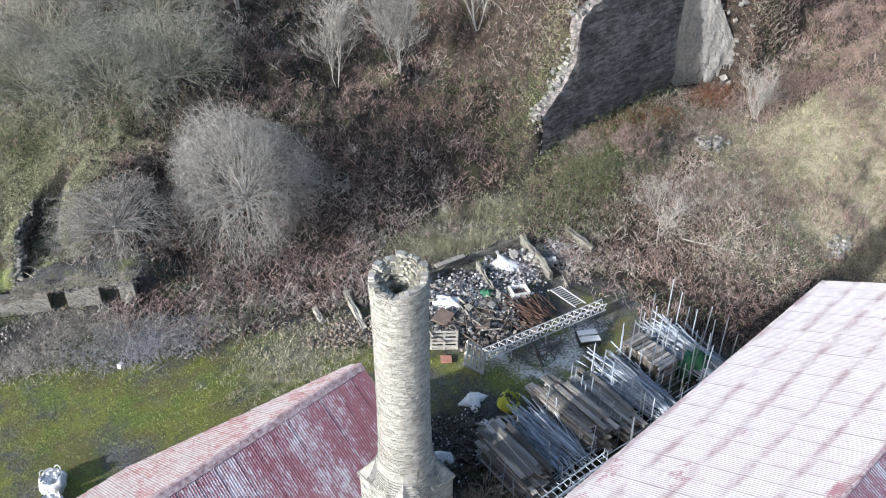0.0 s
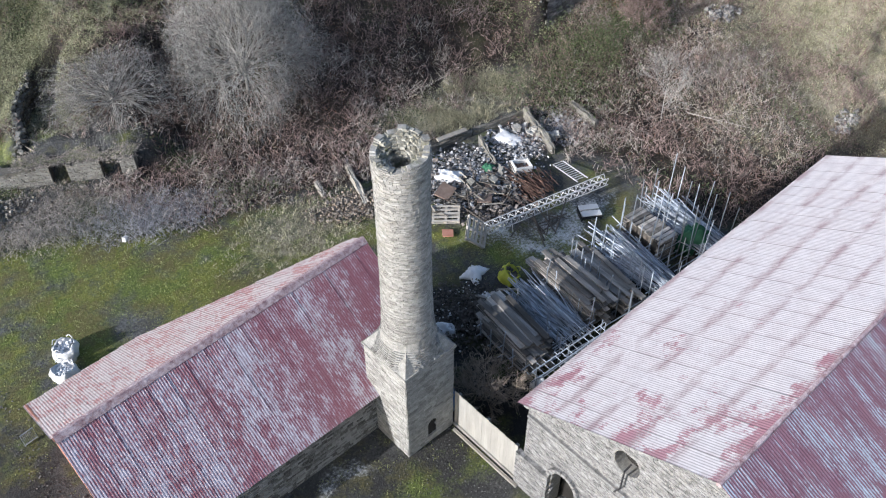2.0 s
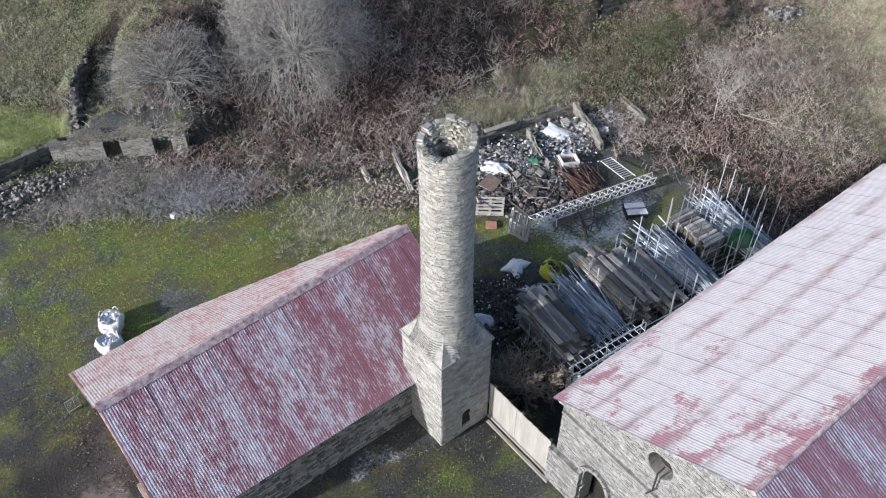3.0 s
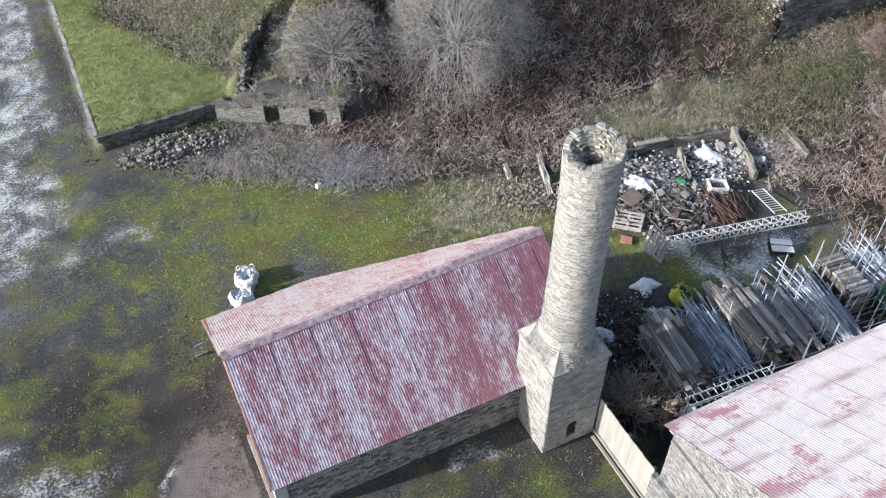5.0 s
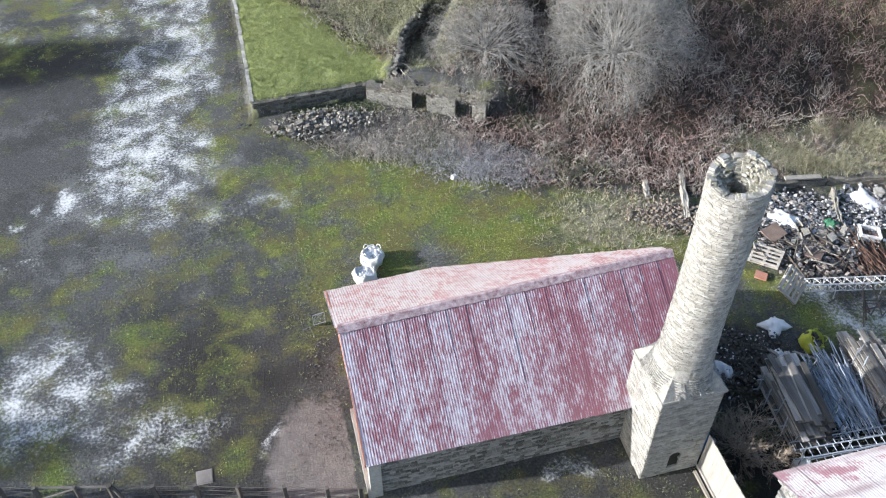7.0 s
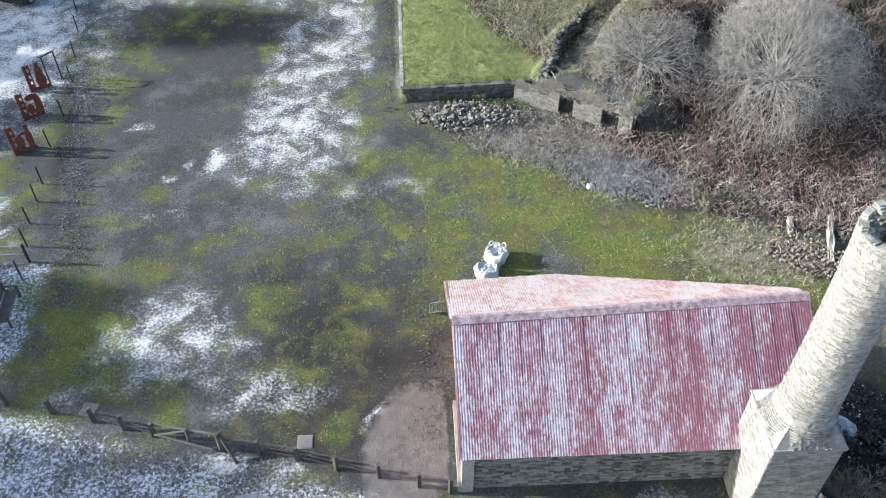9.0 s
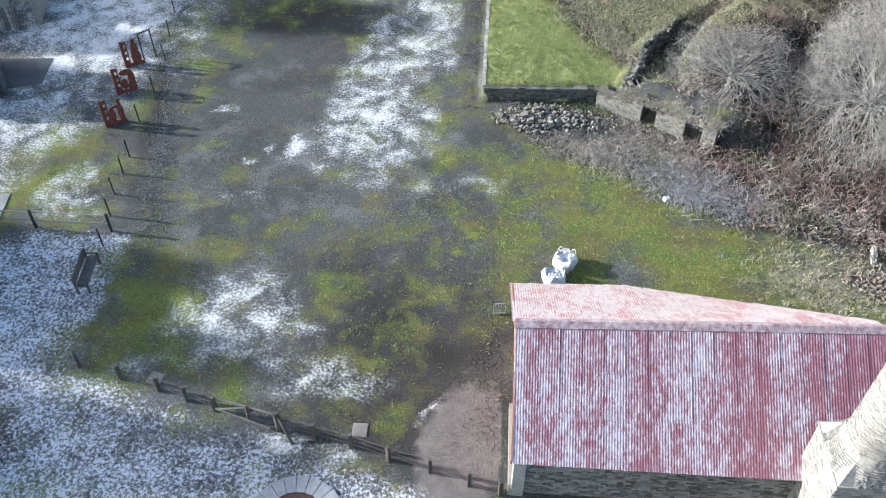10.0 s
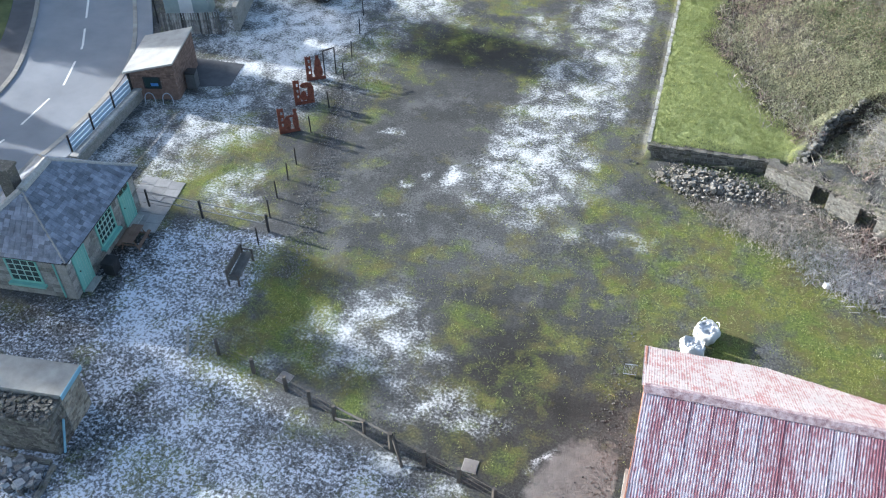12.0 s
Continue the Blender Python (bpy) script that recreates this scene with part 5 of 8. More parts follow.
# ---- the quarry face ----
def quarry():
    def face(name, label, a, b, rim, n, m, mat):
        a, b = np.array(a, float), np.array(b, float)
        d = (b - a) / np.linalg.norm(b - a)
        nrm = np.array((d[1], -d[0]))
        u = np.linspace(0, 1, n)
        v = []
        for i in u:
            top = rim(i)
            for k in range(m):
                w = k / (m - 1)
                z = 0.9 + (top - 0.9) * w
                p = a + (b - a) * i
                o = (fbm(i * 12.0, z, 0.9, 61) - 0.5) * 0.22 + 0.025 * ((z * 2.1) % 1.0 < 0.25) - 0.12 * w * (z - 1) * 0.25
                q = p + nrm * o
                v.append((q[0], q[1], z + 0.1 * (fbm(i * 30.0, w * 9, 1.0, 71) - 0.5)))
        v = np.array(v)
        back = v[m - 1::m].copy()
        back[:, :2] -= nrm * 0.7
        i = (np.arange(n - 1)[:, None] * m + np.arange(m - 1)).ravel()
        f = np.stack([i, i + m, i + m + 1, i + 1], -1)
        j = np.arange(n - 1)
        g = np.stack([j * m + m - 1, (j + 1) * m + m - 1, len(v) + j + 1, len(v) + j], -1)
        tagged(part(name, (np.concatenate([v, back]), np.concatenate([f, g])), mat), label, "cliff", kind="structure")
    face("quarry_face", "quarry face with layered beds of rock, its shade painted dark", (32.2, 26.95), (44.2, 26.85), lambda i: float(np.interp(32.2 + 12.0 * i, (32.2, 33.7, 34.65, 34.75, 34.85, 35.9, 38.4, 44.2), (3.8, 5.0, 6.3, 7.4, 8.4, 9.05, 9.6, 11.7))) + 0.25 * (fbm(i * 40.0, 0.5, 1.0, 77) - 0.5), 130, 46, SHADE_ROCK)
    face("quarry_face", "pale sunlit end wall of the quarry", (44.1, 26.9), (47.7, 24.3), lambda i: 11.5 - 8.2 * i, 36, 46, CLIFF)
    pile("rock_outcrop", "pale rock outcrop above the end wall", 240, around(47.8, 26.2, 1.6, 2.4), 0.28, CLIFF, 0.8, heap=0.6, cat="rock")
    pile("rock_outcrop", "pale rocks along the quarry rim", 320, lambda: (lambda i: (32.1 + 3.6 * i + rng.normal(0, 0.1), 27.45 + rng.normal(0, 0.22)))(rng.uniform()), 0.17, CLIFF, 0.8, heap=0.35, cat="rock")
    pile("rock_outcrop", "small rock outcrop in the grassy slope", 110, around(39.4, 20.8, 1.1, 0.8), 0.15, CLIFF, 0.7, heap=0.25, cat="rock")
    pile("rock_outcrop", "pale rocks low on the grassy slope", 60, around(36.8, 11.8, 0.7, 0.5), 0.13, CLIFF, 0.7, heap=0.15, cat="rock")


quarry()


# ---- board fence between the chimney and the big house ----
def board_fence():
    t = thing("board_fence", "pale close-boarded fence behind the yard", "fence")
    y = 12.3
    me = mesh_np("board", *box(-0.012, 0.012, -0.0705, 0.0705, 0, 1.78))
    me.materials.append(FENCE_WOOD)
    while y > 9.45:
        ob = new("board", me)
        ob.parent = t
        ob.matrix_basis = Matrix.LocRotScale((11.86 + rng.uniform(-0.004, 0.004), y, 0.05), Euler((0, 0, rng.uniform(-0.02, 0.02))), (1, 1, 1 + rng.uniform(-0.01, 0.015)))
        y -= 0.145
    for z in (0.35, 1.5):
        part("rail", box(11.885, 11.935, 9.4, 12.35, z, z + 0.09), TIMBER, t)
    for y in (9.6, 10.9, 12.25):
        part("post", box(11.935, 12.03, y - 0.05, y + 0.05, -0.2, 1.7), TIMBER, t)
    part("gravel_board", box(11.78, 11.84, 9.35, 12.35, 0.0, 0.16), CONCRETE, t)
    k = thing("kerb", "long timber kerb lying beside the fence", "kerb")
    part("beam", box(11.60, 11.69, 9.2, 12.2, 0.0, 0.10), TIMBER, k)


board_fence()


# ---- scaffold store ----
def bar_mesh(name, p0, p1, r, mat, sides=6):
    me = mesh_np(name, *tubes([p0], [p1], r, sides=sides))
    me.materials.append(mat)
    return me


def place(name, me, parent, m):
    ob = new(name, me)
    ob.parent = parent
    ob.matrix_basis = m
    return ob


TUBE = bar_mesh("tube", (0, 0, 0), (0, 1, 0), 0.0225, STEEL)
PLANK = mesh_np("board", *box(-0.103, 0.103, 0, 1, -0.019, 0.019))
PLANK.materials.append(BOARD)
POST = bar_mesh("post", (0, 0, 0), (0, 0, 1), 0.022, STEEL)


def AROUND(x, y, a=-7.0):
    return Matrix.Translation((x, y, 0)) @ Matrix.Rotation(radians(a), 4, "Z") @ Matrix.Translation((-x, -y, 0))


def rack(x0, x1, y0, y1, tall, n):
    t = thing("scaffold_rack", "storage rack of upright scaffold tubes", "rack", "scaffold racks", m=AROUND((x0 + x1) / 2, (y0 + y1) / 2))
    for i in range(n):
        y = y0 + (y1 - y0) * (i + 0.5) / n
        for x in (x0, x1):
            place("post", POST, t, Matrix.LocRotScale((x + rng.uniform(-0.03, 0.03), y, 0), Euler((rng.uniform(-0.05, 0.05), rng.uniform(-0.05, 0.05), 0)), (1, 1, tall * rng.uniform(0.75, 1.25))))
        for z in (0.25, 0.8):
            part("rail", tubes([(x0 - 0.15, y + 0.05, z)], [(x1 + 0.15, y + 0.05, z + rng.uniform(-0.02, 0.02))], 0.025), STEEL, t)
    return t


def board_stack(label, x0, x1, y0, y1, h):
    t = thing("board_stack", label, "boards", "scaffold store stacks", m=AROUND((x0 + x1) / 2, (y0 + y1) / 2))
    across = int((x1 - x0) / 0.24)
    layers = int(h / 0.048)
    for k in range(layers):
        top = k > layers - 4
        for i in range(across):
            if not top and 0 < i < across - 1 and rng.uniform() < 0.7:
                continue
            if k >= layers - 3 and rng.uniform() < 0.5:
                continue
            sl = rng.uniform(-0.35, 0.5)
            place("board", PLANK, t, Matrix.LocRotScale((x0 + 0.12 + 0.24 * i + rng.uniform(-0.02, 0.02), y0 + sl, 0.32 + k * 0.044), Euler((rng.uniform(-0.006, 0.006), rng.uniform(-0.05, 0.05) * top, rng.uniform(-0.03, 0.03) * (2.2 if top else 1))), (1, y1 - y0 + rng.uniform(-0.8, 0.3), 1)))
    part("filling", box(x0 + 0.1, x1 - 0.1, y0 + 0.3, y1 - 0.4, 0.28, 0.26 + layers * 0.04), BOARD, t)
    for y in (y0 + 0.6, y1 - 0.6):
        part("bearer", box(x0 - 0.1, x1 + 0.1, y - 0.06, y + 0.06, 0.0, 0.29), DARK_WOOD, t)


def tube_stack(label, x0, x1, y0, y1, h, n):
    t = thing("tube_stack", label, "tubes", "scaffold store stacks", m=AROUND((x0 + x1) / 2, (y0 + y1) / 2))
    for k in range(n):
        q = k / n
        x = rng.uniform(x0 + 0.05, x1 - 0.05)
        z = 0.3 + (h - 0.3) * (1 - ((2 * (x - x0) / (x1 - x0) - 1) ** 2) * 0.35) * (0.55 + 0.45 * q)
        place("tube", TUBE, t, Matrix.LocRotScale((x, y0 + rng.uniform(-0.5, 0.9), z), Euler((rng.normal(0, 0.03), 0, rng.normal(0.02, 0.11))), (1, (y1 - y0) * rng.choice((0.45, 0.7, 0.85, 1.0)) * rng.uniform(0.85, 1.05), 1)))
    # Dark block inside the stack, painted as the shade between tubes.
    part("filling", box(x0 + 0.12, x1 - 0.12, y0 + 0.2, y1 - 0.3, 0.25, h * 0.62), HOLE_SHADE, t, "dark block standing in for the shade between the tubes")
    for y in (y0 + 0.6, y1 - 0.6):
        part("bearer", box(x0 - 0.1, x1 + 0.1, y - 0.06, y + 0.06, 0.0, 0.26), DARK_WOOD, t)


def batten_stack(label, x0, x1, y0, y1, h):
    """Short boards laid across two bearers, ribbed along the stack."""
    t = thing("batten_stack", label, "boards", "scaffold store stacks", m=AROUND((x0 + x1) / 2, (y0 + y1) / 2))
    me = mesh_np("batten", *box(-0.5, 0.5, -0.075, 0.075, -0.02, 0.02))
    me.materials.append(BOARD)
    rows, layers = int((y1 - y0) / 0.19), int((h - 0.25) / 0.05)
    for k in range(layers):
        for i in range(rows):
            if k < layers - 2 and 0 < i < rows - 1:
                continue
            place("batten", me, t, Matrix.LocRotScale(((x0 + x1) / 2 + rng.uniform(-0.05, 0.05), y0 + 0.1 + 0.19 * i, 0.3 + 0.05 * k), Euler((0, rng.uniform(-0.03, 0.03), rng.uniform(-0.05, 0.05))), (x1 - x0, 1, 1)))
    part("filling", box(x0 + 0.12, x1 - 0.12, y0 + 0.22, y1 - 0.22, 0.26, h - 0.14), DARK_WOOD, t)
    for y in (y0 + 0.4, y1 - 0.4):
        part("bearer", box(x0 - 0.1, x1 + 0.1, y - 0.06, y + 0.06, 0.0, 0.275), DARK_WOOD, t)


board_stack("stack of weathered scaffold boards with dark gaps", 15.1, 16.5, 11.9, 14.6, 1.4)
tube_stack("bundle of galvanised scaffold tubes on bearers", 16.7, 18.35, 12.0, 14.75, 1.05, 170)
board_stack("tall stack of pale grey scaffold boards", 18.5, 19.85, 11.9, 14.9, 1.35)
board_stack("low stack of dark worn scaffold boards", 20.0, 21.1, 11.5, 14.6, 0.95)
tube_stack("wide bundle of long scaffold tubes", 21.35, 22.85, 11.3, 14.4, 1.1, 220)
batten_stack("stack of short pale boards and battens", 23.25, 24.25, 12.3, 14.5, 1.3)
tube_stack("bundle of scaffold tubes beside the scrub", 24.6, 26.1, 10.9, 14.3, 1.15, 150)
for x0, x1, tall, n in ((14.95, 16.6, 1.45, 6), (16.65, 18.42, 1.6, 6), (18.46, 19.92, 1.75, 6), (19.97, 21.2, 1.7, 7), (21.28, 22.9, 2.0, 7), (23.1, 24.35, 2.5, 7), (24.5, 26.2, 2.8, 8)):
    rack(x0, x1, 10.9, 14.7, tall, n)


def truss(label, p0, p1, wide, high, mat, r=0.022, bays=14, feet=(), cat="truss", roll=0.0):
    """A square lattice beam."""
    p0, p1 = Vector(p0), Vector(p1)
    d = (p1 - p0)
    t = thing("lattice_mast" if high > 0.05 else "ladder_beam", label, cat)
    length = d.length
    d.normalize()
    side = d.cross(Vector((0, 0, 1))).normalized()
    side.rotate(Matrix.Rotation(roll, 3, d))
    up = side.cross(d).normalized()
    at = lambda s, a, b: p0 + d * s + side * (a * wide / 2) + up * (b * high / 2)
    corners = ((-1, -1), (1, -1), (1, 1), (-1, 1)) if high > 0.05 else ((-1, 0), (1, 0))
    for a, b in corners:
        part("chord", tubes([at(0, a, b)], [at(length, a, b)], r), mat, t)
    lace0, lace1 = [], []
    pairs = [(corners[i], corners[(i + 1) % len(corners)]) for i in range(len(corners) if high > 0.05 else 1)]
    for k in range(bays):
        s0, s1 = length * k / bays, length * (k + 1) / bays
        for (c0, c1) in pairs:
            c0, c1 = (c0, c1) if k % 2 else (c1, c0)
            lace0.append(at(s0, *c0)), lace1.append(at(s1, *c1)) if high > 0.05 else lace1.append(at(s0, *c1))
    for a, b in zip(lace0, lace1):
        part("brace", tubes([a], [b], r * 0.7), mat, t)
    for s in feet:
        part("foot", tubes([at(s, -1, -1)], [(*at(s, -1.4, -1).xy, 0)], r), mat, t)
        part("foot", tubes([at(s, 1, -1)], [(*at(s, 1.4, -1).xy, 0)], r), mat, t)
    return t


truss("white lattice mast section lying across the rubble", (19.2, 18.3, 0.55), (25.35, 16.95, 0.65), 0.36, 0.36, PALE_STEEL, 0.021, 32, (1.2, 3.0))
for k in range(4):
    truss("galvanised ladder beam lying in the rack", (14.7 + 0.08 * k, 11.75 - 0.36 * k, 1.0 + 0.1 * (k % 2)), (18.3 + 0.08 * k, 11.5 - 0.36 * k, 1.05 + 0.1 * (k % 3)), 0.32, 0.0, STEEL, 0.022, 13, cat="ladder beam")
truss("short white ladder lying on the scrap", (24.85, 19.34, 0.45), (24.45, 17.55, 0.75), 0.56, 0.0, PALE_STEEL, 0.026, 11, cat="ladder")


# ---- scrap and rubble behind the chimney ----
SCRAP = plain("weathered_scrap", (0.045, 0.037, 0.033), (0.30, 0.27, 0.25), 2.0, 0.85, vary=0.7)
def slab(label, p0, p1, h, thick, z=None, mat=OLD_CONCRETE, name="concrete_slab"):
    a = math.atan2(p1[1] - p0[1], p1[0] - p0[0])
    n = math.hypot(p1[0] - p0[0], p1[1] - p0[1])
    b = bmesh.new()
    bmesh.ops.create_cube(b, size=1, matrix=Matrix.Translation((n / 2, 0, h / 2 - 0.1)) @ Matrix.Diagonal((n, thick, h + 0.2, 1)))
    bmesh.ops.subdivide_edges(b, edges=b.edges[:], cuts=7, use_grid_fill=True)
    for q in b.verts:
        q.co += Vector(rng.uniform(-0.035, 0.035, 3))
        if q.co.z > h * 0.6:
            q.co.z -= 0.45 * h * float(fbm(q.co.x + 3.1 * p0[0], q.co.y, 1.3, 77))
    z = float(land((p0[0] + p1[0]) / 2, (p0[1] + p1[1]) / 2)) if z is None else z
    ob = part(name, b, mat, None, m=Matrix.Translation((*p0, z)) @ Matrix.Rotation(a, 4, "Z"))
    return tagged(ob, label, "slab")


slab("low broken concrete wall behind the rubble", (21.4, 24.3), (23.8, 24.0), 0.4, 0.16, mat=DARK_STONE)
slab("low broken concrete wall behind the rubble", (23.9, 24.0), (26.8, 23.3), 0.45, 0.16, mat=DARK_STONE)
slab("upright concrete slab dividing the rubble bays", (23.6, 23.2), (22.7, 21.2), 0.6, 0.16)
slab("upright concrete slab with stones against it", (26.8, 23.3), (25.6, 20.3), 0.7, 0.2)
slab("grey concrete slab standing at the scrub edge", (29.0, 22.2), (28.6, 20.2), 0.5, 0.25)
slab("long grey sleeper leaning on the brick heap", (17.75, 26.0), (16.75, 23.3), 0.35, 0.22, mat=TIMBER, name="sleeper")
slab("short grey sleeper at the scrub edge", (16.0, 26.0), (15.7, 25.0), 0.3, 0.2, mat=TIMBER, name="sleeper")
pile("rubble_heap", "heap of broken blocks, slate and scrap", 2600, around(21.2, 21.6, 2.7, 2.3, -15), 0.09, RUBBLE, 0.5, heap=0.38)
pile("rubble_heap", "bay of broken stone with frost", 600, around(24.8, 22.0, 1.4, 1.6, -20), 0.11, RUBBLE, 0.5, heap=0.25)
pile("rubble_heap", "scattered stone beyond the concrete slab", 420, around(27.5, 21.4, 1.1, 1.6, -20), 0.11, RUBBLE, 0.5, heap=0.15)
pile("stone_blocks", "squared grey stone blocks in the rubble", 22, around(21.1, 20.9, 1.5, 1.2, -20), 0.27, OLD_WALL, 0.8, 0.3, heap=0.35)
pile("stone_blocks", "tumbled pale stones against the slab", 40, around(26.0, 21.9, 0.35, 1.2, 22), 0.25, PALE_STONE, 0.8, 0.4, heap=0.4)
pile("scrap_heap", "dark earth heap full of plastic scraps", 1600, around(15.4, 15.7, 1.9, 1.7), 0.065, DARK_WOOD, heap=0.5, cat="scrap")
pile("plastic_scraps", "white plastic scraps on the earth heap", 160, around(15.6, 15.7, 2.0, 1.7), 0.05, WHITE_BAG, 0.4, heap=0.35, cat="scrap")
pile("rubble_heap", "brown scrap and broken wood below the mast", 420, around(21.0, 19.2, 2.2, 0.9, -14), 0.10, SCRAP, heap=0.25)


pile("slate_scraps", "broken dark slates and boards over the rubble", 520, around(21.0, 21.2, 2.6, 2.2, -15), 0.125, SCRAP, 0.14, 0.45, heap=0.45, cat="scrap")
pile("plastic_scraps", "pale blue and white scraps over the rubble", 320, around(22.4, 21.4, 3.2, 2.1, -15), 0.065, WHITE_BAG, 0.25, heap=0.42, cat="scrap")
pile("timber_scraps", "broken grey laths strewn over the rubble", 60, around(20.6, 20.6, 2.4, 1.8, -15), 0.09, TIMBER, 0.5, 0.4, heap=0.4, cat="timber")


def sticks(label, n, sample, mat, length):
    p = np.array([sample() for _ in range(n)])
    z = land(p[:, 0], p[:, 1]) + rng.uniform(0.12, 0.5, n)
    a = rng.uniform(0, np.pi, n)
    ln = length * rng.uniform(0.4, 1.3, n)
    d = np.stack([np.cos(a), np.sin(a), rng.uniform(-0.15, 0.25, n)], -1) * ln[:, None] / 2
    c = np.c_[p, z]
    tagged(part("timber_scraps", tubes(c - d, c + d, rng.uniform(0.018, 0.045, n), None, 4), mat), label, "timber", kind="stuff")


sticks("broken dark laths and pipes in the rubble", 70, around(20.6, 20.4, 2.4, 1.6, -15), DARK_WOOD, 1.1)
sticks("pale broken battens in the rubble", 40, around(21.0, 21.2, 2.6, 2.0, -15), TIMBER, 0.9)
sticks("dark poles lying in the grass below the mast", 14, around(21.4, 17.1, 1.4, 0.4, -12), DARK_WOOD, 1.5)


def rods():
    t = thing("scrap_rods", "pile of rusty steel rods", "scrap")
    me = bar_mesh("rod", (0, 0, 0), (0, 1, 0), 0.016, ROD_RUST, 5)
    for k in range(75):
        place("rod", me, t, Matrix.LocRotScale((rng.normal(23.0, 0.42), rng.uniform(18.2, 18.9), 0.08 + rng.uniform(0, 0.3)), Euler((rng.uniform(-0.04, 0.1), 0, rng.normal(-0.08, 0.2))), (1, rng.uniform(1.0, 2.0), 1)))


rods()


def pallet(label, m):
    t = thing("pallet", label, "pallet", "wooden pallets", m=m)
    for i in range(5):
        part("slat", box(-0.6, 0.6, -0.5 + 0.225 * i, -0.4 + 0.225 * i, 0.12, 0.14), PALLET, t)
    for i in range(3):
        part("bearer", box(-0.6 + 0.55 * i, -0.5 + 0.55 * i, -0.5, 0.5, 0.02, 0.12), PALLET, t)
    for i in range(3):
        part("slat", box(-0.6, 0.6, -0.5 + 0.45 * i, -0.4 + 0.45 * i, 0.0, 0.02), PALLET, t)


PALLET = plain("pale_pallet_wood", (0.30, 0.275, 0.235), (0.50, 0.47, 0.42), 2.0, 0.85, vary=0.2)
pallet("pale wooden pallet tipped against the mast", pose(18.75, 18.5, 0.5, 40, -16, 40))
pallet("grey wooden pallet lying on the rubble", pose(18.75, 20.3, 0.25, 3, -4, -45))


def sagging_bag(label, m, mat, w=0.45, h=0.75, full=None, name="bulk_bag"):
    """An open woven bulk bag: creased sides, rolled rim and what is in it."""
    t = thing(name, label, "bag", m=m)
    n, rows = 36, 9
    v = []
    for j in range(rows):
        q = j / (rows - 1)
        for i in range(n):
            a = 2 * np.pi * i / n
            sq = 1 / max(abs(math.cos(a)), abs(math.sin(a))) ** 0.55
            r = w * sq * (0.92 + 0.16 * math.sin(np.pi * q)) * (1 + 0.05 * math.sin(7 * a + 5 * q) + 0.03 * math.sin(13 * a - 8 * q))
            r *= 1 - 0.10 * max(0, q - 0.75) * 4
            v.append((r * math.cos(a), r * math.sin(a), h * q * (1 + 0.10 * math.sin(3 * a + 1) * q)))
    v = np.array(v)
    inner = v[::-1].reshape(rows, n, 3)[:4, ::-1].reshape(-1, 3) * (0.93, 0.93, 1)
    i = (np.arange(rows - 1)[:, None] * n + np.arange(n)).ravel()
    j = (np.arange(rows - 1)[:, None] * n + (np.arange(n) + 1) % n).ravel()
    f = np.stack([i, j, j + n, i + n], -1)
    b = bmesh.new()
    vs = [b.verts.new(q) for q in v]
    for q in f:
        b.faces.new([vs[k] for k in q])
    rim = vs[-n:]
    low = [b.verts.new((q.co.x * 0.9, q.co.y * 0.9, q.co.z - 0.18)) for q in rim]
    for k in range(n):
        b.faces.new((rim[k], rim[(k + 1) % n], low[(k + 1) % n], low[k]))
    c = b.verts.new((0, 0, h * 0.72))
    for k in range(n):
        b.faces.new((low[k], low[(k + 1) % n], c))
    for q in b.faces:
        q.smooth = True
    part("sack", b, mat, t)
    for a in (0.8, 2.4, 3.9, 5.5):
        p = [Vector((0.95 * w * math.cos(a + k * 0.16), 0.95 * w * math.sin(a + k * 0.16), h + 0.02 + 0.12 * math.sin(np.pi * k / 4))) for k in range(5)]
        part("strap", join(*[tubes([p[k]], [p[k + 1]], 0.018, sides=5) for k in range(4)]), mat, t)
    if full:
        s = rng.uniform(0.06, 0.14, (30, 3))
        c = np.stack([rng.normal(0, w * 0.4, 30), rng.normal(0, w * 0.4, 30), h * 0.72 + rng.uniform(0, 0.06, 30)], -1)
        part("filling", boxes(c, s, turned(30), 0.15), full, t)["kind"] = "stuff"


sagging_bag("open white bulk bag half full, beside the shed", pose(2.82, 23.3, 0, 0, 0, 20), WHITE_BAG, 0.40, 0.58, WHITE_BAG)
sagging_bag("open white bulk bag with its neck folded over", pose(3.27, 24.25, 0, 3, 2, 60), WHITE_BAG, 0.42, 0.6, WHITE_BAG)
sagging_bag("yellow-green bulk bag lying half open", pose(18.05, 16.0, 0.05, 28, 10, 30), YELLOW_BAG, 0.38, 0.55, DARK_WOOD)


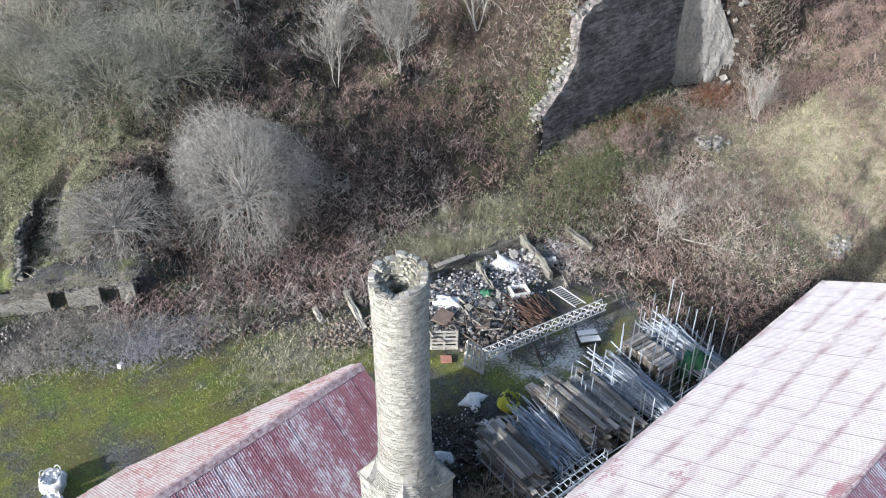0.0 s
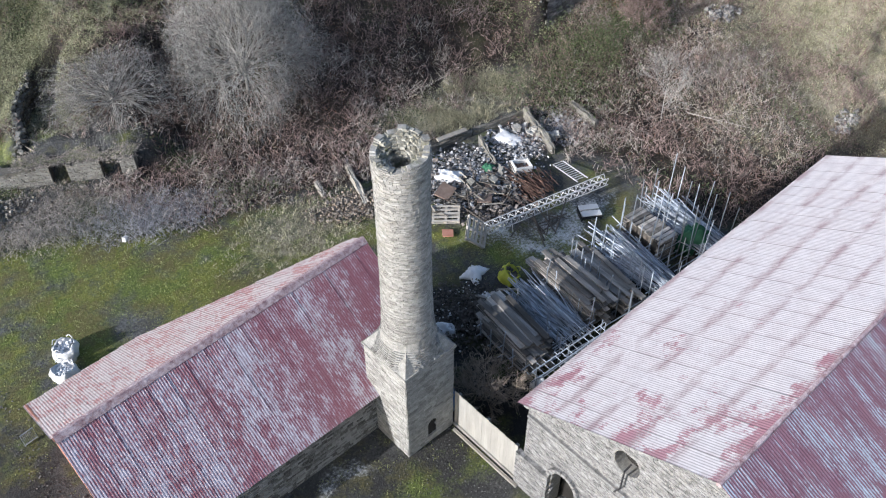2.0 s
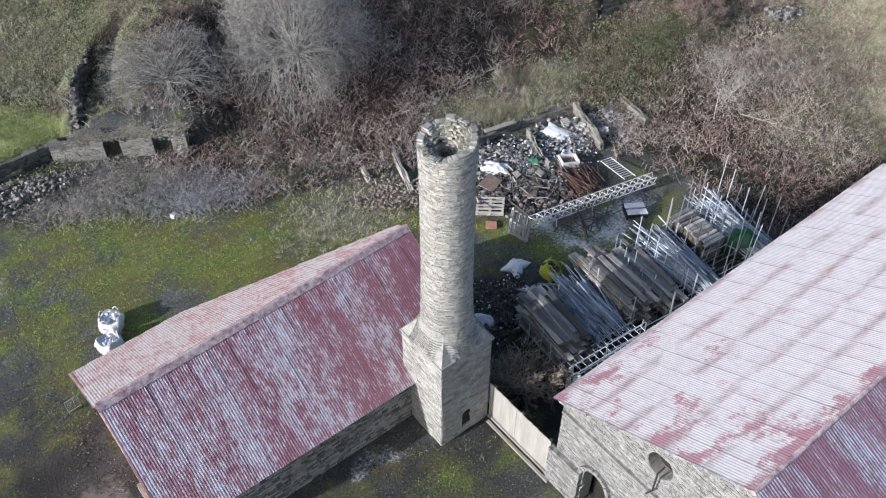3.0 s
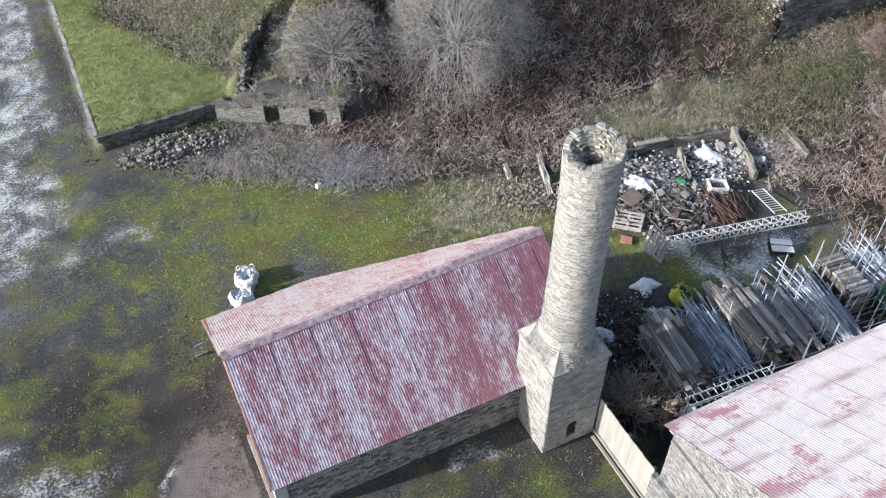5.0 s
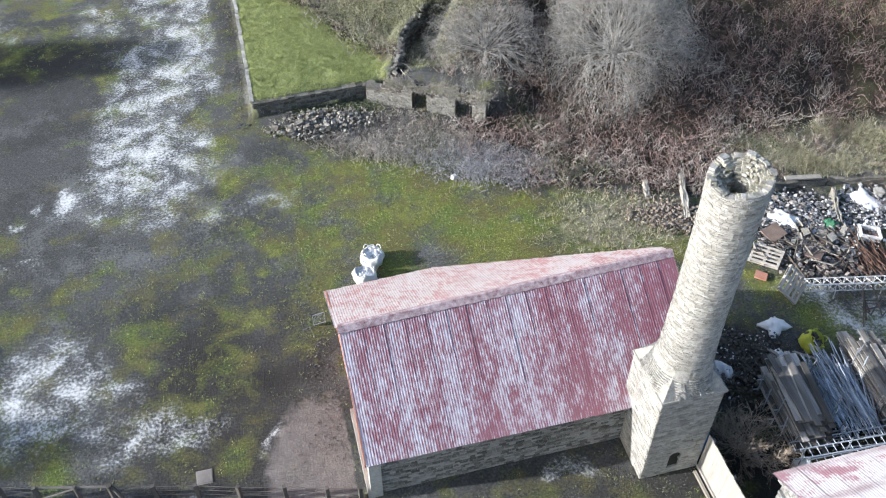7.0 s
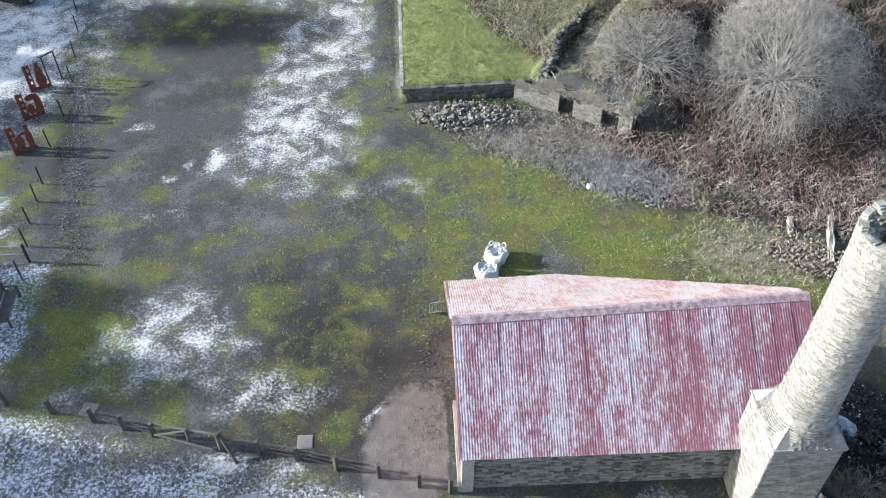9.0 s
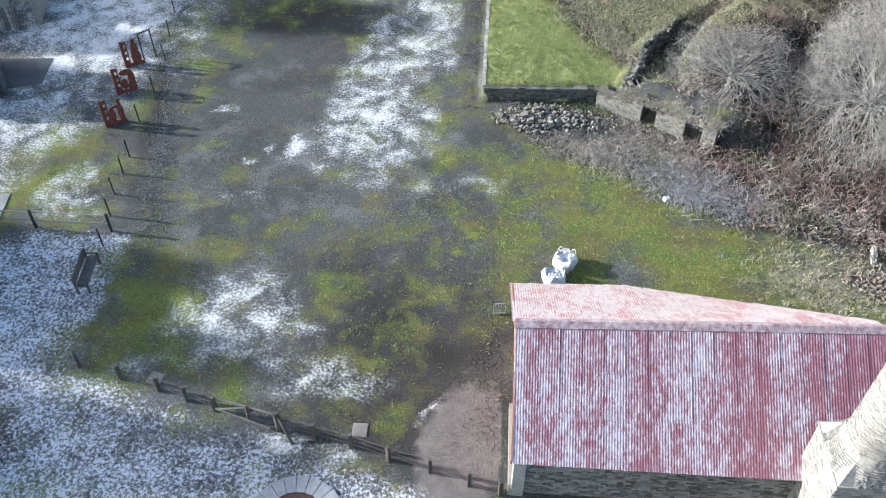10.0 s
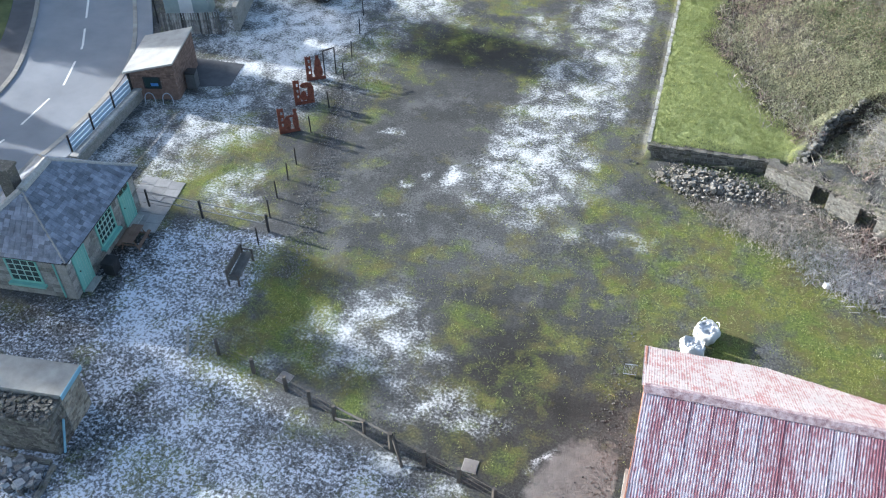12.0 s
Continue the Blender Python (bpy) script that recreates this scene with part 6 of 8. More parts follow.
def sheet_cloth(name, label, x, y, w, l, a, mat, h=0.2, z=0.05):
    """A crumpled sheet or sack."""
    n = 14
    u, s = np.meshgrid(np.linspace(-0.5, 0.5, n), np.linspace(-0.5, 0.5, n))
    u, s = u.ravel(), s.ravel()
    z = z + h * (1 - np.maximum(np.abs(u), np.abs(s)) * 2) ** 0.6 * (0.15 + 1.7 * fbm(u + x, s + y, 6.0, 81)) + 0.02
    wob = 1 + 0.9 * (fbm(u * 2 + x, s * 2 + y, 2.0, 83) - 0.5)
    v = np.stack([u * w * wob, s * l * wob, z], -1)
    i = (np.arange(n - 1)[:, None] * n + np.arange(n - 1)).ravel()
    f = np.stack([i, i + 1, i + 1 + n, i + n], -1)
    low = v * (0.97, 0.97, 0) + (0, 0, 0.005)
    k = np.arange(n)
    rim = np.concatenate([k[:-1], k[:-1] * n + n - 1, (n - 1) * n + k[:0:-1], k[:0:-1] * n])
    nxt = np.roll(rim, -1)
    wall = np.stack([nxt, rim, rim + len(v), nxt + len(v)], -1)
    ob = part(name, mesh_np(name, np.concatenate([v, low]), [np.concatenate([f, f[:, ::-1] + len(v), wall])], True), mat, None, m=pose(x, y, float(land(x, y)), 0, 0, a))
    return tagged(ob, label, "sheet")


sheet_cloth("plastic_sack", "crumpled white plastic sack on the ground", 17.35, 17.1, 0.9, 0.75, 20, WHITE_BAG, 0.25)
sheet_cloth("plastic_sack", "crumpled white sack on the earth heap", 14.3, 15.6, 0.5, 0.9, 40, WHITE_BAG, 0.25, 0.3)
sheet_cloth("plastic_sack", "small white sack on the earth heap", 16.7, 15.7, 0.4, 0.4, 10, WHITE_BAG, 0.2, 0.25)
sheet_cloth("plastic_sheet", "frosty white plastic sheet on the rubble", 20.6, 22.1, 0.7, 1.2, 35, WHITE_BAG, 0.2, 0.35)
# White sheet added in place of a flat patch of frost.
sheet_cloth("plastic_sheet", "flat pale sheet standing in for frost between the stones", 24.7, 22.4, 0.9, 1.3, 10, WHITE_BAG, 0.06, 0.25)
sheet_cloth("tarpaulin", "blue tarpaulin scrap behind the chimney", 12.3, 13.0, 0.6, 0.5, 0, BLUE_PLASTIC, 0.25, 0.3)
sheet_cloth("tarpaulin", "pale blue plastic sheet by the rack", 15.0, 11.2, 0.5, 0.7, 0, WHITE_BAG, 0.3, 0.5)
GREEN_NET = plain("green_netting", (0.02, 0.09, 0.05), (0.05, 0.17, 0.10), 3.0, 0.8)
sheet_cloth("netting", "dark green netting hung in the rack", 24.9, 11.9, 0.7, 1.0, 20, GREEN_NET, 0.5, 1.0)
sheet_cloth("netting", "green netting scrap in the rubble", 22.3, 21.3, 0.4, 0.5, 20, GREEN_NET, 0.15, 0.4)


def open_crate(label, m):
    t = thing("crate", label, "crate", m=m)
    part("side", box(-0.42, 0.42, -0.3, -0.26, 0, 0.34), WHITE_PAINT, t)
    part("side", box(-0.42, 0.42, 0.26, 0.3, 0, 0.34), WHITE_PAINT, t)
    part("end", box(-0.42, -0.38, -0.255, 0.255, 0, 0.34), WHITE_PAINT, t)
    part("end", box(0.38, 0.42, -0.255, 0.255, 0, 0.34), WHITE_PAINT, t)
    part("filling", boxes(np.stack([rng.uniform(-0.3, 0.3, 12), rng.uniform(-0.2, 0.2, 12), np.full(12, 0.14)], -1), [(0.2, 0.1, 0.08)], turned(12), 0.05), BRICK_RED, t)["kind"] = "stuff"
    part("floor", box(-0.38, 0.38, -0.26, 0.26, 0.0, 0.1), DARK_WOOD, t)


open_crate("white crate of orange bricks", pose(23.45, 20.35, 0.25, 4, 6, -22))


def board_frame():
    t = thing("trailer_frame", "low dark frame with two white boards", "trailer", m=pose(23.55, 16.3, -0.12, 0, 0, -32) @ Matrix.Diagonal((0.72, 0.72, 1, 1)))
    for y in (-0.55, 0.55):
        part("beam", box(-0.65, 0.65, y - 0.04, y + 0.04, 0.3, 0.4), BLACK_METAL, t)
    for x in (-0.6, 0.6):
        part("leg", box(x - 0.04, x + 0.04, -0.5, 0.5, 0.0, 0.29), BLACK_METAL, t)
    for y in (-0.3, 0.28):
        part("white_board", box(-0.6, 0.6, y - 0.22, y + 0.22, 0.41, 0.45), WHITE_PAINT, t)


board_frame()


def loose(name, label, cat, items, mat):
    t = thing(name, label, cat)
    for k, (p, s, r) in enumerate(items):
        part("piece", boxes([p], [s], np.array(Euler([radians(q) for q in r]).to_matrix())[None], 0.03), mat, t)


loose("timber_scraps", "loose grey planks on the rubble", "timber", [((22.6, 24.1, 0.55), (1.7, 0.25, 0.08), (3, 2, -8)), ((20.3, 24.0, 0.5), (1.6, 0.4, 0.25), (0, 4, 8)), ((19.9, 22.9, 0.35), (1.3, 0.1, 0.08), (0, 3, -50)),
      ((17.0, 15.0, 0.3), (2.4, 0.12, 0.06), (0, 4, -55)), ((13.2, 15.2, 0.4), (2.0, 0.12, 0.08), (0, 10, 110)), ((17.9, 15.3, 0.12), (1.5, 0.1, 0.06), (0, 0, -40))], TIMBER)
loose("brown_panel", "rust-brown panel lying on the rubble", "panel", [((19.6, 21.3, 0.5), (0.8, 0.7, 0.06), (10, -8, 20)), ((20.7, 19.9, 0.4), (0.9, 0.6, 0.05), (-6, 12, 40)), ((21.4, 20.3, 0.35), (0.5, 0.4, 0.05), (8, 2, 70))], BROWN_PANEL)
loose("orange_tile", "flat orange tile in the grass", "tile", [((18.15, 19.55, 0.1), (0.45, 0.4, 0.06), (3, 3, -40))], ORANGE_PAINT)


def barrier():
    t = thing("metal_barrier", "small grey tubular barrier beside the shed gable", "barrier", m=pose(0.72, 21.5, 0, 0, 0, 8) @ Matrix.Diagonal((0.42, 1, 0.62, 1)))
    for x in (-0.55, 0.55):
        part("upright", tubes([(x, 0, 0)], [(x, 0, 1.0)], 0.02), STEEL, t)
    for z in (0.12, 1.0):
        part("rail", tubes([(-0.55, 0, z)], [(0.55, 0, z)], 0.02), STEEL, t)
    for x in np.linspace(-0.4, 0.4, 7):
        part("bar", tubes([(x, 0, 0.12)], [(x, 0, 1.0)], 0.01), STEEL, t)


barrier()


# ---- road, kerbs and the walled front yard ----
def ribbon(name, label, left, right, z, mat, thick=0.06, cat="road", kind="structure", sub=8):
    """A strip between two lines of the same length, with a real edge."""
    def smooth(p):
        p = np.array(p, float)
        t = np.linspace(0, len(p) - 1, (len(p) - 1) * sub + 1)
        i = np.clip(t.astype(int), 0, len(p) - 2)
        f = (t - i)[:, None]
        a, b, c, d = p[np.maximum(i - 1, 0)], p[i], p[i + 1], p[np.minimum(i + 2, len(p) - 1)]
        return 0.5 * (2 * b + (c - a) * f + (2 * a - 5 * b + 4 * c - d) * f ** 2 + (3 * b - a - 3 * c + d) * f ** 3)
    l, r = smooth(left), smooth(right)
    n = len(l)
    v = np.concatenate([np.c_[l, np.full(n, z)], np.c_[r, np.full(n, z)], np.c_[l, np.full(n, z - thick)], np.c_[r, np.full(n, z - thick)]])
    i = np.arange(n - 1)
    f = np.concatenate([np.stack([i, i + 1, n + i + 1, n + i], -1), np.stack([2 * n + i, 2 * n + i + 1, i + 1, i], -1), np.stack([n + i, n + i + 1, 3 * n + i + 1, 3 * n + i], -1)])
    return tagged(part(name, (v, f), mat), label, cat, kind=kind)


ROAD_R = [(-60, 120), (-44, 60), (-36.5, 47), (-33.4, 42.6), (-30.2, 37.3), (-28.9, 33.3), (-28.7, 27.8), (-29.4, 22.5), (-31.5, 12), (-36, -6), (-50, -60)]
ROAD_L = [(-68, 118), (-50.5, 57.5), (-42.8, 46), (-39.2, 41.2), (-36.2, 36.1), (-34.5, 32.1), (-34.2, 27.6), (-35.0, 21.5), (-37.2, 10), (-42, -8), (-56, -62)]
ribbon("road", "worn grey asphalt road on a bend", ROAD_L, ROAD_R, 0.07, ASPHALT, 0.3)
off = lambda line, d: [(x + d, y) for x, y in line]
ribbon("kerb", "pale stone kerb beside the road", ROAD_R, off(ROAD_R, 0.28), 0.17, CONCRETE, 0.3, "kerb")
ribbon("pavement", "narrow grey pavement beside the road", off(ROAD_R, 0.29), off(ROAD_R, 1.35), 0.15, ASPHALT, 0.3, "pavement")
ribbon("kerb", "dark kerb on the far side of the road", off(ROAD_L, -0.3), ROAD_L, 0.16, WALL_STONE, 0.3, "kerb")
ribbon("pavement", "dark tarmac footway across the road", off(ROAD_L, -1.9), off(ROAD_L, -0.31), 0.15, plain("dark_footway", (0.055, 0.058, 0.066), (0.11, 0.115, 0.128), 0.8, 0.85, fine=60), 0.3, "pavement")
ribbon("verge", "rough green verge across the road", off(ROAD_L, -15), off(ROAD_L, -1.91), 0.16, plain("rough_verge", (0.03, 0.045, 0.015), (0.12, 0.15, 0.06), 1.0, 0.9), 0.3, "verge")
MARK = plain("road_paint", (0.62, 0.62, 0.60), (0.76, 0.76, 0.74), 6.0, 0.7, vary=0.03)


def road_dashes():
    mid = [((a + c) / 2 + 0.15, (b + d) / 2) for (a, b), (c, d) in zip(ROAD_L, ROAD_R)]
    p = np.array([(np.interp(t, range(len(mid)), [q[0] for q in mid]), np.interp(t, range(len(mid)), [q[1] for q in mid])) for t in np.linspace(1, 9, 400)])
    s = np.concatenate([[0], np.cumsum(np.hypot(*np.diff(p, axis=0).T))])
    at = 0.55
    k = 0
    while at + 2.6 < s[-1]:
        q = [(np.interp(w, s, p[:, 0]), np.interp(w, s, p[:, 1])) for w in np.linspace(at, at + 2.55, 6)]
        b = bmesh.new()
        rows = []
        for i, (x, y) in enumerate(q):
            j, l = min(i + 1, 5), max(i - 1, 0)
            d = Vector((q[j][0] - q[l][0], q[j][1] - q[l][1])).normalized()
            rows.append((b.verts.new((x - d.y * 0.06, y + d.x * 0.06, 0.078)), b.verts.new((x + d.y * 0.06, y - d.x * 0.06, 0.078))))
        for r0, r1 in zip(rows[:-1], rows[1:]):
            b.faces.new((*r0, *r1[::-1]))
        tagged(part("road_marking", b, MARK), "worn white dash of the road's centre line", "road marking", "centre line dashes", "structure")
        at += 3.9
        k += 1


road_dashes()


ribbon("pavement", "dark tarmac apron beside the brick hut", [(-25.3, 34.5), (-26.2, 37.5)], [(-22.9, 35.4), (-23.2, 37.7)], 0.025, plain("old_tarmac", (0.045, 0.047, 0.052), (0.11, 0.114, 0.123), 1.2, 0.85, fine=50), 0.2, "pavement")


def boundary():
    t = thing("boundary_wall", "low stone wall with blue boards and black posts", "wall")
    part("wall", box(-0.16, 0.16, 0, 6.3, -0.2, 0.55), WALL_STONE, t)
    lay(t, [(0, 0.2 + 0.4 * k, 0.6) for k in range(16)], [(0.42, 0.39, 0.12)] * 16, np.zeros(16), PALE_STONE, PALE_STONE, 16, "coping_stone")
    for y in (0.4, 2.35, 4.35, 6.15):
        part("post", tubes([(-0.28, y, 0)], [(-0.28, y, 1.55)], 0.05), BLACK_METAL, t)
    for k in range(4):
        part("blue_board", box(-0.35, -0.32, 0.35 + 0.0, 6.1, 0.32 + 0.24 * k, 0.53 + 0.24 * k), BLUE_BOARD, t)
    t.matrix_basis = Matrix.Translation((-26.55, 26.6, 0)) @ Matrix.Rotation(radians(3), 4, "Z")


BLUE_BOARD = plain("pale_blue_board", (0.33, 0.45, 0.58), (0.43, 0.55, 0.68), 1.0, 0.6, vary=0.1)
boundary()


# ---- the slated cottage ----
GLASS = Nodes("window_glass").done((0.03, 0.05, 0.05), 0.08, 0.0, spec=0.6)


def glazing(parent, x0, x1, z0, z1, y, cols, rows):
    """A sash window in a wall that looks along -y."""
    w = part("window", box(x0, x1, y + 0.02, y + 0.03, z0, z1), GLASS, parent)
    bars = [box(x0 - 0.05, x0 + 0.03, y - 0.03, y + 0.05, z0, z1), box(x1 - 0.03, x1 + 0.05, y - 0.03, y + 0.05, z0, z1),
            box(x0, x1, y - 0.03, y + 0.05, z1 - 0.04, z1 + 0.05), box(x0, x1, y - 0.03, y + 0.05, z0 - 0.05, z0 + 0.04)]
    part("frame", join(*bars), GREEN_PAINT, w)
    for i in range(1, cols):
        x = x0 + (x1 - x0) * i / cols
        part("bar", box(x - 0.018, x + 0.018, y - 0.01, y + 0.019, z0, z1), PALE_GREEN, w)
    for i in range(1, rows):
        z = z0 + (z1 - z0) * i / rows
        part("bar", box(x0, x1, y - 0.012, y + 0.017, z - 0.018, z + 0.018), PALE_GREEN, w)
    part("sill", box(x0 - 0.12, x1 + 0.12, y - 0.2, y + 0.02, z0 - 0.16, z0 - 0.05), GREEN_PAINT, parent, "pale green painted sill")


PALE_GREEN = plain("pale_green_bars", (0.34, 0.52, 0.46), (0.42, 0.60, 0.54), 2.0, 0.6, vary=0.05)


def green_door(parent, x0, x1, h, y, light=0.0):
    d = part("door", box(x0, x1, y - 0.015, y + 0.03, 0.05, h), GREEN_PAINT, parent, "pale green plank door")
    for i in range(1, 5):
        x = x0 + (x1 - x0) * i / 5
        part("batten", box(x - 0.008, x + 0.008, y - 0.022, y - 0.016, 0.08, h - 0.04), PALE_GREEN, d)
    part("handle", tubes([(x0 + 0.12, y - 0.06, 1.0)], [(x0 + 0.12, y - 0.01, 1.0)], 0.03), BLACK_METAL, d)
    part("door_frame", join(box(x0 - 0.09, x0 - 0.005, y - 0.03, y + 0.06, 0.0, h + light + 0.08), box(x1 + 0.005, x1 + 0.09, y - 0.03, y + 0.06, 0.0, h + light + 0.08), box(x0, x1, y - 0.03, y + 0.06, h + light, h + light + 0.08)), GREEN_PAINT, parent)
    if light:
        part("fanlight", box(x0, x1, y, y + 0.02, h + 0.03, h + light), GLASS, parent)
        part("fanlight_bar", box((x0 + x1) / 2 - 0.02, (x0 + x1) / 2 + 0.02, y - 0.02, y - 0.002, h + 0.02, h + light), GREEN_PAINT, parent)
    part("step", box(x0 - 0.05, x1 + 0.05, y - 0.35, y - 0.03, -0.1, 0.07), PALE_STONE, parent)


def cottage():
    # local x runs along the door side, y to the back of the house
    t = thing("stone_cottage", "small stone cottage with slate hip roof and green joinery", "cottage", m=Matrix.Translation((-21.2, 18.95, 0)) @ Matrix.Rotation(radians(96.8), 4, "Z"))
    L, D, ze, zr = 5.95, 4.3, 2.25, 4.05
    part("wall", box(0, L, 0.04, 0.45, -0.3, ze), MORTAR, t)
    part("wall", box(0, L, D - 0.4, D, -0.3, ze), WALL_STONE, t)
    part("wall", box(0.04, 0.42, 0.45, D - 0.4, -0.3, ze), MORTAR, t)
    part("wall", box(L - 0.42, L, 0.45, D - 0.4, -0.3, ze), WALL_STONE, t)
    doors = ((0.52, 1.3), (4.55, 5.35))
    win = (2.45, 3.75)
    hole = lambda u, z: any(a - 0.12 < u < b + 0.12 and z < 2.2 for a, b in doors) or (win[0] - 0.15 < u < win[1] + 0.15 and 0.5 < z < 1.95)
    stone_face(t, (0, 0.04, 0), 0, L, ze, 0.2, 0.38, WALL_STONE, WALL_STONE_EACH, 150, hole)
    stone_face(t, (0.04, D, 0), -90, D, ze, 0.2, 0.38, WALL_STONE, WALL_STONE_EACH, 100, lambda u, z: 1.5 < u < 3.1 and 0.55 < z < 1.95)
    for a, b in doors:
        part("reveal", box(a - 0.1, b + 0.1, 0.035, 0.06, 0, 2.16), DARK_WOOD, t)
    green_door(t, *doors[0], 1.98, 0.0)
    green_door(t, *doors[1], 1.66, 0.0, 0.36)
    glazing(t, *win, 0.72, 1.9, 0.0, 5, 4)
    # window of the end wall
    e = part("end_window", box(1.65, 2.95, 0.0, 0.01, 0.72, 1.88), GLASS, t, m=Matrix.Translation((0.03, D, 0)) @ Matrix.Rotation(radians(-90), 4, "Z"))
    part("frame", join(box(1.6, 1.68, -0.03, 0.03, 0.68, 1.92), box(2.92, 3.0, -0.03, 0.03, 0.68, 1.92), box(1.68, 2.92, -0.03, 0.03, 1.86, 1.94), box(1.68, 2.92, -0.03, 0.03, 0.66, 0.74)), GREEN_PAINT, e)
    for k in range(1, 4):
        part("bar", box(1.65 + 0.325 * k - 0.018, 1.65 + 0.325 * k + 0.018, -0.02, -0.003, 0.74, 1.86), PALE_GREEN, e)
        part("bar", box(1.68, 2.92, -0.018, -0.001, 0.72 + 0.29 * k - 0.018, 0.72 + 0.29 * k + 0.018), PALE_GREEN, e)
    part("sill", box(1.5, 3.1, -0.2, 0.0, 0.54, 0.65), GREEN_PAINT, e)
    # hipped roof under slates
    o = 0.22
    A, B, C, E = Vector((-o, -o, ze)), Vector((L + o, -o, ze)), Vector((L + o, D + o, ze)), Vector((-o, D + o, ze))
    R0, R1 = Vector((1.75, 2.15, zr)), Vector((3.75, 2.15, zr))
    b = bmesh.new()
    vs = [b.verts.new(q) for q in (A, B, C, E, R0, R1)]
    for f in ((0, 1, 5, 4), (1, 2, 5), (2, 3, 4, 5), (3, 0, 4), (3, 2, 1, 0)):
        b.faces.new([vs[i] for i in f])
    roof = part("roof", b, SLATE, t)
    # slates
    def tile(c0, c1, top0, top1, rows, limit):
        me = mesh_np("slate", *box(-0.118, 0.118, -0.13, 0.13, 0, 0.013))
        me.materials.append(SLATE)
        along = (c1 - c0).normalized()
        n = along.cross((top0 + top1) / 2 - (c0 + c1) / 2)
        n = n if n.z > 0 else -n
        n.normalize()
        up = n.cross(along)
        m = Matrix((along, up, n)).transposed()
        for r in range(rows):
            q = (r + 0.5) / rows
            l, h = c0.lerp(top0, q), c1.lerp(top1, q)
            k = int((h - l).length / 0.24)
            for i in range(k):
                p = l.lerp(h, (i + 0.5 + (0.25 if r % 2 else -0.25)) / max(k, 1))
                ob = new("slate", me)
                ob.parent = roof
                ob.matrix_basis = Matrix.Translation(p + n * (0.012 + 0.002 * (i % 3))) @ m.to_4x4() @ Matrix.Rotation(radians(-4.0 + rng.uniform(-0.6, 0.6)), 4, "X") @ Matrix.Rotation(rng.uniform(-0.02, 0.02), 4, "Z")
    tile(A, B, R0, R1, 16, 0)
    tile(E, A, R0, R0, 16, 0)
    for p, q, l in ((A, R0, "pale lead hip"), (B, R1, "pale lead hip"), (E, R0, "pale lead hip"), (C, R1, "pale lead hip"), (R0, R1, "pale stone ridge")):
        wide = 0.2 if p.z > 3 else 0.15 if p == E else 0.09 if p == B else 0.04
        part("hip_cap" if p.z < 3 else "ridge_cap", tubes([p + Vector((0, 0, 0.03 - wide * 0.5))], [q + Vector((0, 0, 0.03 - wide * 0.5))], wide, sides=8), PALE_STONE if wide > 0.05 else CONCRETE, t, l)
    part("back_coping", box(-0.2, L + 0.2, D + 0.05, D + 0.3, ze - 0.1, ze + 0.06), CONCRETE, t)
    for p, q in ((A, B), (E, A)):
        part("gutter", tubes([p + Vector((0, 0, -0.04))], [q + Vector((0, 0, -0.04))], 0.055), BLACK_METAL, t)
    part("downpipe", tubes([(0.0, 0.55, 0.05)], [(0.0, 0.55, ze - 0.1)], 0.04), GREEN_PAINT, t)
    part("lamp", boxes([(0.1, -0.12, 2.05)], [(0.16, 0.14, 0.12)], None, 0.05), WHITE_PAINT, t)
    st = part("chimney_stack", box(2.03, 2.58, 2.68, 3.23, 2.6, 4.6), DARK_STONE, t)
    part("chimney_cap", box(1.97, 2.64, 2.62, 3.29, 4.6, 4.7), DARK_STONE, st)


cottage()


# ---- small brick hut with a tilted roof ----
DARK_BIN = plain("dark_bin_plastic", (0.07, 0.075, 0.08), (0.12, 0.125, 0.13), 3.0, 0.5)
PALE_FELT = plain("pale_roofing_felt", (0.29, 0.29, 0.275), (0.46, 0.46, 0.44), 1.6, 0.85, vary=0.05)


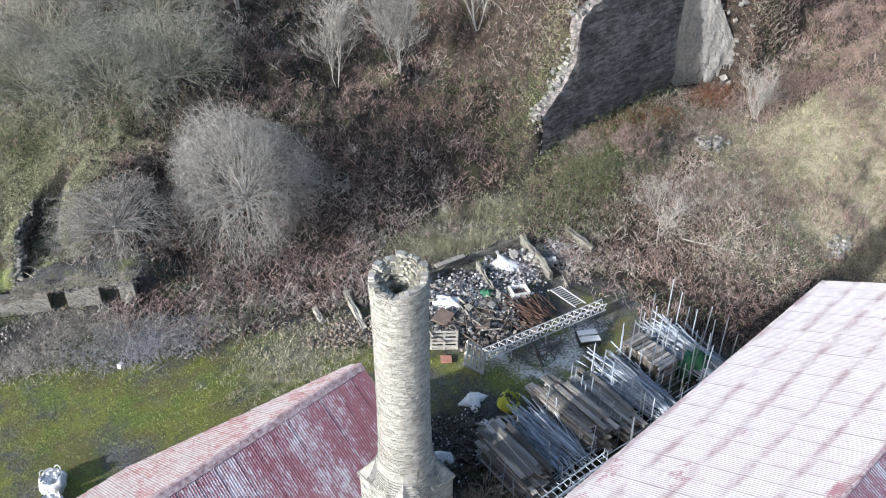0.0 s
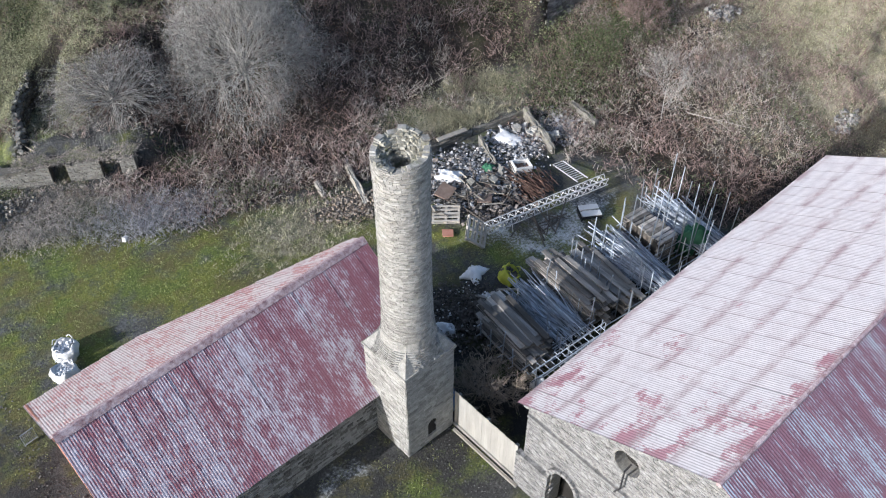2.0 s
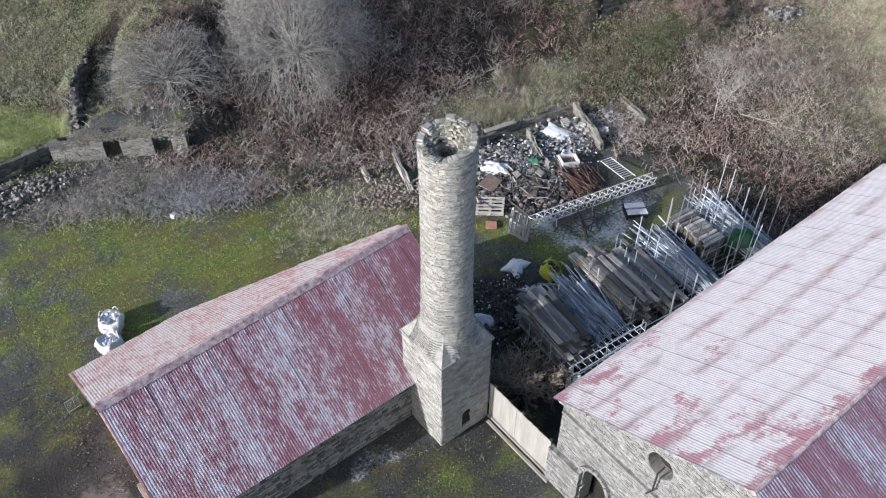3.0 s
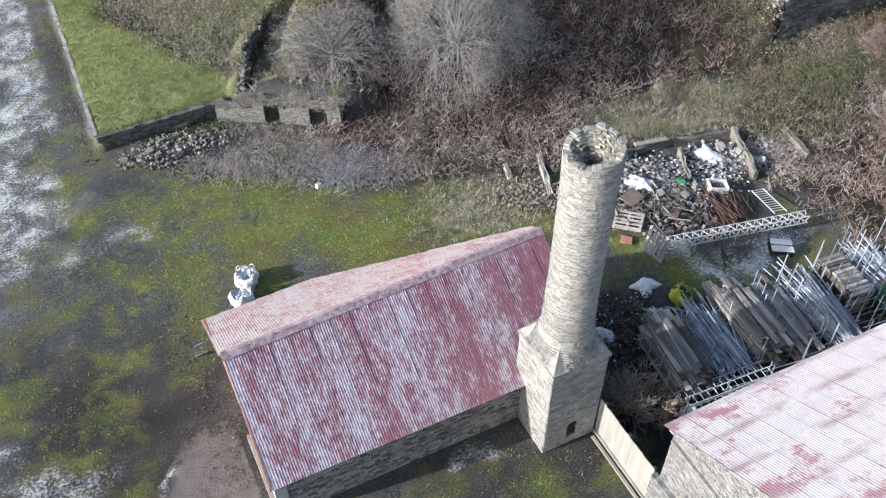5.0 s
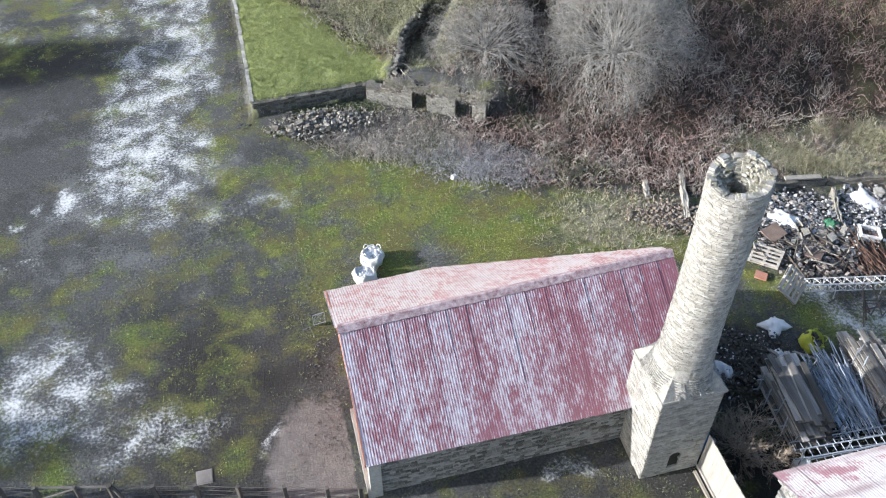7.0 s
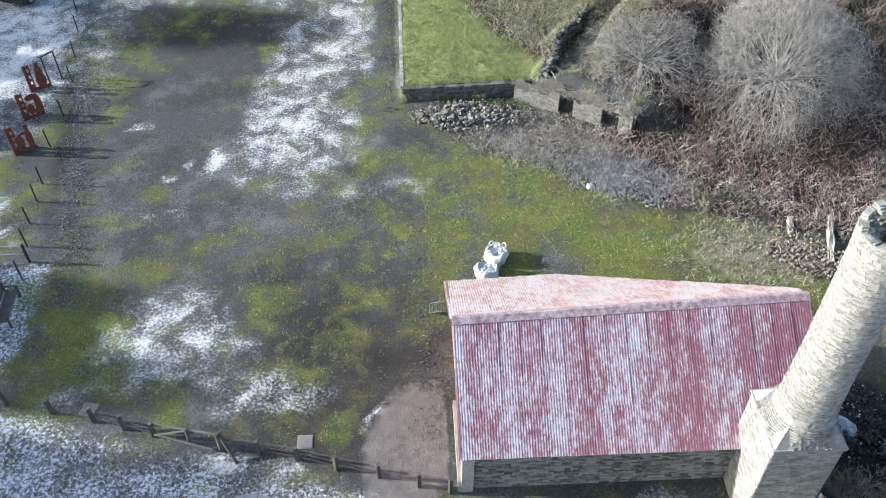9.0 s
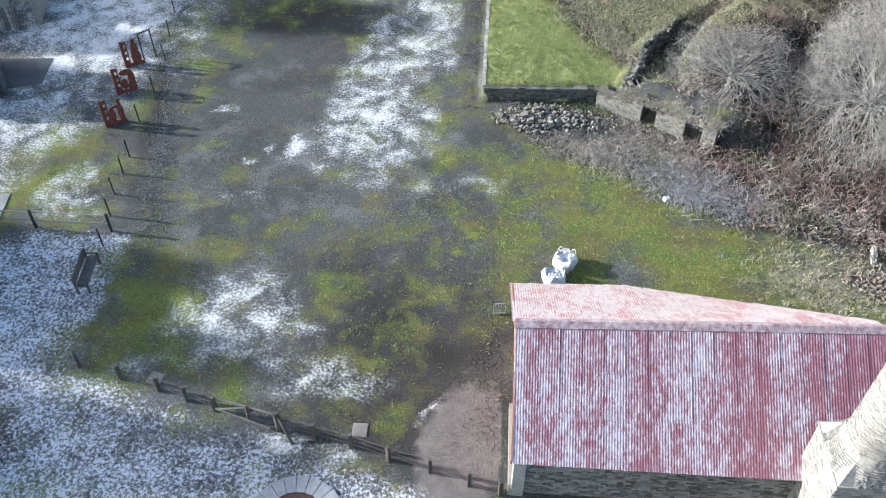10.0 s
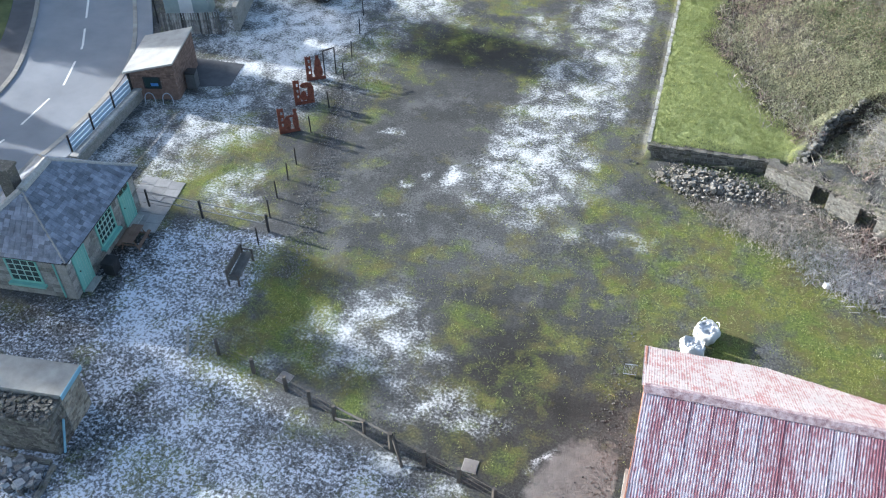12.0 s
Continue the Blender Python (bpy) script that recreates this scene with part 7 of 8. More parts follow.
def hut():
    t = thing("brick_hut", "small brick hut with a pale tilted felt roof", "hut", m=Matrix.Translation((-27.2, 32.8, 0)) @ Matrix.Rotation(radians(14), 4, "Z"))
    w, d = 2.45, 3.6
    part("wall", prism([(0, -0.2), (w, -0.2), (w, 2.15), (0, 1.6)], 0.02, 0.22), MORTAR, t)
    part("wall", prism([(0, -0.2), (w, -0.2), (w, 2.15), (0, 1.6)], d - 0.2, d), BRICK_RED, t)
    part("wall", box(w - 0.22, w - 0.02, 0.22, d - 0.2, -0.2, 2.13), MORTAR, t)
    part("wall", box(0, 0.2, 0.22, d - 0.2, -0.2, 1.6), BRICK_RED, t)
    cells = course_cells(w, lambda u: 1.6 + 0.55 * u / w, 0.078, 0.225, lambda u, z: 0.75 < u < 1.6 and 0.7 < z < 1.35)
    lay(t, np.c_[cells[:, 0], np.full(len(cells), 0.0), cells[:, 1]], np.c_[cells[:, 2] - 0.012, np.full(len(cells), 0.06), cells[:, 3] - 0.012], np.zeros(len(cells)), BRICK_RED, BRICK_RED, 150, "brick", "brickwork")
    cells = course_cells(d, lambda u: 2.13, 0.078, 0.225)
    lay(t, np.c_[np.full(len(cells), w), cells[:, 0], cells[:, 1]], np.c_[cells[:, 2] - 0.012, np.full(len(cells), 0.06), cells[:, 3] - 0.012], np.full(len(cells), np.pi / 2), BRICK_RED, BRICK_RED, 100, "brick", "brickwork")
    part("roof", prism([(-0.2, 1.6), (w + 0.1, 2.2), (w + 0.1, 2.3), (-0.2, 1.7)], -0.2, d + 0.15), PALE_FELT, t, "pale grey felt roof")
    win = part("window", box(0.78, 1.58, -0.035, -0.03, 0.72, 1.33), GLASS, t)
    part("frame", join(box(0.72, 0.78, -0.06, -0.02, 0.68, 1.37), box(1.58, 1.64, -0.06, -0.02, 0.68, 1.37), box(0.78, 1.58, -0.06, -0.02, 1.33, 1.39), box(0.78, 1.58, -0.06, -0.02, 0.66, 0.72), box(1.16, 1.2, -0.055, -0.036, 0.72, 1.33)), BLACK_METAL, win)
    part("blue_sign", box(1.1, 1.5, -0.075, -0.062, 0.85, 1.02), BLUE_PLASTIC, t)
    part("downpipe", tubes([(-0.02, -0.08, 0.05)], [(-0.02, -0.08, 1.65)], 0.05), BLACK_METAL, t)
    for x in (1.05, 2.0):
        r = thing("bike_stand", "bent grey metal hoop stand beside the hut", "stand", "hoop stands")
        base = t.matrix_basis @ Vector((x, -0.5, 0))
        pts = [base + Vector((0.25 * math.cos(a) , 0.1 * math.cos(a), 0.7 * max(0, math.sin(a)) ** 0.6)) for a in np.linspace(0, np.pi, 9)]
        part("hoop", join(*[tubes([pts[i]], [pts[i + 1]], 0.025) for i in range(8)]), STEEL, r)
    bin_ = thing("wheelie_bin", "dark grey wheeled bin beside the hut wall", "bin", m=t.matrix_basis @ Matrix.Translation((w + 0.4, 1.3, 0)))
    part("body", boxes([(0, 0, 0.48)], [(0.5, 0.55, 0.9)], None, 0.04), DARK_BIN, bin_)
    part("lid", boxes([(0, 0, 0.97)], [(0.54, 0.6, 0.07)], None, 0.04), BLACK_METAL, bin_)


hut()


# ---- flat-roofed store and its rubble wall ----
BROWN_STONE = stone_material("brown_rubble_stone", (0.13, 0.11, 0.085), (0.27, 0.235, 0.185), (0.44, 0.40, 0.33), 0.1, "object", vary=0.4)


def store():
    t = thing("stone_store", "stone store with flat grey roof and blue fascia", "store", m=Matrix.Translation((-17.5, 13.35, 0)) @ Matrix.Rotation(radians(187), 4, "Z"))
    # local x runs away from the yard, y towards the viewer's side of the yard
    part("wall", box(0.05, 3.6, -1.25, 0.0, -0.3, 1.95), MORTAR, t)
    stone_face(t, (0.05, 0.0, 0), -90, 1.25, 1.95, 0.13, 0.24, BROWN_STONE, BROWN_STONE, 90, proud=0.02)
    part("roof", box(-0.06, 3.7, -1.33, 0.02, 1.97, 2.05), CONCRETE, t, "flat grey felt roof")
    part("fascia", box(-0.10, -0.065, -1.33, 0.05, 1.84, 2.05), BLUE_TRIM, t, "pale blue fascia board")
    part("downpipe", tubes([(-0.08, 0.9, 0.05)], [(-0.08, 0.35, 1.2)], 0.045), BLUE_TRIM, t)
    r = thing("rubble_wall", "thick mossy rubble wall beside the store", "wall", m=t.matrix_basis)
    part("core", box(0.1, 3.7, 0.03, 1.0, -0.3, 1.75), MORTAR, r)
    stone_face(r, (3.7, 1.0, 0), 180, 3.65, 1.8, 0.14, 0.24, DARK_STONE, DARK_STONE_EACH, 150)
    stone_face(r, (0.05, 1.02, 0), -90, 1.0, 1.8, 0.14, 0.24, DARK_STONE, DARK_STONE_EACH, 60)
    n = 520
    lay(r, np.c_[rng.uniform(0.1, 3.6, n), rng.uniform(0.06, 0.98, n), rng.uniform(1.72, 1.86, n)], rng.uniform(0.07, 0.16, (n, 3)) * (1, 1, 0.7), rng.uniform(0, 3, n), DARK_STONE, DARK_STONE_EACH, 120)


BLUE_TRIM = plain("pale_blue_paint", (0.16, 0.34, 0.44), (0.24, 0.44, 0.54), 2.0, 0.6)
store()
pile("rubble_heap", "heap of broken grey stone in a walled pit", 160, around(-18.2, 11.2, 0.8, 0.55), 0.2, RUBBLE, heap=0.2)
slab("low kerb round the stone heap", (-19.5, 11.8), (-17.5, 11.95), 0.18, 0.14, 0)
slab("low kerb round the stone heap", (-17.35, 11.9), (-17.1, 10.4), 0.18, 0.14, 0)


# ---- fences, posts and yard furniture ----
def post_fence(name, label, line, h, r, mat, wires, square=True, cat="fence"):
    t = thing(name, label, cat)
    for x, y in line:
        z = float(land(x, y))
        if square:
            part("post", boxes([(x, y, z + h / 2 - 0.05)], [(2 * r, 2 * r, h + 0.1)], rotz(rng.uniform(0, 1, 1)), 0.02), mat, t)
        else:
            part("post", tubes([(x, y, z - 0.1)], [(x + rng.uniform(-0.04, 0.04), y + rng.uniform(-0.04, 0.04), z + h)], r), mat, t)
    for w in wires:
        a = [(x, y, float(land(x, y)) + w) for x, y in line]
        for p, q in zip(a[:-1], a[1:]):
            part("wire", tubes([p], [q], 0.011, sides=4), DARK_WOOD, t)
    return t


post_fence("wire_fence", "dark post and wire fence across the yard", [(-14.4, 18.0), (-12.7, 17.55), (-11.2, 17.15), (-10.1, 16.8), (-9.0, 16.45)], 0.8, 0.06, DARK_WOOD, (0.25, 0.5, 0.75))
post_fence("wire_fence", "dark post and wire fence beside the shed", [(-6.6, 15.85), (-5.4, 15.6), (-4.1, 15.3), (-2.8, 14.9), (-1.4, 14.55), (-0.1, 14.15), (0.9, 13.9)], 0.8, 0.06, DARK_WOOD, (0.25, 0.5, 0.75))


def rail(t, name, a, b, r, mat):
    part(name, tubes([a], [b], r), mat, t)


BENCH_WOOD = plain("weathered_bench_timber", (0.07, 0.065, 0.06), (0.17, 0.16, 0.145), 2.0, 0.85)


def gates():
    t = thing("timber_gate", "leaning grey timber gate in the yard fence", "gate")
    rail(t, "rail", (-9.0, 16.5, 0.72), (-6.7, 15.9, 0.8), 0.045, BENCH_WOOD)
    rail(t, "rail", (-8.9, 16.3, 0.35), (-6.9, 15.7, 0.25), 0.04, BENCH_WOOD)
    rail(t, "brace", (-8.9, 16.3, 0.3), (-7.6, 16.15, 0.75), 0.035, BENCH_WOOD)
    rail(t, "stile", (-7.75, 16.1, 0.0), (-7.75, 16.15, 0.85), 0.06, DARK_WOOD)
    rail(t, "prop", (-6.6, 15.85, 0.8), (-6.1, 15.3, 0.0), 0.06, DARK_WOOD)
    rail(t, "post", (-6.68, 15.85, 0.0), (-6.68, 15.85, 0.95), 0.09, DARK_WOOD)
    g = thing("metal_gate", "long low grey metal gate beside the cottage", "gate")
    for x in (-21.6, -18.9, -15.65):
        rail(g, "post", (x, 25.0, 0), (x, 25.0, 1.0), 0.06 if x > -20 else 0.05, BLACK_METAL)
    for z in (0.45, 0.9):
        rail(g, "rail", (-21.6, 25.0, z), (-15.65, 25.0, z), 0.026, GATE_METAL)
    for k in range(12):
        x = -21.5 + 0.5 * k
        rail(g, "brace", (x, 25.0, 0.45 if k % 2 else 0.9), (x + 0.5, 25.0, 0.9 if k % 2 else 0.45), 0.014, GATE_METAL)


gates()
post_fence("post_row", "row of thin black posts along the gravel", [(-15.7, 24.1), (-16.0, 25.9), (-16.3, 27.3), (-16.4, 28.7), (-16.5, 29.9), (-16.9, 32.6), (-16.9, 35.0), (-17.2, 37.9), (-17.7, 40.3), (-18.2, 42.9), (-18.8, 45.1)], 1.0, 0.035, BLACK_METAL, (), False, "posts")


def rust_panel(label, x, y, a, shape):
    """A rusted steel panel: a pierced upright on one side, a low sheet and rounded cut-out shapes on the other."""
    t = thing("cutout_sign", label, "sign", "rusty cut-out signs", m=pose(x, y, 0, 0, 0, a))
    part("frame", box(-0.55, -0.49, -0.03, 0.03, 0, 1.5), RUST, t)
    part("frame", box(-0.49, 0.5, -0.02, 0.02, 0, 0.08), RUST, t)
    nx, nz = 30, 40
    gx, gz = np.meshgrid(np.arange(nx), np.arange(nz))
    u, z = -0.49 + 0.99 * (gx + 0.5) / nx, 0.08 + 1.45 * (gz + 0.5) / nz
    keep = (u < -0.22) & (np.hypot(np.maximum(u + 0.34, 0), np.maximum(z - 1.38, 0)) < 0.13)
    keep &= ~((np.abs(u + 0.35) < 0.055) & (np.abs((z - 0.3) % 0.36 - 0.18) < 0.09) & (z > 0.3))
    keep |= z < 0.2
    for cx, cz, rx, rz in shape:
        keep |= ((u - cx) / rx) ** 2 + ((z - cz) / rz) ** 2 < 1
    keep = keep.ravel()
    w, h = 0.99 / nx, 1.45 / nz
    c = np.stack([u.ravel(), np.zeros(nx * nz), z.ravel()], -1)[keep]
    part("plate", boxes(c, np.tile((w * 1.001, 0.012, h * 1.001), (len(c), 1)), None, 0.0), RUST, t)


rust_panel("rusty cut-out steel panel standing on the gravel", -17.9, 32.33, 36, ((-0.1, 0.55, 0.16, 0.42), (0.33, 0.6, 0.15, 0.55), (0.33, 1.22, 0.1, 0.13), (0.1, 0.95, 0.2, 0.07)))
rust_panel("rusty cut-out steel panel behind the post row", -18.24, 34.98, 35, ((-0.05, 0.5, 0.17, 0.3), (0.34, 0.65, 0.17, 0.6), (0.1, 1.12, 0.3, 0.16), (0.3, 0.3, 0.22, 0.25)))
rust_panel("rusty cut-out steel panel beside an empty frame", -18.62, 37.4, 33, ((0.12, 0.5, 0.24, 0.5), (0.12, 0.95, 0.17, 0.4), (0.12, 1.38, 0.1, 0.13)))
h_ = thing("metal_hoop", "empty dark steel hoop beside the rusty panels", "hoop")
for a, b in (((-18.28, 37.75, 0), (-18.28, 37.75, 1.62)), ((-17.85, 38.3, 0), (-17.85, 38.3, 1.62)), ((-18.28, 37.75, 1.62), (-17.85, 38.3, 1.62))):
    rail(h_, "bar", a, b, 0.04, BLACK_METAL)


def bench(label, m):
    t = thing("bench", label, "bench", m=m)
    for i in range(4):
        part("seat_slat", box(-1.0, 1.0, -0.26 + 0.13 * i, -0.145 + 0.13 * i, 0.42, 0.45), BENCH_WOOD, t)
    for i in range(4):
        part("back_slat", box(-1.0, 1.0, 0.27, 0.30, 0.5 + 0.12 * i, 0.605 + 0.12 * i), BENCH_WOOD, t)
    for x in (-0.98, 0.9):
        part("leg", box(x, x + 0.08, -0.28, -0.2, 0, 0.65), DARK_WOOD, t)
        part("leg", box(x, x + 0.08, 0.22, 0.30, 0, 0.95), DARK_WOOD, t)
        part("armrest", box(x, x + 0.08, -0.28, 0.3, 0.65, 0.69), DARK_WOOD, t)


bench("dark grey wooden bench facing the frosty yard", pose(-15.6, 22.3, 0, 0, 0, 96) @ Matrix.Diagonal((0.86, 0.9, 0.9, 1)))


def picnic():
    t = thing("picnic_table", "brown wooden picnic table beside the cottage", "table", m=pose(-20.85, 22.6, 0, 0, 0, 98) @ Matrix.Diagonal((0.75, 0.72, 0.8, 1)))
    for i in range(4):
        part("top_slat", box(-0.8, 0.8, -0.36 + 0.18 * i, -0.19 + 0.18 * i, 0.72, 0.76), BROWN_WOOD, t)
    for y in (-0.75, 0.55):
        part("seat_slat", box(-0.8, 0.8, y, y + 0.2, 0.42, 0.46), BROWN_WOOD, t)
    for x in (-0.6, 0.55):
        part("brace", box(x, x + 0.06, -0.72, 0.72, 0.34, 0.415), BROWN_WOOD, t)
        part("leg", tubes([(x + 0.03, -0.3, 0.7)], [(x + 0.03, -0.6, 0)], 0.045, sides=4), BROWN_WOOD, t)
        part("leg", tubes([(x + 0.03, 0.3, 0.7)], [(x + 0.03, 0.6, 0)], 0.045, sides=4), BROWN_WOOD, t)


BROWN_WOOD = plain("brown_timber", (0.12, 0.075, 0.055), (0.23, 0.155, 0.115), 2.0, 0.85)
picnic()
b_ = thing("wheelie_bin", "black wheeled bin beside the cottage door", "bin", m=pose(-20.8, 20.8, 0, 0, 0, 5) @ Matrix.Diagonal((0.9, 0.9, 0.62, 1)))
part("body", boxes([(0, 0, 0.5)], [(0.55, 0.6, 0.95)], None, 0.05), BLACK_METAL, b_)
part("lid", boxes([(0, 0, 1.02)], [(0.6, 0.66, 0.08)], None, 0.05), BLACK_METAL, b_)
for y in (-0.2, 0.2):
    part("wheel", tubes([(0.28, y - 0.03, 0.1)], [(0.28, y + 0.03, 0.1)], 0.1, sides=12), BLACK_METAL, b_)


def hatch(label, x, y, a):
    t = thing("cover_slab", label, "cover", "concrete covers", m=pose(x, y, 0.0, 0, 0, a))
    part("frame", box(-0.26, 0.26, -0.26, 0.26, -0.1, 0.02), CONCRETE, t)
    part("lid", box(-0.235, 0.235, -0.235, 0.235, 0.02, 0.035), PINK_STONE, t)


PINK_STONE = plain("pinkish_concrete", (0.15, 0.135, 0.13), (0.25, 0.23, 0.215), 3.0, 0.9)
hatch("square concrete cover beside the wire fence", -3.9, 16.0, 0)
hatch("square concrete cover in the mossy grass", -11.5, 17.65, -12)


def paving():
    t = thing("paving", "grey stone paving beside the cottage", "paving", kind="structure")
    me = mesh_np("flagstone", *box(-0.34, 0.34, -0.29, 0.29, -0.05, 0.03))
    me.materials.append(plain("flagstone_grey", (0.20, 0.20, 0.20), (0.32, 0.32, 0.32), 2.0, 0.85, vary=0.15, each="object"))
    for i in range(3):
        for j in range(6):
            place("flagstone", me, t, pose(-22.2 + 0.7 * i - 0.08 * j + rng.uniform(-0.01, 0.01), 23.7 + 0.6 * j, rng.uniform(0, 0.012), 0, 0, rng.uniform(-1, 1) + 6))


paving()


FLAG = stone_material("pale_flagstone", (0.24, 0.25, 0.26), (0.42, 0.43, 0.445), (0.60, 0.61, 0.62), 0.1, vary=0.25)


def stone_circle():
    t = thing("stone_circle", "round paved bed with a brown centre", "paving", m=pose(-5.5, 12.55, 0))
    r0, r1, n = 0.98, 1.56, 22
    for k in range(n):
        a0, a1 = 2 * np.pi * k / n, 2 * np.pi * (k + 1) / n - 0.02
        b = bmesh.new()
        q = [(r0 * math.cos(a0), r0 * math.sin(a0)), (r1 * math.cos(a0), r1 * math.sin(a0)), (r1 * math.cos(a1), r1 * math.sin(a1)), (r0 * math.cos(a1), r0 * math.sin(a1))]
        lo, hi = [b.verts.new((*p, -0.05)) for p in q], [b.verts.new((*p, 0.08)) for p in q]
        b.faces.new(hi)
        for i in range(4):
            b.faces.new((lo[i], lo[(i + 1) % 4], hi[(i + 1) % 4], hi[i]))
        part("flagstone", b, FLAG, t)
    part("bed", tubes([(0, 0, -0.05)], [(0, 0, 0.05)], 0.985, sides=32), plain("brown_bark_mulch", (0.06, 0.03, 0.025), (0.15, 0.08, 0.065), 12.0, 0.95), t)


stone_circle()
slab("flat timber edging in the frost", (-16.2, 18.9), (-15.5, 17.6), 0.07, 0.08, 0, TIMBER, "timber_edging")


# ---- garden sheds and the car at the far end of the front yard ----
SHED_PAINT = plain("faded_shed_paint", (0.28, 0.34, 0.33), (0.40, 0.46, 0.44), 2.0, 0.8, vary=0.1)


def far_things():
    t = thing("wooden_screen", "grey close-boarded garden screen", "fence")
    me = mesh_np("board", *box(-0.055, 0.055, -0.012, 0.012, 0, 1.4))
    me.materials.append(BOARD)
    for k in range(24):
        q = k / 23
        place("board", me, t, pose(-29.2 + 3.1 * q, 39.4 + 1.1 * q, 0, 0, 0, 18))
    s = thing("garden_shed", "pale green garden shed behind the screen", "shed", m=pose(-29.2, 42.3, 0, 0, 0, 18))
    part("wall", box(-1.2, 1.4, -0.9, 0.9, 0, 1.9), SHED_PAINT, s)
    part("roof", prism([(-1.1, 1.9), (0, 2.4), (1.1, 1.9), (1.1, 1.98), (0, 2.5), (-1.1, 1.98)], -1.35, 1.55, "x"), CONCRETE, s)
    part("door", box(-0.3, 0.5, -0.94, -0.905, 0.05, 1.8), WHITE_PAINT, s)
    w = thing("stone_wall_stub", "short stone wall at the yard's far end", "wall")
    part("wall", box(-0.15, 0.15, 0, 4.2, -0.2, 1.5), WALL_STONE, w)
    w.matrix_basis = pose(-25.4, 41.2, 0, 0, 0, 14)
    p = thing("sign_post", "tall thin black post beside the kerb", "post")
    part("pole", tubes([(-30.4, 40.6, 0)], [(-30.4, 40.6, 2.8)], 0.05), BLACK_METAL, p)
    c = thing("car", "grey parked car at the far end of the yard", "car", m=pose(-22.0, 47.6, 0, 0, 0, 72))
    part("body", prism([(-2.0, 0.3), (2.0, 0.3), (2.05, 0.75), (1.2, 0.92), (-1.9, 0.95), (-2.05, 0.7)], -0.85, 0.85), BLACK_METAL, c)
    part("cabin", prism([(-1.7, 0.94), (0.9, 0.92), (0.3, 1.4), (-1.2, 1.43)], -0.72, 0.72), GLASS, c)
    part("roof", prism([(-1.15, 1.432), (0.28, 1.402), (0.2, 1.45), (-1.05, 1.48)], -0.7, 0.7), STEEL, c)
    for x in (-1.3, 1.25):
        for y in (-0.86, 0.68):
            wh = part("wheel", tubes([(x, y, 0.32)], [(x, y + 0.18, 0.32)], 0.32, sides=16), BLACK_METAL, c)
            part("rim", tubes([(x, y - 0.01, 0.32)], [(x, y + 0.19, 0.32)], 0.19, sides=12), STEEL, wh)


far_things()


# ---- bare winter trees ----
def grow(seed, height, spread, stems, levels, split, droop=0.0, lean=0.35, thick=0.05, upward=0.35, wob=0.12, first=0.36, keep=0.68):
    """Branches of a bare tree as tapered pieces: p0, p1, r0, r1, level."""
    r = np.random.default_rng(seed)
    out = []
    todo = []
    for k in range(stems):
        a = 2 * np.pi * (k + r.uniform(-0.3, 0.3)) / stems
        tilt = lean * r.uniform(0.4, 1.2) if stems > 1 else lean * 0.2
        d = np.array((math.cos(a) * math.sin(tilt), math.sin(a) * math.sin(tilt), math.cos(tilt)))
        todo.append((np.array((0.06 * math.cos(a), 0.06 * math.sin(a), -0.1)), d, height * first * r.uniform(0.85, 1.15), thick * r.uniform(0.8, 1.1), 0))
    while todo:
        p, d, length, rad, lv = todo.pop()
        segs = 3 if lv < 2 else 2
        pts, dirs = [p], []
        for s in range(segs):
            d = d + r.normal(0, wob * (1 + 0.4 * lv), 3) + (0, 0, upward * 0.12 - droop * lv * 0.04)
            d = d / np.linalg.norm(d)
            q = pts[-1] + d * length / segs
            f0, f1 = 1 - 0.45 * s / segs, 1 - 0.45 * (s + 1) / segs
            out.append((pts[-1], q, rad * f0, rad * f1, lv))
            pts.append(q)
            dirs.append(d)
        if lv < levels:
            n = split[min(lv, len(split) - 1)]
            for k in range(n):
                t = r.uniform(0.25, 1.0) if k else 1.0
                i = min(int(t * segs), segs - 1)
                b = pts[i] + (pts[i + 1] - pts[i]) * (t * segs - i)
                w = r.normal(0, 1, 3)
                w -= w.dot(dirs[i]) * dirs[i]
                w /= np.linalg.norm(w)
                ang = r.uniform(0.35, 0.85) * spread if k else r.uniform(0.05, 0.3)
                nd = dirs[i] * math.cos(ang) + w * math.sin(ang) + np.array((0, 0, upward * 0.3))
                todo.append((b, nd / np.linalg.norm(nd), length * keep * r.uniform(0.8, 1.2), max(rad * 0.55 * r.uniform(0.6, 0.9), 0.008), lv + 1))
    return out


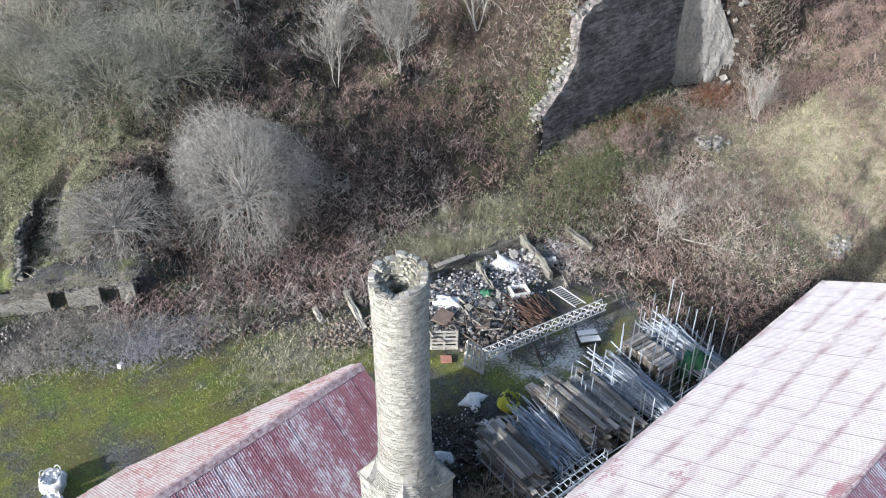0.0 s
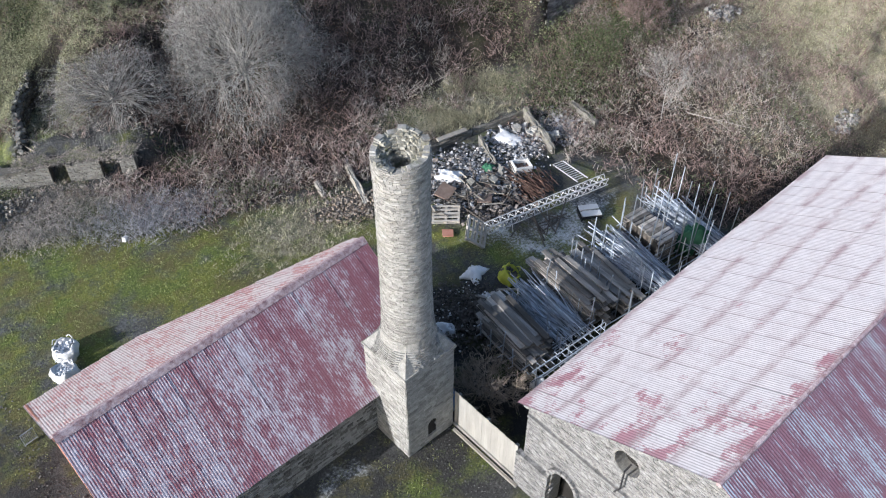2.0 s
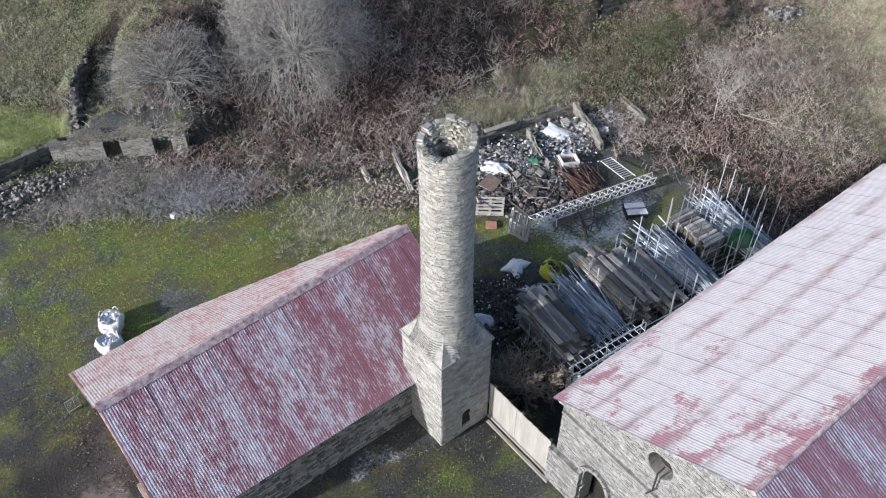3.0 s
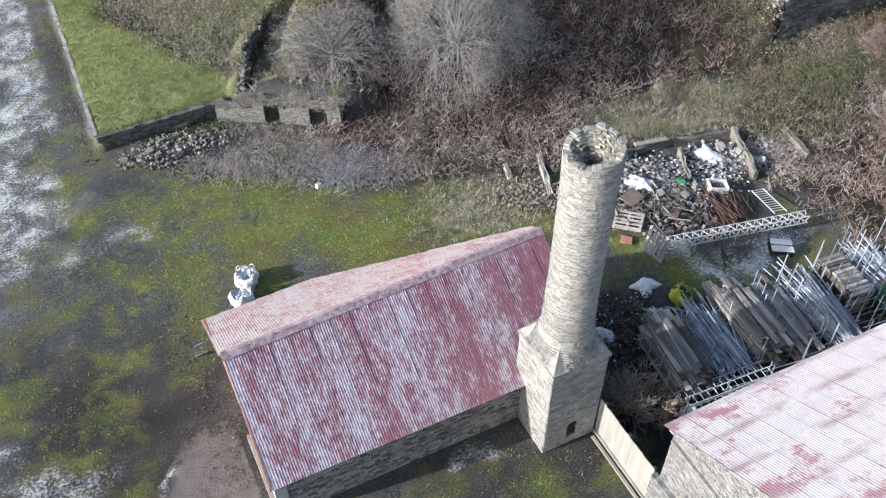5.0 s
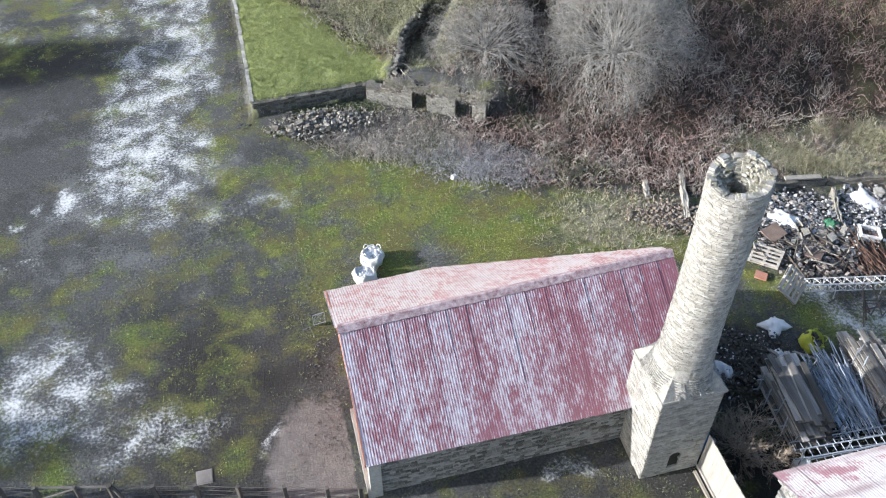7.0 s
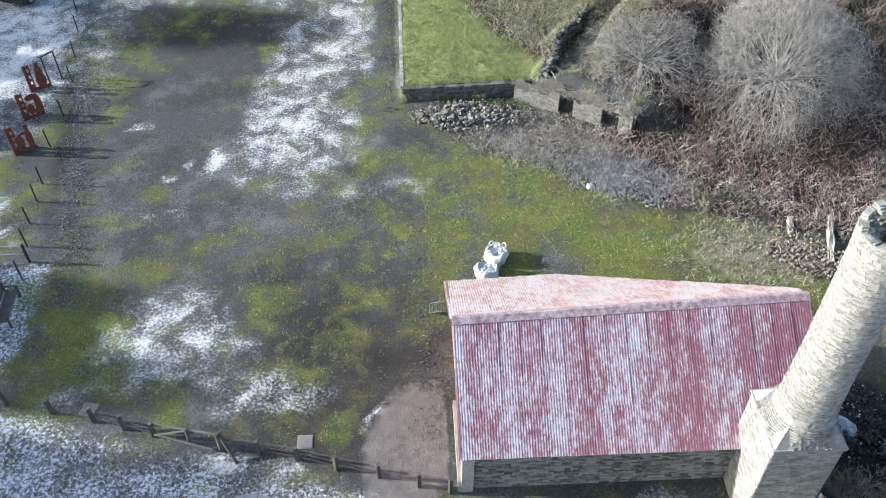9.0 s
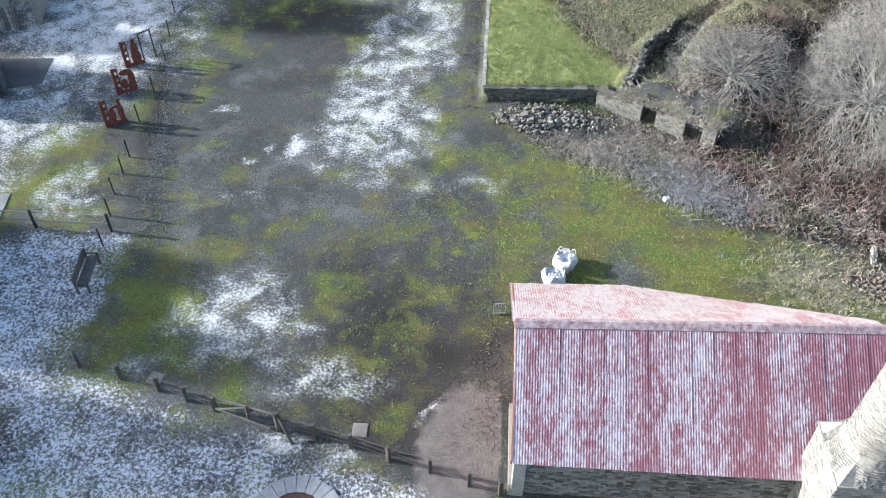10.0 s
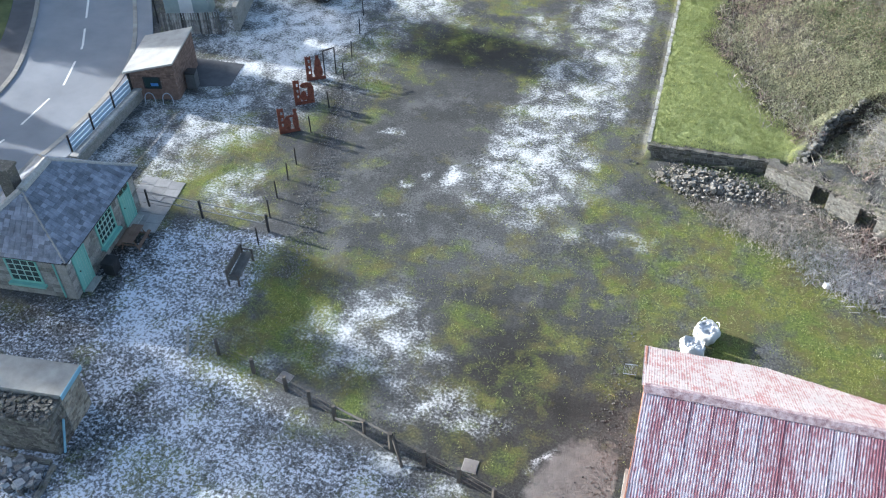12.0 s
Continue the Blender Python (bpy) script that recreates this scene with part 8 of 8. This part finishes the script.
def grow_dome(seed, radius, tall, limbs, counts, thick, hub=1.0, low=-0.35):
    """A round crown: limbs leave a short trunk at the hub and run outwards to shells, the last one the outline."""
    r = np.random.default_rng(seed)
    shells = (0.62, 0.86, 0.97, 1.03)
    bend = (0.0, 0.25, 0.20, 0.17)
    foot, top = np.array((0.0, 0.0, -0.2)), np.array((0.06, -0.04, hub))
    out = [(foot, foot * 0.5 + top * 0.5, thick * 2.6, thick * 2.2, 0), (foot * 0.5 + top * 0.5, top, thick * 2.2, thick * 1.8, 0)]

    def at(u, rho):
        return np.array((u[0] * radius * rho, u[1] * radius * rho, hub + u[2] * tall * rho + 0.10 * tall * rho * (1 - rho)))

    todo = []
    for k in range(limbs):
        c = 1 - (1 - low) * (k + 0.5) / limbs
        a = 2.39996 * k + r.uniform(-0.25, 0.25)
        u = np.array((math.cos(a) * math.sqrt(1 - c * c), math.sin(a) * math.sqrt(1 - c * c), c))
        todo.append((top * r.uniform(0.75, 1.0), u, thick * r.uniform(0.5, 1.0), 0))
    while todo:
        p, u, rad, lv = todo.pop()
        q = at(u, shells[lv] * (1 + 0.13 * math.sin(2 * u[0] + 3.1 * u[1] + seed) + 0.08 * math.sin(5 * u[0] - 4 * u[1])) * r.uniform(0.72, 1.12))
        n = np.linalg.norm(q - p)
        mid = (p + q) / 2 + r.normal(0, 0.075, 3) * n + np.array((0, 0, 0.09 * n))
        out.append((p, mid, rad, rad * 0.75, lv))
        out.append((mid, q, rad * 0.75, rad * 0.45, lv))
        if lv < len(counts):
            for k in range(counts[lv]):
                t = 1.0 if k == 0 else r.uniform(0.15, 0.95)
                b = p + (mid - p) * 2 * t if t < 0.5 else mid + (q - mid) * (2 * t - 1)
                w = u + r.normal(0, bend[lv + 1], 3)
                todo.append((b, w / np.linalg.norm(w), max(rad * 0.5 * r.uniform(0.6, 1.0), 0.0065), lv + 1))
    return out


def bare_tree(name, label, x, y, mat, seed, height, spread, stems, levels, split, twig=None, z=None, **kw):
    pieces = grow_dome(seed, spread, height, stems, split, **kw) if levels == 0 else grow(seed, height, spread, stems, levels, split, **kw)
    t = thing(name, label, "tree", m=Matrix.Translation((x, y, float(land(x, y)) if z is None else z)) @ Matrix.Rotation(seed * 1.7, 4, "Z"))
    p0, p1, r0, r1, lv = (np.array(q) for q in zip(*pieces))
    stem = np.flatnonzero(lv == 0)
    each = 3 if levels else 2
    for k in range(0, len(stem), each):
        q = stem[k:k + each]
        part("trunk" if stems == 1 else "stem", tubes(p0[q], p1[q], r0[q], r1[q], 6, False), mat, t)
    q = (lv > 0) & (lv < (3 if levels else 2))
    part("branchwork", tubes(p0[q], p1[q], r0[q], r1[q], 5, False), mat, t)["kind"] = "stuff"
    q = lv >= (3 if levels else 2)
    part("crown", tubes(p0[q], p1[q], r0[q], r1[q], 3, False), twig or mat, t)["kind"] = "stuff"
    return t


bare_tree("bare_tree", "large round bare grey tree on the bank", 16.9, 32.6, BARK, 3, 4.5, 3.55, 62, 0, (6, 5, 2), twig=TWIG, thick=0.036, hub=1.5, low=-0.42)
bare_tree("bare_tree", "spreading bare grey tree above the kiln", 11.2, 35.0, BARK, 5, 2.5, 2.65, 40, 0, (5, 5, 1), twig=TWIG, thick=0.036, hub=0.8, low=-0.25)
for x, y, h, r_, s, l in ((15.4, 43.0, 3.6, 3.9, 11, "wide greenish bare tree on the hillside"), (12.4, 46.2, 3.4, 3.6, 12, "spreading bare tree at the hill's edge"), (18.4, 41.6, 3.4, 3.4, 13, "dense bare tree on the hillside"),
                          (15.0, 48.6, 3.8, 3.8, 14, "bare tree high on the hillside"), (10.6, 50.5, 3.6, 3.6, 15, "bare tree high beside the lawn"), (20.2, 46.0, 3.6, 3.6, 16, "tall bare tree far up the slope")):
    bare_tree("bare_tree", l, x, y, GREEN_BARK, s, h + 0.4, r_, 40, 0, (5, 4, 2), twig=GREEN_TWIG, thick=0.036, hub=0.9, low=-0.12)
bare_tree("birch_tree", "white-stemmed bare birch in the scrub", 26.2, 37.4, PALE_BARK, 21, 4.6, 0.5, 3, 4, (6, 5, 4, 3), lean=0.14, thick=0.026, upward=0.45, first=0.5)
bare_tree("birch_tree", "pale bare birch on the slope", 28.9, 35.1, BARK, 22, 5.2, 0.6, 4, 4, (6, 5, 4, 3), lean=0.2, thick=0.028, upward=0.4, first=0.45)
bare_tree("birch_tree", "white-stemmed birch near the hill top", 24.2, 44.0, PALE_BARK, 23, 6.5, 0.6, 3, 5, (4, 4, 4, 3), lean=0.2, thick=0.07, upward=0.6)
bare_tree("birch_tree", "grey bare birch beside the quarry rim", 33.6, 33.6, BARK, 24, 5.6, 0.7, 4, 4, (5, 4, 4, 3), lean=0.35, thick=0.045, upward=0.5)
bare_tree("birch_tree", "pale fan-shaped bare shrub by the quarry", 43.4, 20.6, BARK, 25, 3.6, 0.6, 8, 4, (4, 3, 3, 2), lean=0.5, thick=0.026, upward=0.5)
bare_tree("birch_tree", "thin pale bare sapling on the slope", 31.2, 18.3, BARK, 26, 4.2, 1.0, 1, 4, (7, 5, 4, 3), lean=0.3, thick=0.036, upward=0.4, first=0.45)
bare_tree("birch_tree", "thin bare sapling below the quarry", 35.6, 23.2, BROWN_TWIG, 27, 2.9, 0.8, 6, 4, (4, 4, 4), lean=0.5, thick=0.022, upward=0.4)
PALE_TWIG = plain("pale_bush_twig", (0.20, 0.16, 0.125), (0.42, 0.35, 0.28), 2.0, 0.9)
bare_tree("bare_bush", "bare brown bush behind the fence", 13.5, 12.4, PALE_TWIG, 40, 2.2, 1.15, 12, 4, (4, 4, 4, 3), lean=0.9, thick=0.018, upward=0.2)
t_ = thing("fallen_branch", "pale fallen branch on the slope", "branch", m=pose(32.1, 17.5, 0.75, 82, 0, 4))
part("stem", join(tubes([(0, 0, 0)], [(0.2, 0.1, 3.0)], 0.026, 0.012, 5), tubes([(0.05, 0, 1.0)], [(0.8, 0.2, 2.0)], 0.016, 0.008, 5), tubes([(0.1, 0, 1.6)], [(-0.5, 0.1, 2.6)], 0.014, 0.007, 5)), PALE_BARK, t_)


# ---- scrub, brambles, grass and leaves ----
def scatter(n, x0, x1, y0, y1, weight):
    """Points strewn by a weight of (x, y)."""
    out, have = [], 0
    while have < n:
        x, y = rng.uniform(x0, x1, 4 * n), rng.uniform(y0, y1, 4 * n)
        k = rng.uniform(0, 1, 4 * n) < weight(x, y)
        out.append(np.stack([x[k], y[k]], -1))
        have += int(k.sum())
    return np.concatenate(out)[:n]


def seen_hill(x, y):
    """Where the scrub of the hillside can be seen from the yard's air."""
    s = x * 0.677 + y * 0.736
    side = x * 0.736 - y * 0.677
    face = step(32.3, 33.0, x) * step(46.5, 45.5, x) * step(26.3, 26.6, y) * step(28.3, 27.7, y)
    return (1 - face) * step(62, 54, s) * step(-1.12, -1.0, side / np.maximum(s, 1)) * step(1.0, 0.9, side / np.maximum(s, 1))


def scrub_weight(x, y):
    c = cover(x, y)
    clump = fbm(x, y, 0.45, 91)
    far = np.hypot(x, y)
    return np.clip(c[3], 0, 1) * (1 - 0.8 * blob(x, y, 8, 46, 6.5, 9, 0, 0.3)) * (1 - blob(x, y, 8.6, 38.8, 1.3, 1.9, -20, 0.2)) * step(0.30, 0.62, clump + 0.15) * seen_hill(x, y) * np.clip(34 / np.maximum(far, 20), 0.35, 1)


def twigs(name, label, n, weight, mat, length, radius, up=0.7, box_=(2, 62, 8, 64), curl=0.5, clump=7, stiff=0.25, lift=0.0):
    """Stems in clumps: each of two tapered pieces."""
    c = scatter(max(1, n // clump), *box_, weight)
    c = np.repeat(c, clump, 0)
    n = len(c)
    base = c + rng.normal(0, 0.16, (n, 2))
    z = land(base[:, 0], base[:, 1])
    p0 = np.c_[base, np.maximum(z, lift) - 0.04]
    tall = 0.55 + 0.9 * fbm(c[:, 0], c[:, 1], 0.35, 95)
    d = rng.normal(0, 1, (n, 3)) * (stiff + 0.3, stiff + 0.3, 0.2) + (0, 0, up)
    d /= np.linalg.norm(d, axis=1, keepdims=True)
    ln = length * rng.uniform(0.5, 1.3, n) * tall
    p1 = p0 + d * ln[:, None] * 0.55
    d2 = d + rng.normal(0, curl, (n, 3)) + (0, 0, -0.25)
    d2 /= np.linalg.norm(d2, axis=1, keepdims=True)
    p2 = p1 + d2 * ln[:, None] * 0.55
    d3 = d2 + rng.normal(0, curl, (n, 3))
    d3 /= np.linalg.norm(d3, axis=1, keepdims=True)
    side = p1 + d3 * ln[:, None] * 0.35
    r = radius * rng.uniform(0.7, 1.3, n)
    v, f = join(tubes(p0, p1, r, r * 0.75, 3, False), cones(p1, p2, r * 0.75), cones(p1, side, r * 0.65))
    return tagged(part(name, (v, f), mat), label, "scrub", kind="stuff")


def leaves(name, label, n, weight, mat, size, high, box_=(2, 62, 8, 64), clump=10, tuft=0.3, lift=0.0):
    """Small leaves, each a bent quad, in loose clumps."""
    c = scatter(max(1, n // clump), *box_, weight)
    c = np.repeat(c, clump, 0)
    n = len(c)
    p = c + rng.normal(0, tuft if not lift else 0.06, (n, 2))
    z = np.maximum(land(p[:, 0], p[:, 1]), lift) + high * rng.uniform(0.1, 1.0, n) * (0.4 + 0.9 * fbm(c[:, 0], c[:, 1], 0.6, 97))
    q = np.array([(-0.5, 0, 0), (0, -0.32, 0.12), (0.5, 0, 0), (0, 0.32, 0.12)])
    v = np.einsum("nij,kj->nki", turned(n, 0.9), q) * (size * rng.uniform(0.6, 1.4, n))[:, None, None] + np.c_[p, z][:, None]
    f = (np.array([[0, 1, 2], [0, 2, 3]])[None] + 4 * np.arange(n)[:, None, None]).reshape(-1, 3)
    return tagged(part(name, (v.reshape(-1, 3), f), mat), label, "foliage", kind="stuff")


def blades(name, label, n, weight, mat, length, box_, width=0.012, lean=0.5, clump=9, tuft=0.07):
    """Grass blades in tufts, one bent triangle pair each."""
    c = scatter(max(1, n // clump), *box_, weight)
    c = np.repeat(c, clump, 0)
    n = len(c)
    p = c + rng.normal(0, tuft, (n, 2))
    z = land(p[:, 0], p[:, 1]) - 0.01
    a = rng.uniform(0, 2 * np.pi, n)
    w = np.c_[np.cos(a), np.sin(a), np.zeros(n)] * width
    ln = length * rng.uniform(0.5, 1.3, n)
    d = np.c_[rng.normal(0, lean, (n, 2)), np.ones(n)]
    d /= np.linalg.norm(d, axis=1, keepdims=True)
    b = np.c_[p, z]
    v = np.stack([b - w, b + w, b + d * ln[:, None] + (0, 0, 0)], 1).reshape(-1, 3)
    f = np.arange(3 * n).reshape(-1, 3)
    return tagged(part(name, (v, f), mat), label, "grass", kind="stuff")


twigs("bramble_scrub", "tangled brown bramble stems over the hillside", 54000, scrub_weight, BROWN_TWIG, 0.68, 0.014, curl=0.9)
twigs("dead_scrub", "grey dead stems among the brambles", 16000, lambda x, y: scrub_weight(x, y) * step(0.45, 0.6, fbm(x, y, 0.16, 111)), GREY_TWIG, 0.7, 0.013, curl=0.9)
twigs("frosty_scrub", "pale frosty twigs at the scrub edge", 2600, lambda x, y: blob(x, y, 9.6, 29.0, 2.8, 1.2, -22), FROST_TWIG, 0.6, 0.007, box_=(4, 16, 25, 33))
right_slope = lambda x, y: np.clip(cover(x, y)[4], 0, 1) * seen_hill(x, y)
blades("dry_grass", "dry tan grass tufts on the slope", 70000, right_slope, STRAW, 0.24, (2, 60, 8, 60), 0.013, 0.9)
blades("rough_grass", "rough straw-coloured tussocks beside the lawn", 12000, lambda x, y: step(0, 1, side_of(HILL, x, y)) * blob(x, y, 8, 46, 7, 9, 0, 0.3), STRAW, 0.35, (1, 18, 36, 62), 0.014, 0.8)
leaves("bank_weeds", "grey-green weeds on the bank beside the lawn", 64000, lambda x, y: step(0, 1, side_of(HILL, x, y)) * blob(x, y, 8, 46, 7, 9, 0, 0.3) * step(0.38, 0.58, fbm(x, y, 0.8, 171)), SAGE, 0.06, 0.22, (1, 18, 36, 62))
blades("lawn_grass", "short bright green lawn grass", 80000, lambda x, y: cover(x, y)[2], GRASS, 0.11, (-0.4, 8, 35.5, 62), 0.012, 0.7)
blades("moss_grass", "short mossy grass in the yard", 60000, lambda x, y: np.clip(cover(x, y)[1] - 0.2, 0, 1) * 1.6, GRASS, 0.09, (-20, 21, 11, 47), 0.011, 0.9)
leaves("ivy_scrub", "dark evergreen leaves in the brambles", 40000, lambda x, y: scrub_weight(x, y) * step(0.50, 0.62, fbm(x, y, 0.22, 121)), LEAF, 0.085, 0.6)
leaves("bramble_leaves", "olive-brown bramble leaves through the scrub", 90000, scrub_weight, MOSS_TWIG, 0.066, 0.5)
leaves("ivy_scrub", "ivy and bramble leaves below the quarry", 7000, lambda x, y: blob(x, y, 36.5, 25.0, 5.0, 2.2, -10) + blob(x, y, 38.5, 26.2, 6.5, 0.7) + blob(x, y, 33.0, 29.0, 1.6, 1.6) + 0.6 * blob(x, y, 32, 22.5, 2.5, 2.5), LEAF, 0.09, 1.1, box_=(28, 46, 17, 34))
leaves("dead_leaves", "rust-coloured dead bracken below the quarry", 9000, lambda x, y: blob(x, y, 38.3, 25.0, 2.6, 1.3, -10) + blob(x, y, 44.5, 24.0, 1.6, 1.0), RUSTY_LEAF, 0.09, 0.5, box_=(34, 48, 20, 28))
leaves("green_weeds", "small green weeds at the scrub edge", 9000, lambda x, y: step(0.55, 0.7, fbm(x, y, 0.4, 131)) * blob(x, y, 8, 32.0, 7, 2.2, -20), LEAF, 0.07, 0.25, box_=(-1, 17, 26, 36))
leaves("bank_weeds", "pale weeds round the kiln hollow", 16000, lambda x, y: blob(x, y, 8.0, 39.4, 3.4, 4.0, 0, 0.4) * (1 - blob(x, y, 8.7, 38.9, 1.1, 1.7, -20, 0.2)) * step(-0.2, 0.6, side_of(HILL, x, y)), SAGE, 0.06, 0.3, (4, 13, 35, 45))
def on_kiln(x, y):
    """The strip along the top of the kiln's front."""
    u, w = (x - 5.16) * 0.861 - (y - 35.29) * 0.508, (x - 5.16) * 0.508 + (y - 35.29) * 0.861
    gap = (np.abs(u - 2.75) < 0.5) | (np.abs(u - 5.0) < 0.55)
    return step(0.02, 0.12, w) * step(0.8, 0.6, w) * step(0.9, 1.4, u) * step(6.2, 6.0, u) * np.where(gap & (w > 0.3), 0.0, 1.0)


twigs("dead_scrub", "dead stalks hanging over the kiln front", 2600, on_kiln, GREY_TWIG, 0.34, 0.009, box_=(5, 13, 30, 38), curl=0.9, up=0.35, lift=1.12)
leaves("bank_weeds", "weeds and turf along the kiln front", 5000, on_kiln, SAGE, 0.06, 0.12, (5, 13, 30, 38), lift=1.10)
twigs("dead_scrub", "dead stalks and earth over the rubble heap", 3000, lambda x, y: blob(x, y, 4.6, 33.3, 3.6, 1.3, -14, 0.5), GREY_TWIG, 0.35, 0.007, box_=(0, 11, 29, 36), curl=0.9)
leaves("slope_weeds", "grey-green tussocks on the straw slope", 36000, lambda x, y: right_slope(x, y) * step(0.45, 0.6, fbm(x, y, 0.7, 181)), SAGE, 0.055, 0.15)
leaves("rim_ivy", "ivy and moss along the quarry rim", 13000, lambda x, y: blob(x, y, 33.6, 28.1, 1.9, 0.8, 30, 0.5) + 0.9 * blob(x, y, 48.8, 25.8, 1.5, 2.3, 0, 0.5), SAGE, 0.08, 0.35, box_=(30, 52, 20, 34))
twigs("dead_scrub", "pale dead bracken and stems below the slope", 3500, lambda x, y: blob(x, y, 33.8, 17.5, 3.0, 5.0, -20, 0.5) + blob(x, y, 38.0, 23.0, 4.0, 1.6, 10, 0.5), GREY_TWIG, 0.7, 0.009, box_=(26, 46, 8, 28))
blades("rough_grass", "straw-coloured tussocks above the rubble bays", 20000, lambda x, y: blob(x, y, 25.5, 26.2, 4.2, 1.5, -8, 0.5) * step(0.42, 0.55, fbm(x, y, 0.8, 195)), STRAW, 0.3, (20, 32, 22, 31), 0.013, 0.8)
leaves("ivy_scrub", "dark shrubs beside the tussocks", 4000, lambda x, y: blob(x, y, 29.5, 24.0, 2.6, 2.2, -20, 0.5) + 0.6 * blob(x, y, 22.4, 27.0, 2.0, 0.7, 0, 0.5), LEAF, 0.08, 0.7, box_=(18, 36, 18, 31))
leaves("ivy_scrub", "dark ivy under the hillside trees", 26000, lambda x, y: (blob(x, y, 16, 45, 6.5, 4.5, -25, 0.4) + 0.7 * blob(x, y, 12, 48, 5, 5, 0, 0.4)) * step(0.40, 0.56, fbm(x, y, 0.3, 191)), LEAF, 0.09, 0.9, box_=(5, 26, 36, 58))
leaves("bank_weeds", "grey-green weeds on the bank below the trees", 24000, lambda x, y: blob(x, y, 12.5, 41.0, 3.6, 3.2, -30, 0.5) * step(0.35, 0.55, fbm(x, y, 0.9, 193)), SAGE, 0.055, 0.4, box_=(6, 20, 35, 48))
twigs("bramble_scrub", "brown scrub at the top of the grassy slope", 9000, lambda x, y: blob(x, y, 50, 20.5, 6.5, 3.6, -20, 0.4) + blob(x, y, 45.5, 14.5, 3.0, 2.6, 0, 0.4), BROWN_TWIG, 0.75, 0.009, box_=(40, 60, 8, 27), curl=0.8)
twigs("bramble_scrub", "tangled brown scrub below the quarry", 5000, lambda x, y: blob(x, y, 36.5, 23.5, 5.5, 2.6, -10, 0.5), BROWN_TWIG, 0.7, 0.009, box_=(28, 46, 17, 30), curl=0.8)
leaves("ivy_scrub", "dark glossy ivy in the hollow below the quarry", 8000, lambda x, y: (blob(x, y, 34.6, 23.4, 2.6, 2.0, -20, 0.5) + 0.7 * blob(x, y, 32.4, 27.0, 2.2, 2.4, 0, 0.5)) * step(0.38, 0.54, fbm(x, y, 0.6, 201)), LEAF, 0.085, 0.9, box_=(27, 40, 18, 32))
twigs("dead_scrub", "dead stalks and brambles over the stones beside the kiln", 5000, lambda x, y: blob(x, y, 6.2, 31.8, 3.4, 1.5, -20, 0.5), GREY_TWIG, 0.42, 0.010, box_=(1, 13, 27, 36), curl=0.9)
twigs("bramble_scrub", "low brown brambles in the grassy slope", 6000, lambda x, y: right_slope(x, y) * step(30, 33, x) * step(0.50, 0.62, fbm(x, y, 0.5, 203)), BROWN_TWIG, 0.4, 0.010, curl=0.9)
leaves("leaf_litter", "fallen brown leaves over the scrub floor", 40000, scrub_weight, RUSTY_LEAF, 0.06, 0.15)


# ---- tall unseen evergreens, added across the road to shade the front yard ----
def evergreen(label, x, y, h, r, seed):
    q = np.random.default_rng(seed)
    t = thing("added_shade_tree", label, "tree", "roadside evergreens", m=Matrix.Translation((x, y, 0)))
    part("trunk", tubes([(0, 0, -0.2)], [(0, 0, h * 0.8)], 0.32, 0.08, 8), BARK, t)
    limb = []
    for k in range(26):
        a, z = q.uniform(0, 2 * np.pi), h * q.uniform(0.2, 0.85)
        w = r * (1.05 - 0.75 * z / h)
        limb.append(tubes([(0, 0, z)], [(w * math.cos(a), w * math.sin(a), z - 0.12 * w)], 0.07, 0.02, 4, False))
    part("branchwork", join(*limb), BARK, t)["kind"] = "stuff"
    n = 5200
    z = h * (0.12 + 0.88 * q.uniform(0, 1, n) ** 0.85)
    a = q.uniform(0, 2 * np.pi, n)
    lump = 1 + 0.22 * np.sin(3 * a + z) + 0.15 * np.sin(7 * a - 1.7 * z)
    w = r * np.clip(1.12 - z / h, 0.03, 1) ** 0.6 * lump * q.uniform(0.25, 1.0, n) ** 0.5
    c = np.stack([w * np.cos(a), w * np.sin(a), z], -1)
    d = np.array([(-0.5, 0, 0), (0, -0.3, 0.1), (0.5, 0, 0), (0, 0.3, 0.1)])
    v = np.einsum("nij,kj->nki", turned(n, 0.9), d) * q.uniform(0.3, 0.65, n)[:, None, None] + c[:, None]
    f = (np.array([[0, 1, 2], [0, 2, 3]])[None] + 4 * np.arange(n)[:, None, None]).reshape(-1, 3)
    part("crown", (v.reshape(-1, 3), f), LEAF, t)["kind"] = "stuff"


for k, (x, y, h, r) in enumerate(((-49, 8.5, 18.5, 4.0), (-48, 14.0, 17.0, 3.8), (-49, 18.8, 15.0, 3.4), (-48, 23.0, 13.5, 3.2), (-49, 26.8, 12.8, 2.8), (-49.5, 30.6, 7.5, 2.2), (-50, 38.6, 11.0, 2.6), (-50, 42.6, 11.0, 3.0), (-51, 47.5, 16.0, 4.4))):
    evergreen("tall dark evergreen, unseen, added across the road to cast shade", x, y, h, r, 300 + k)
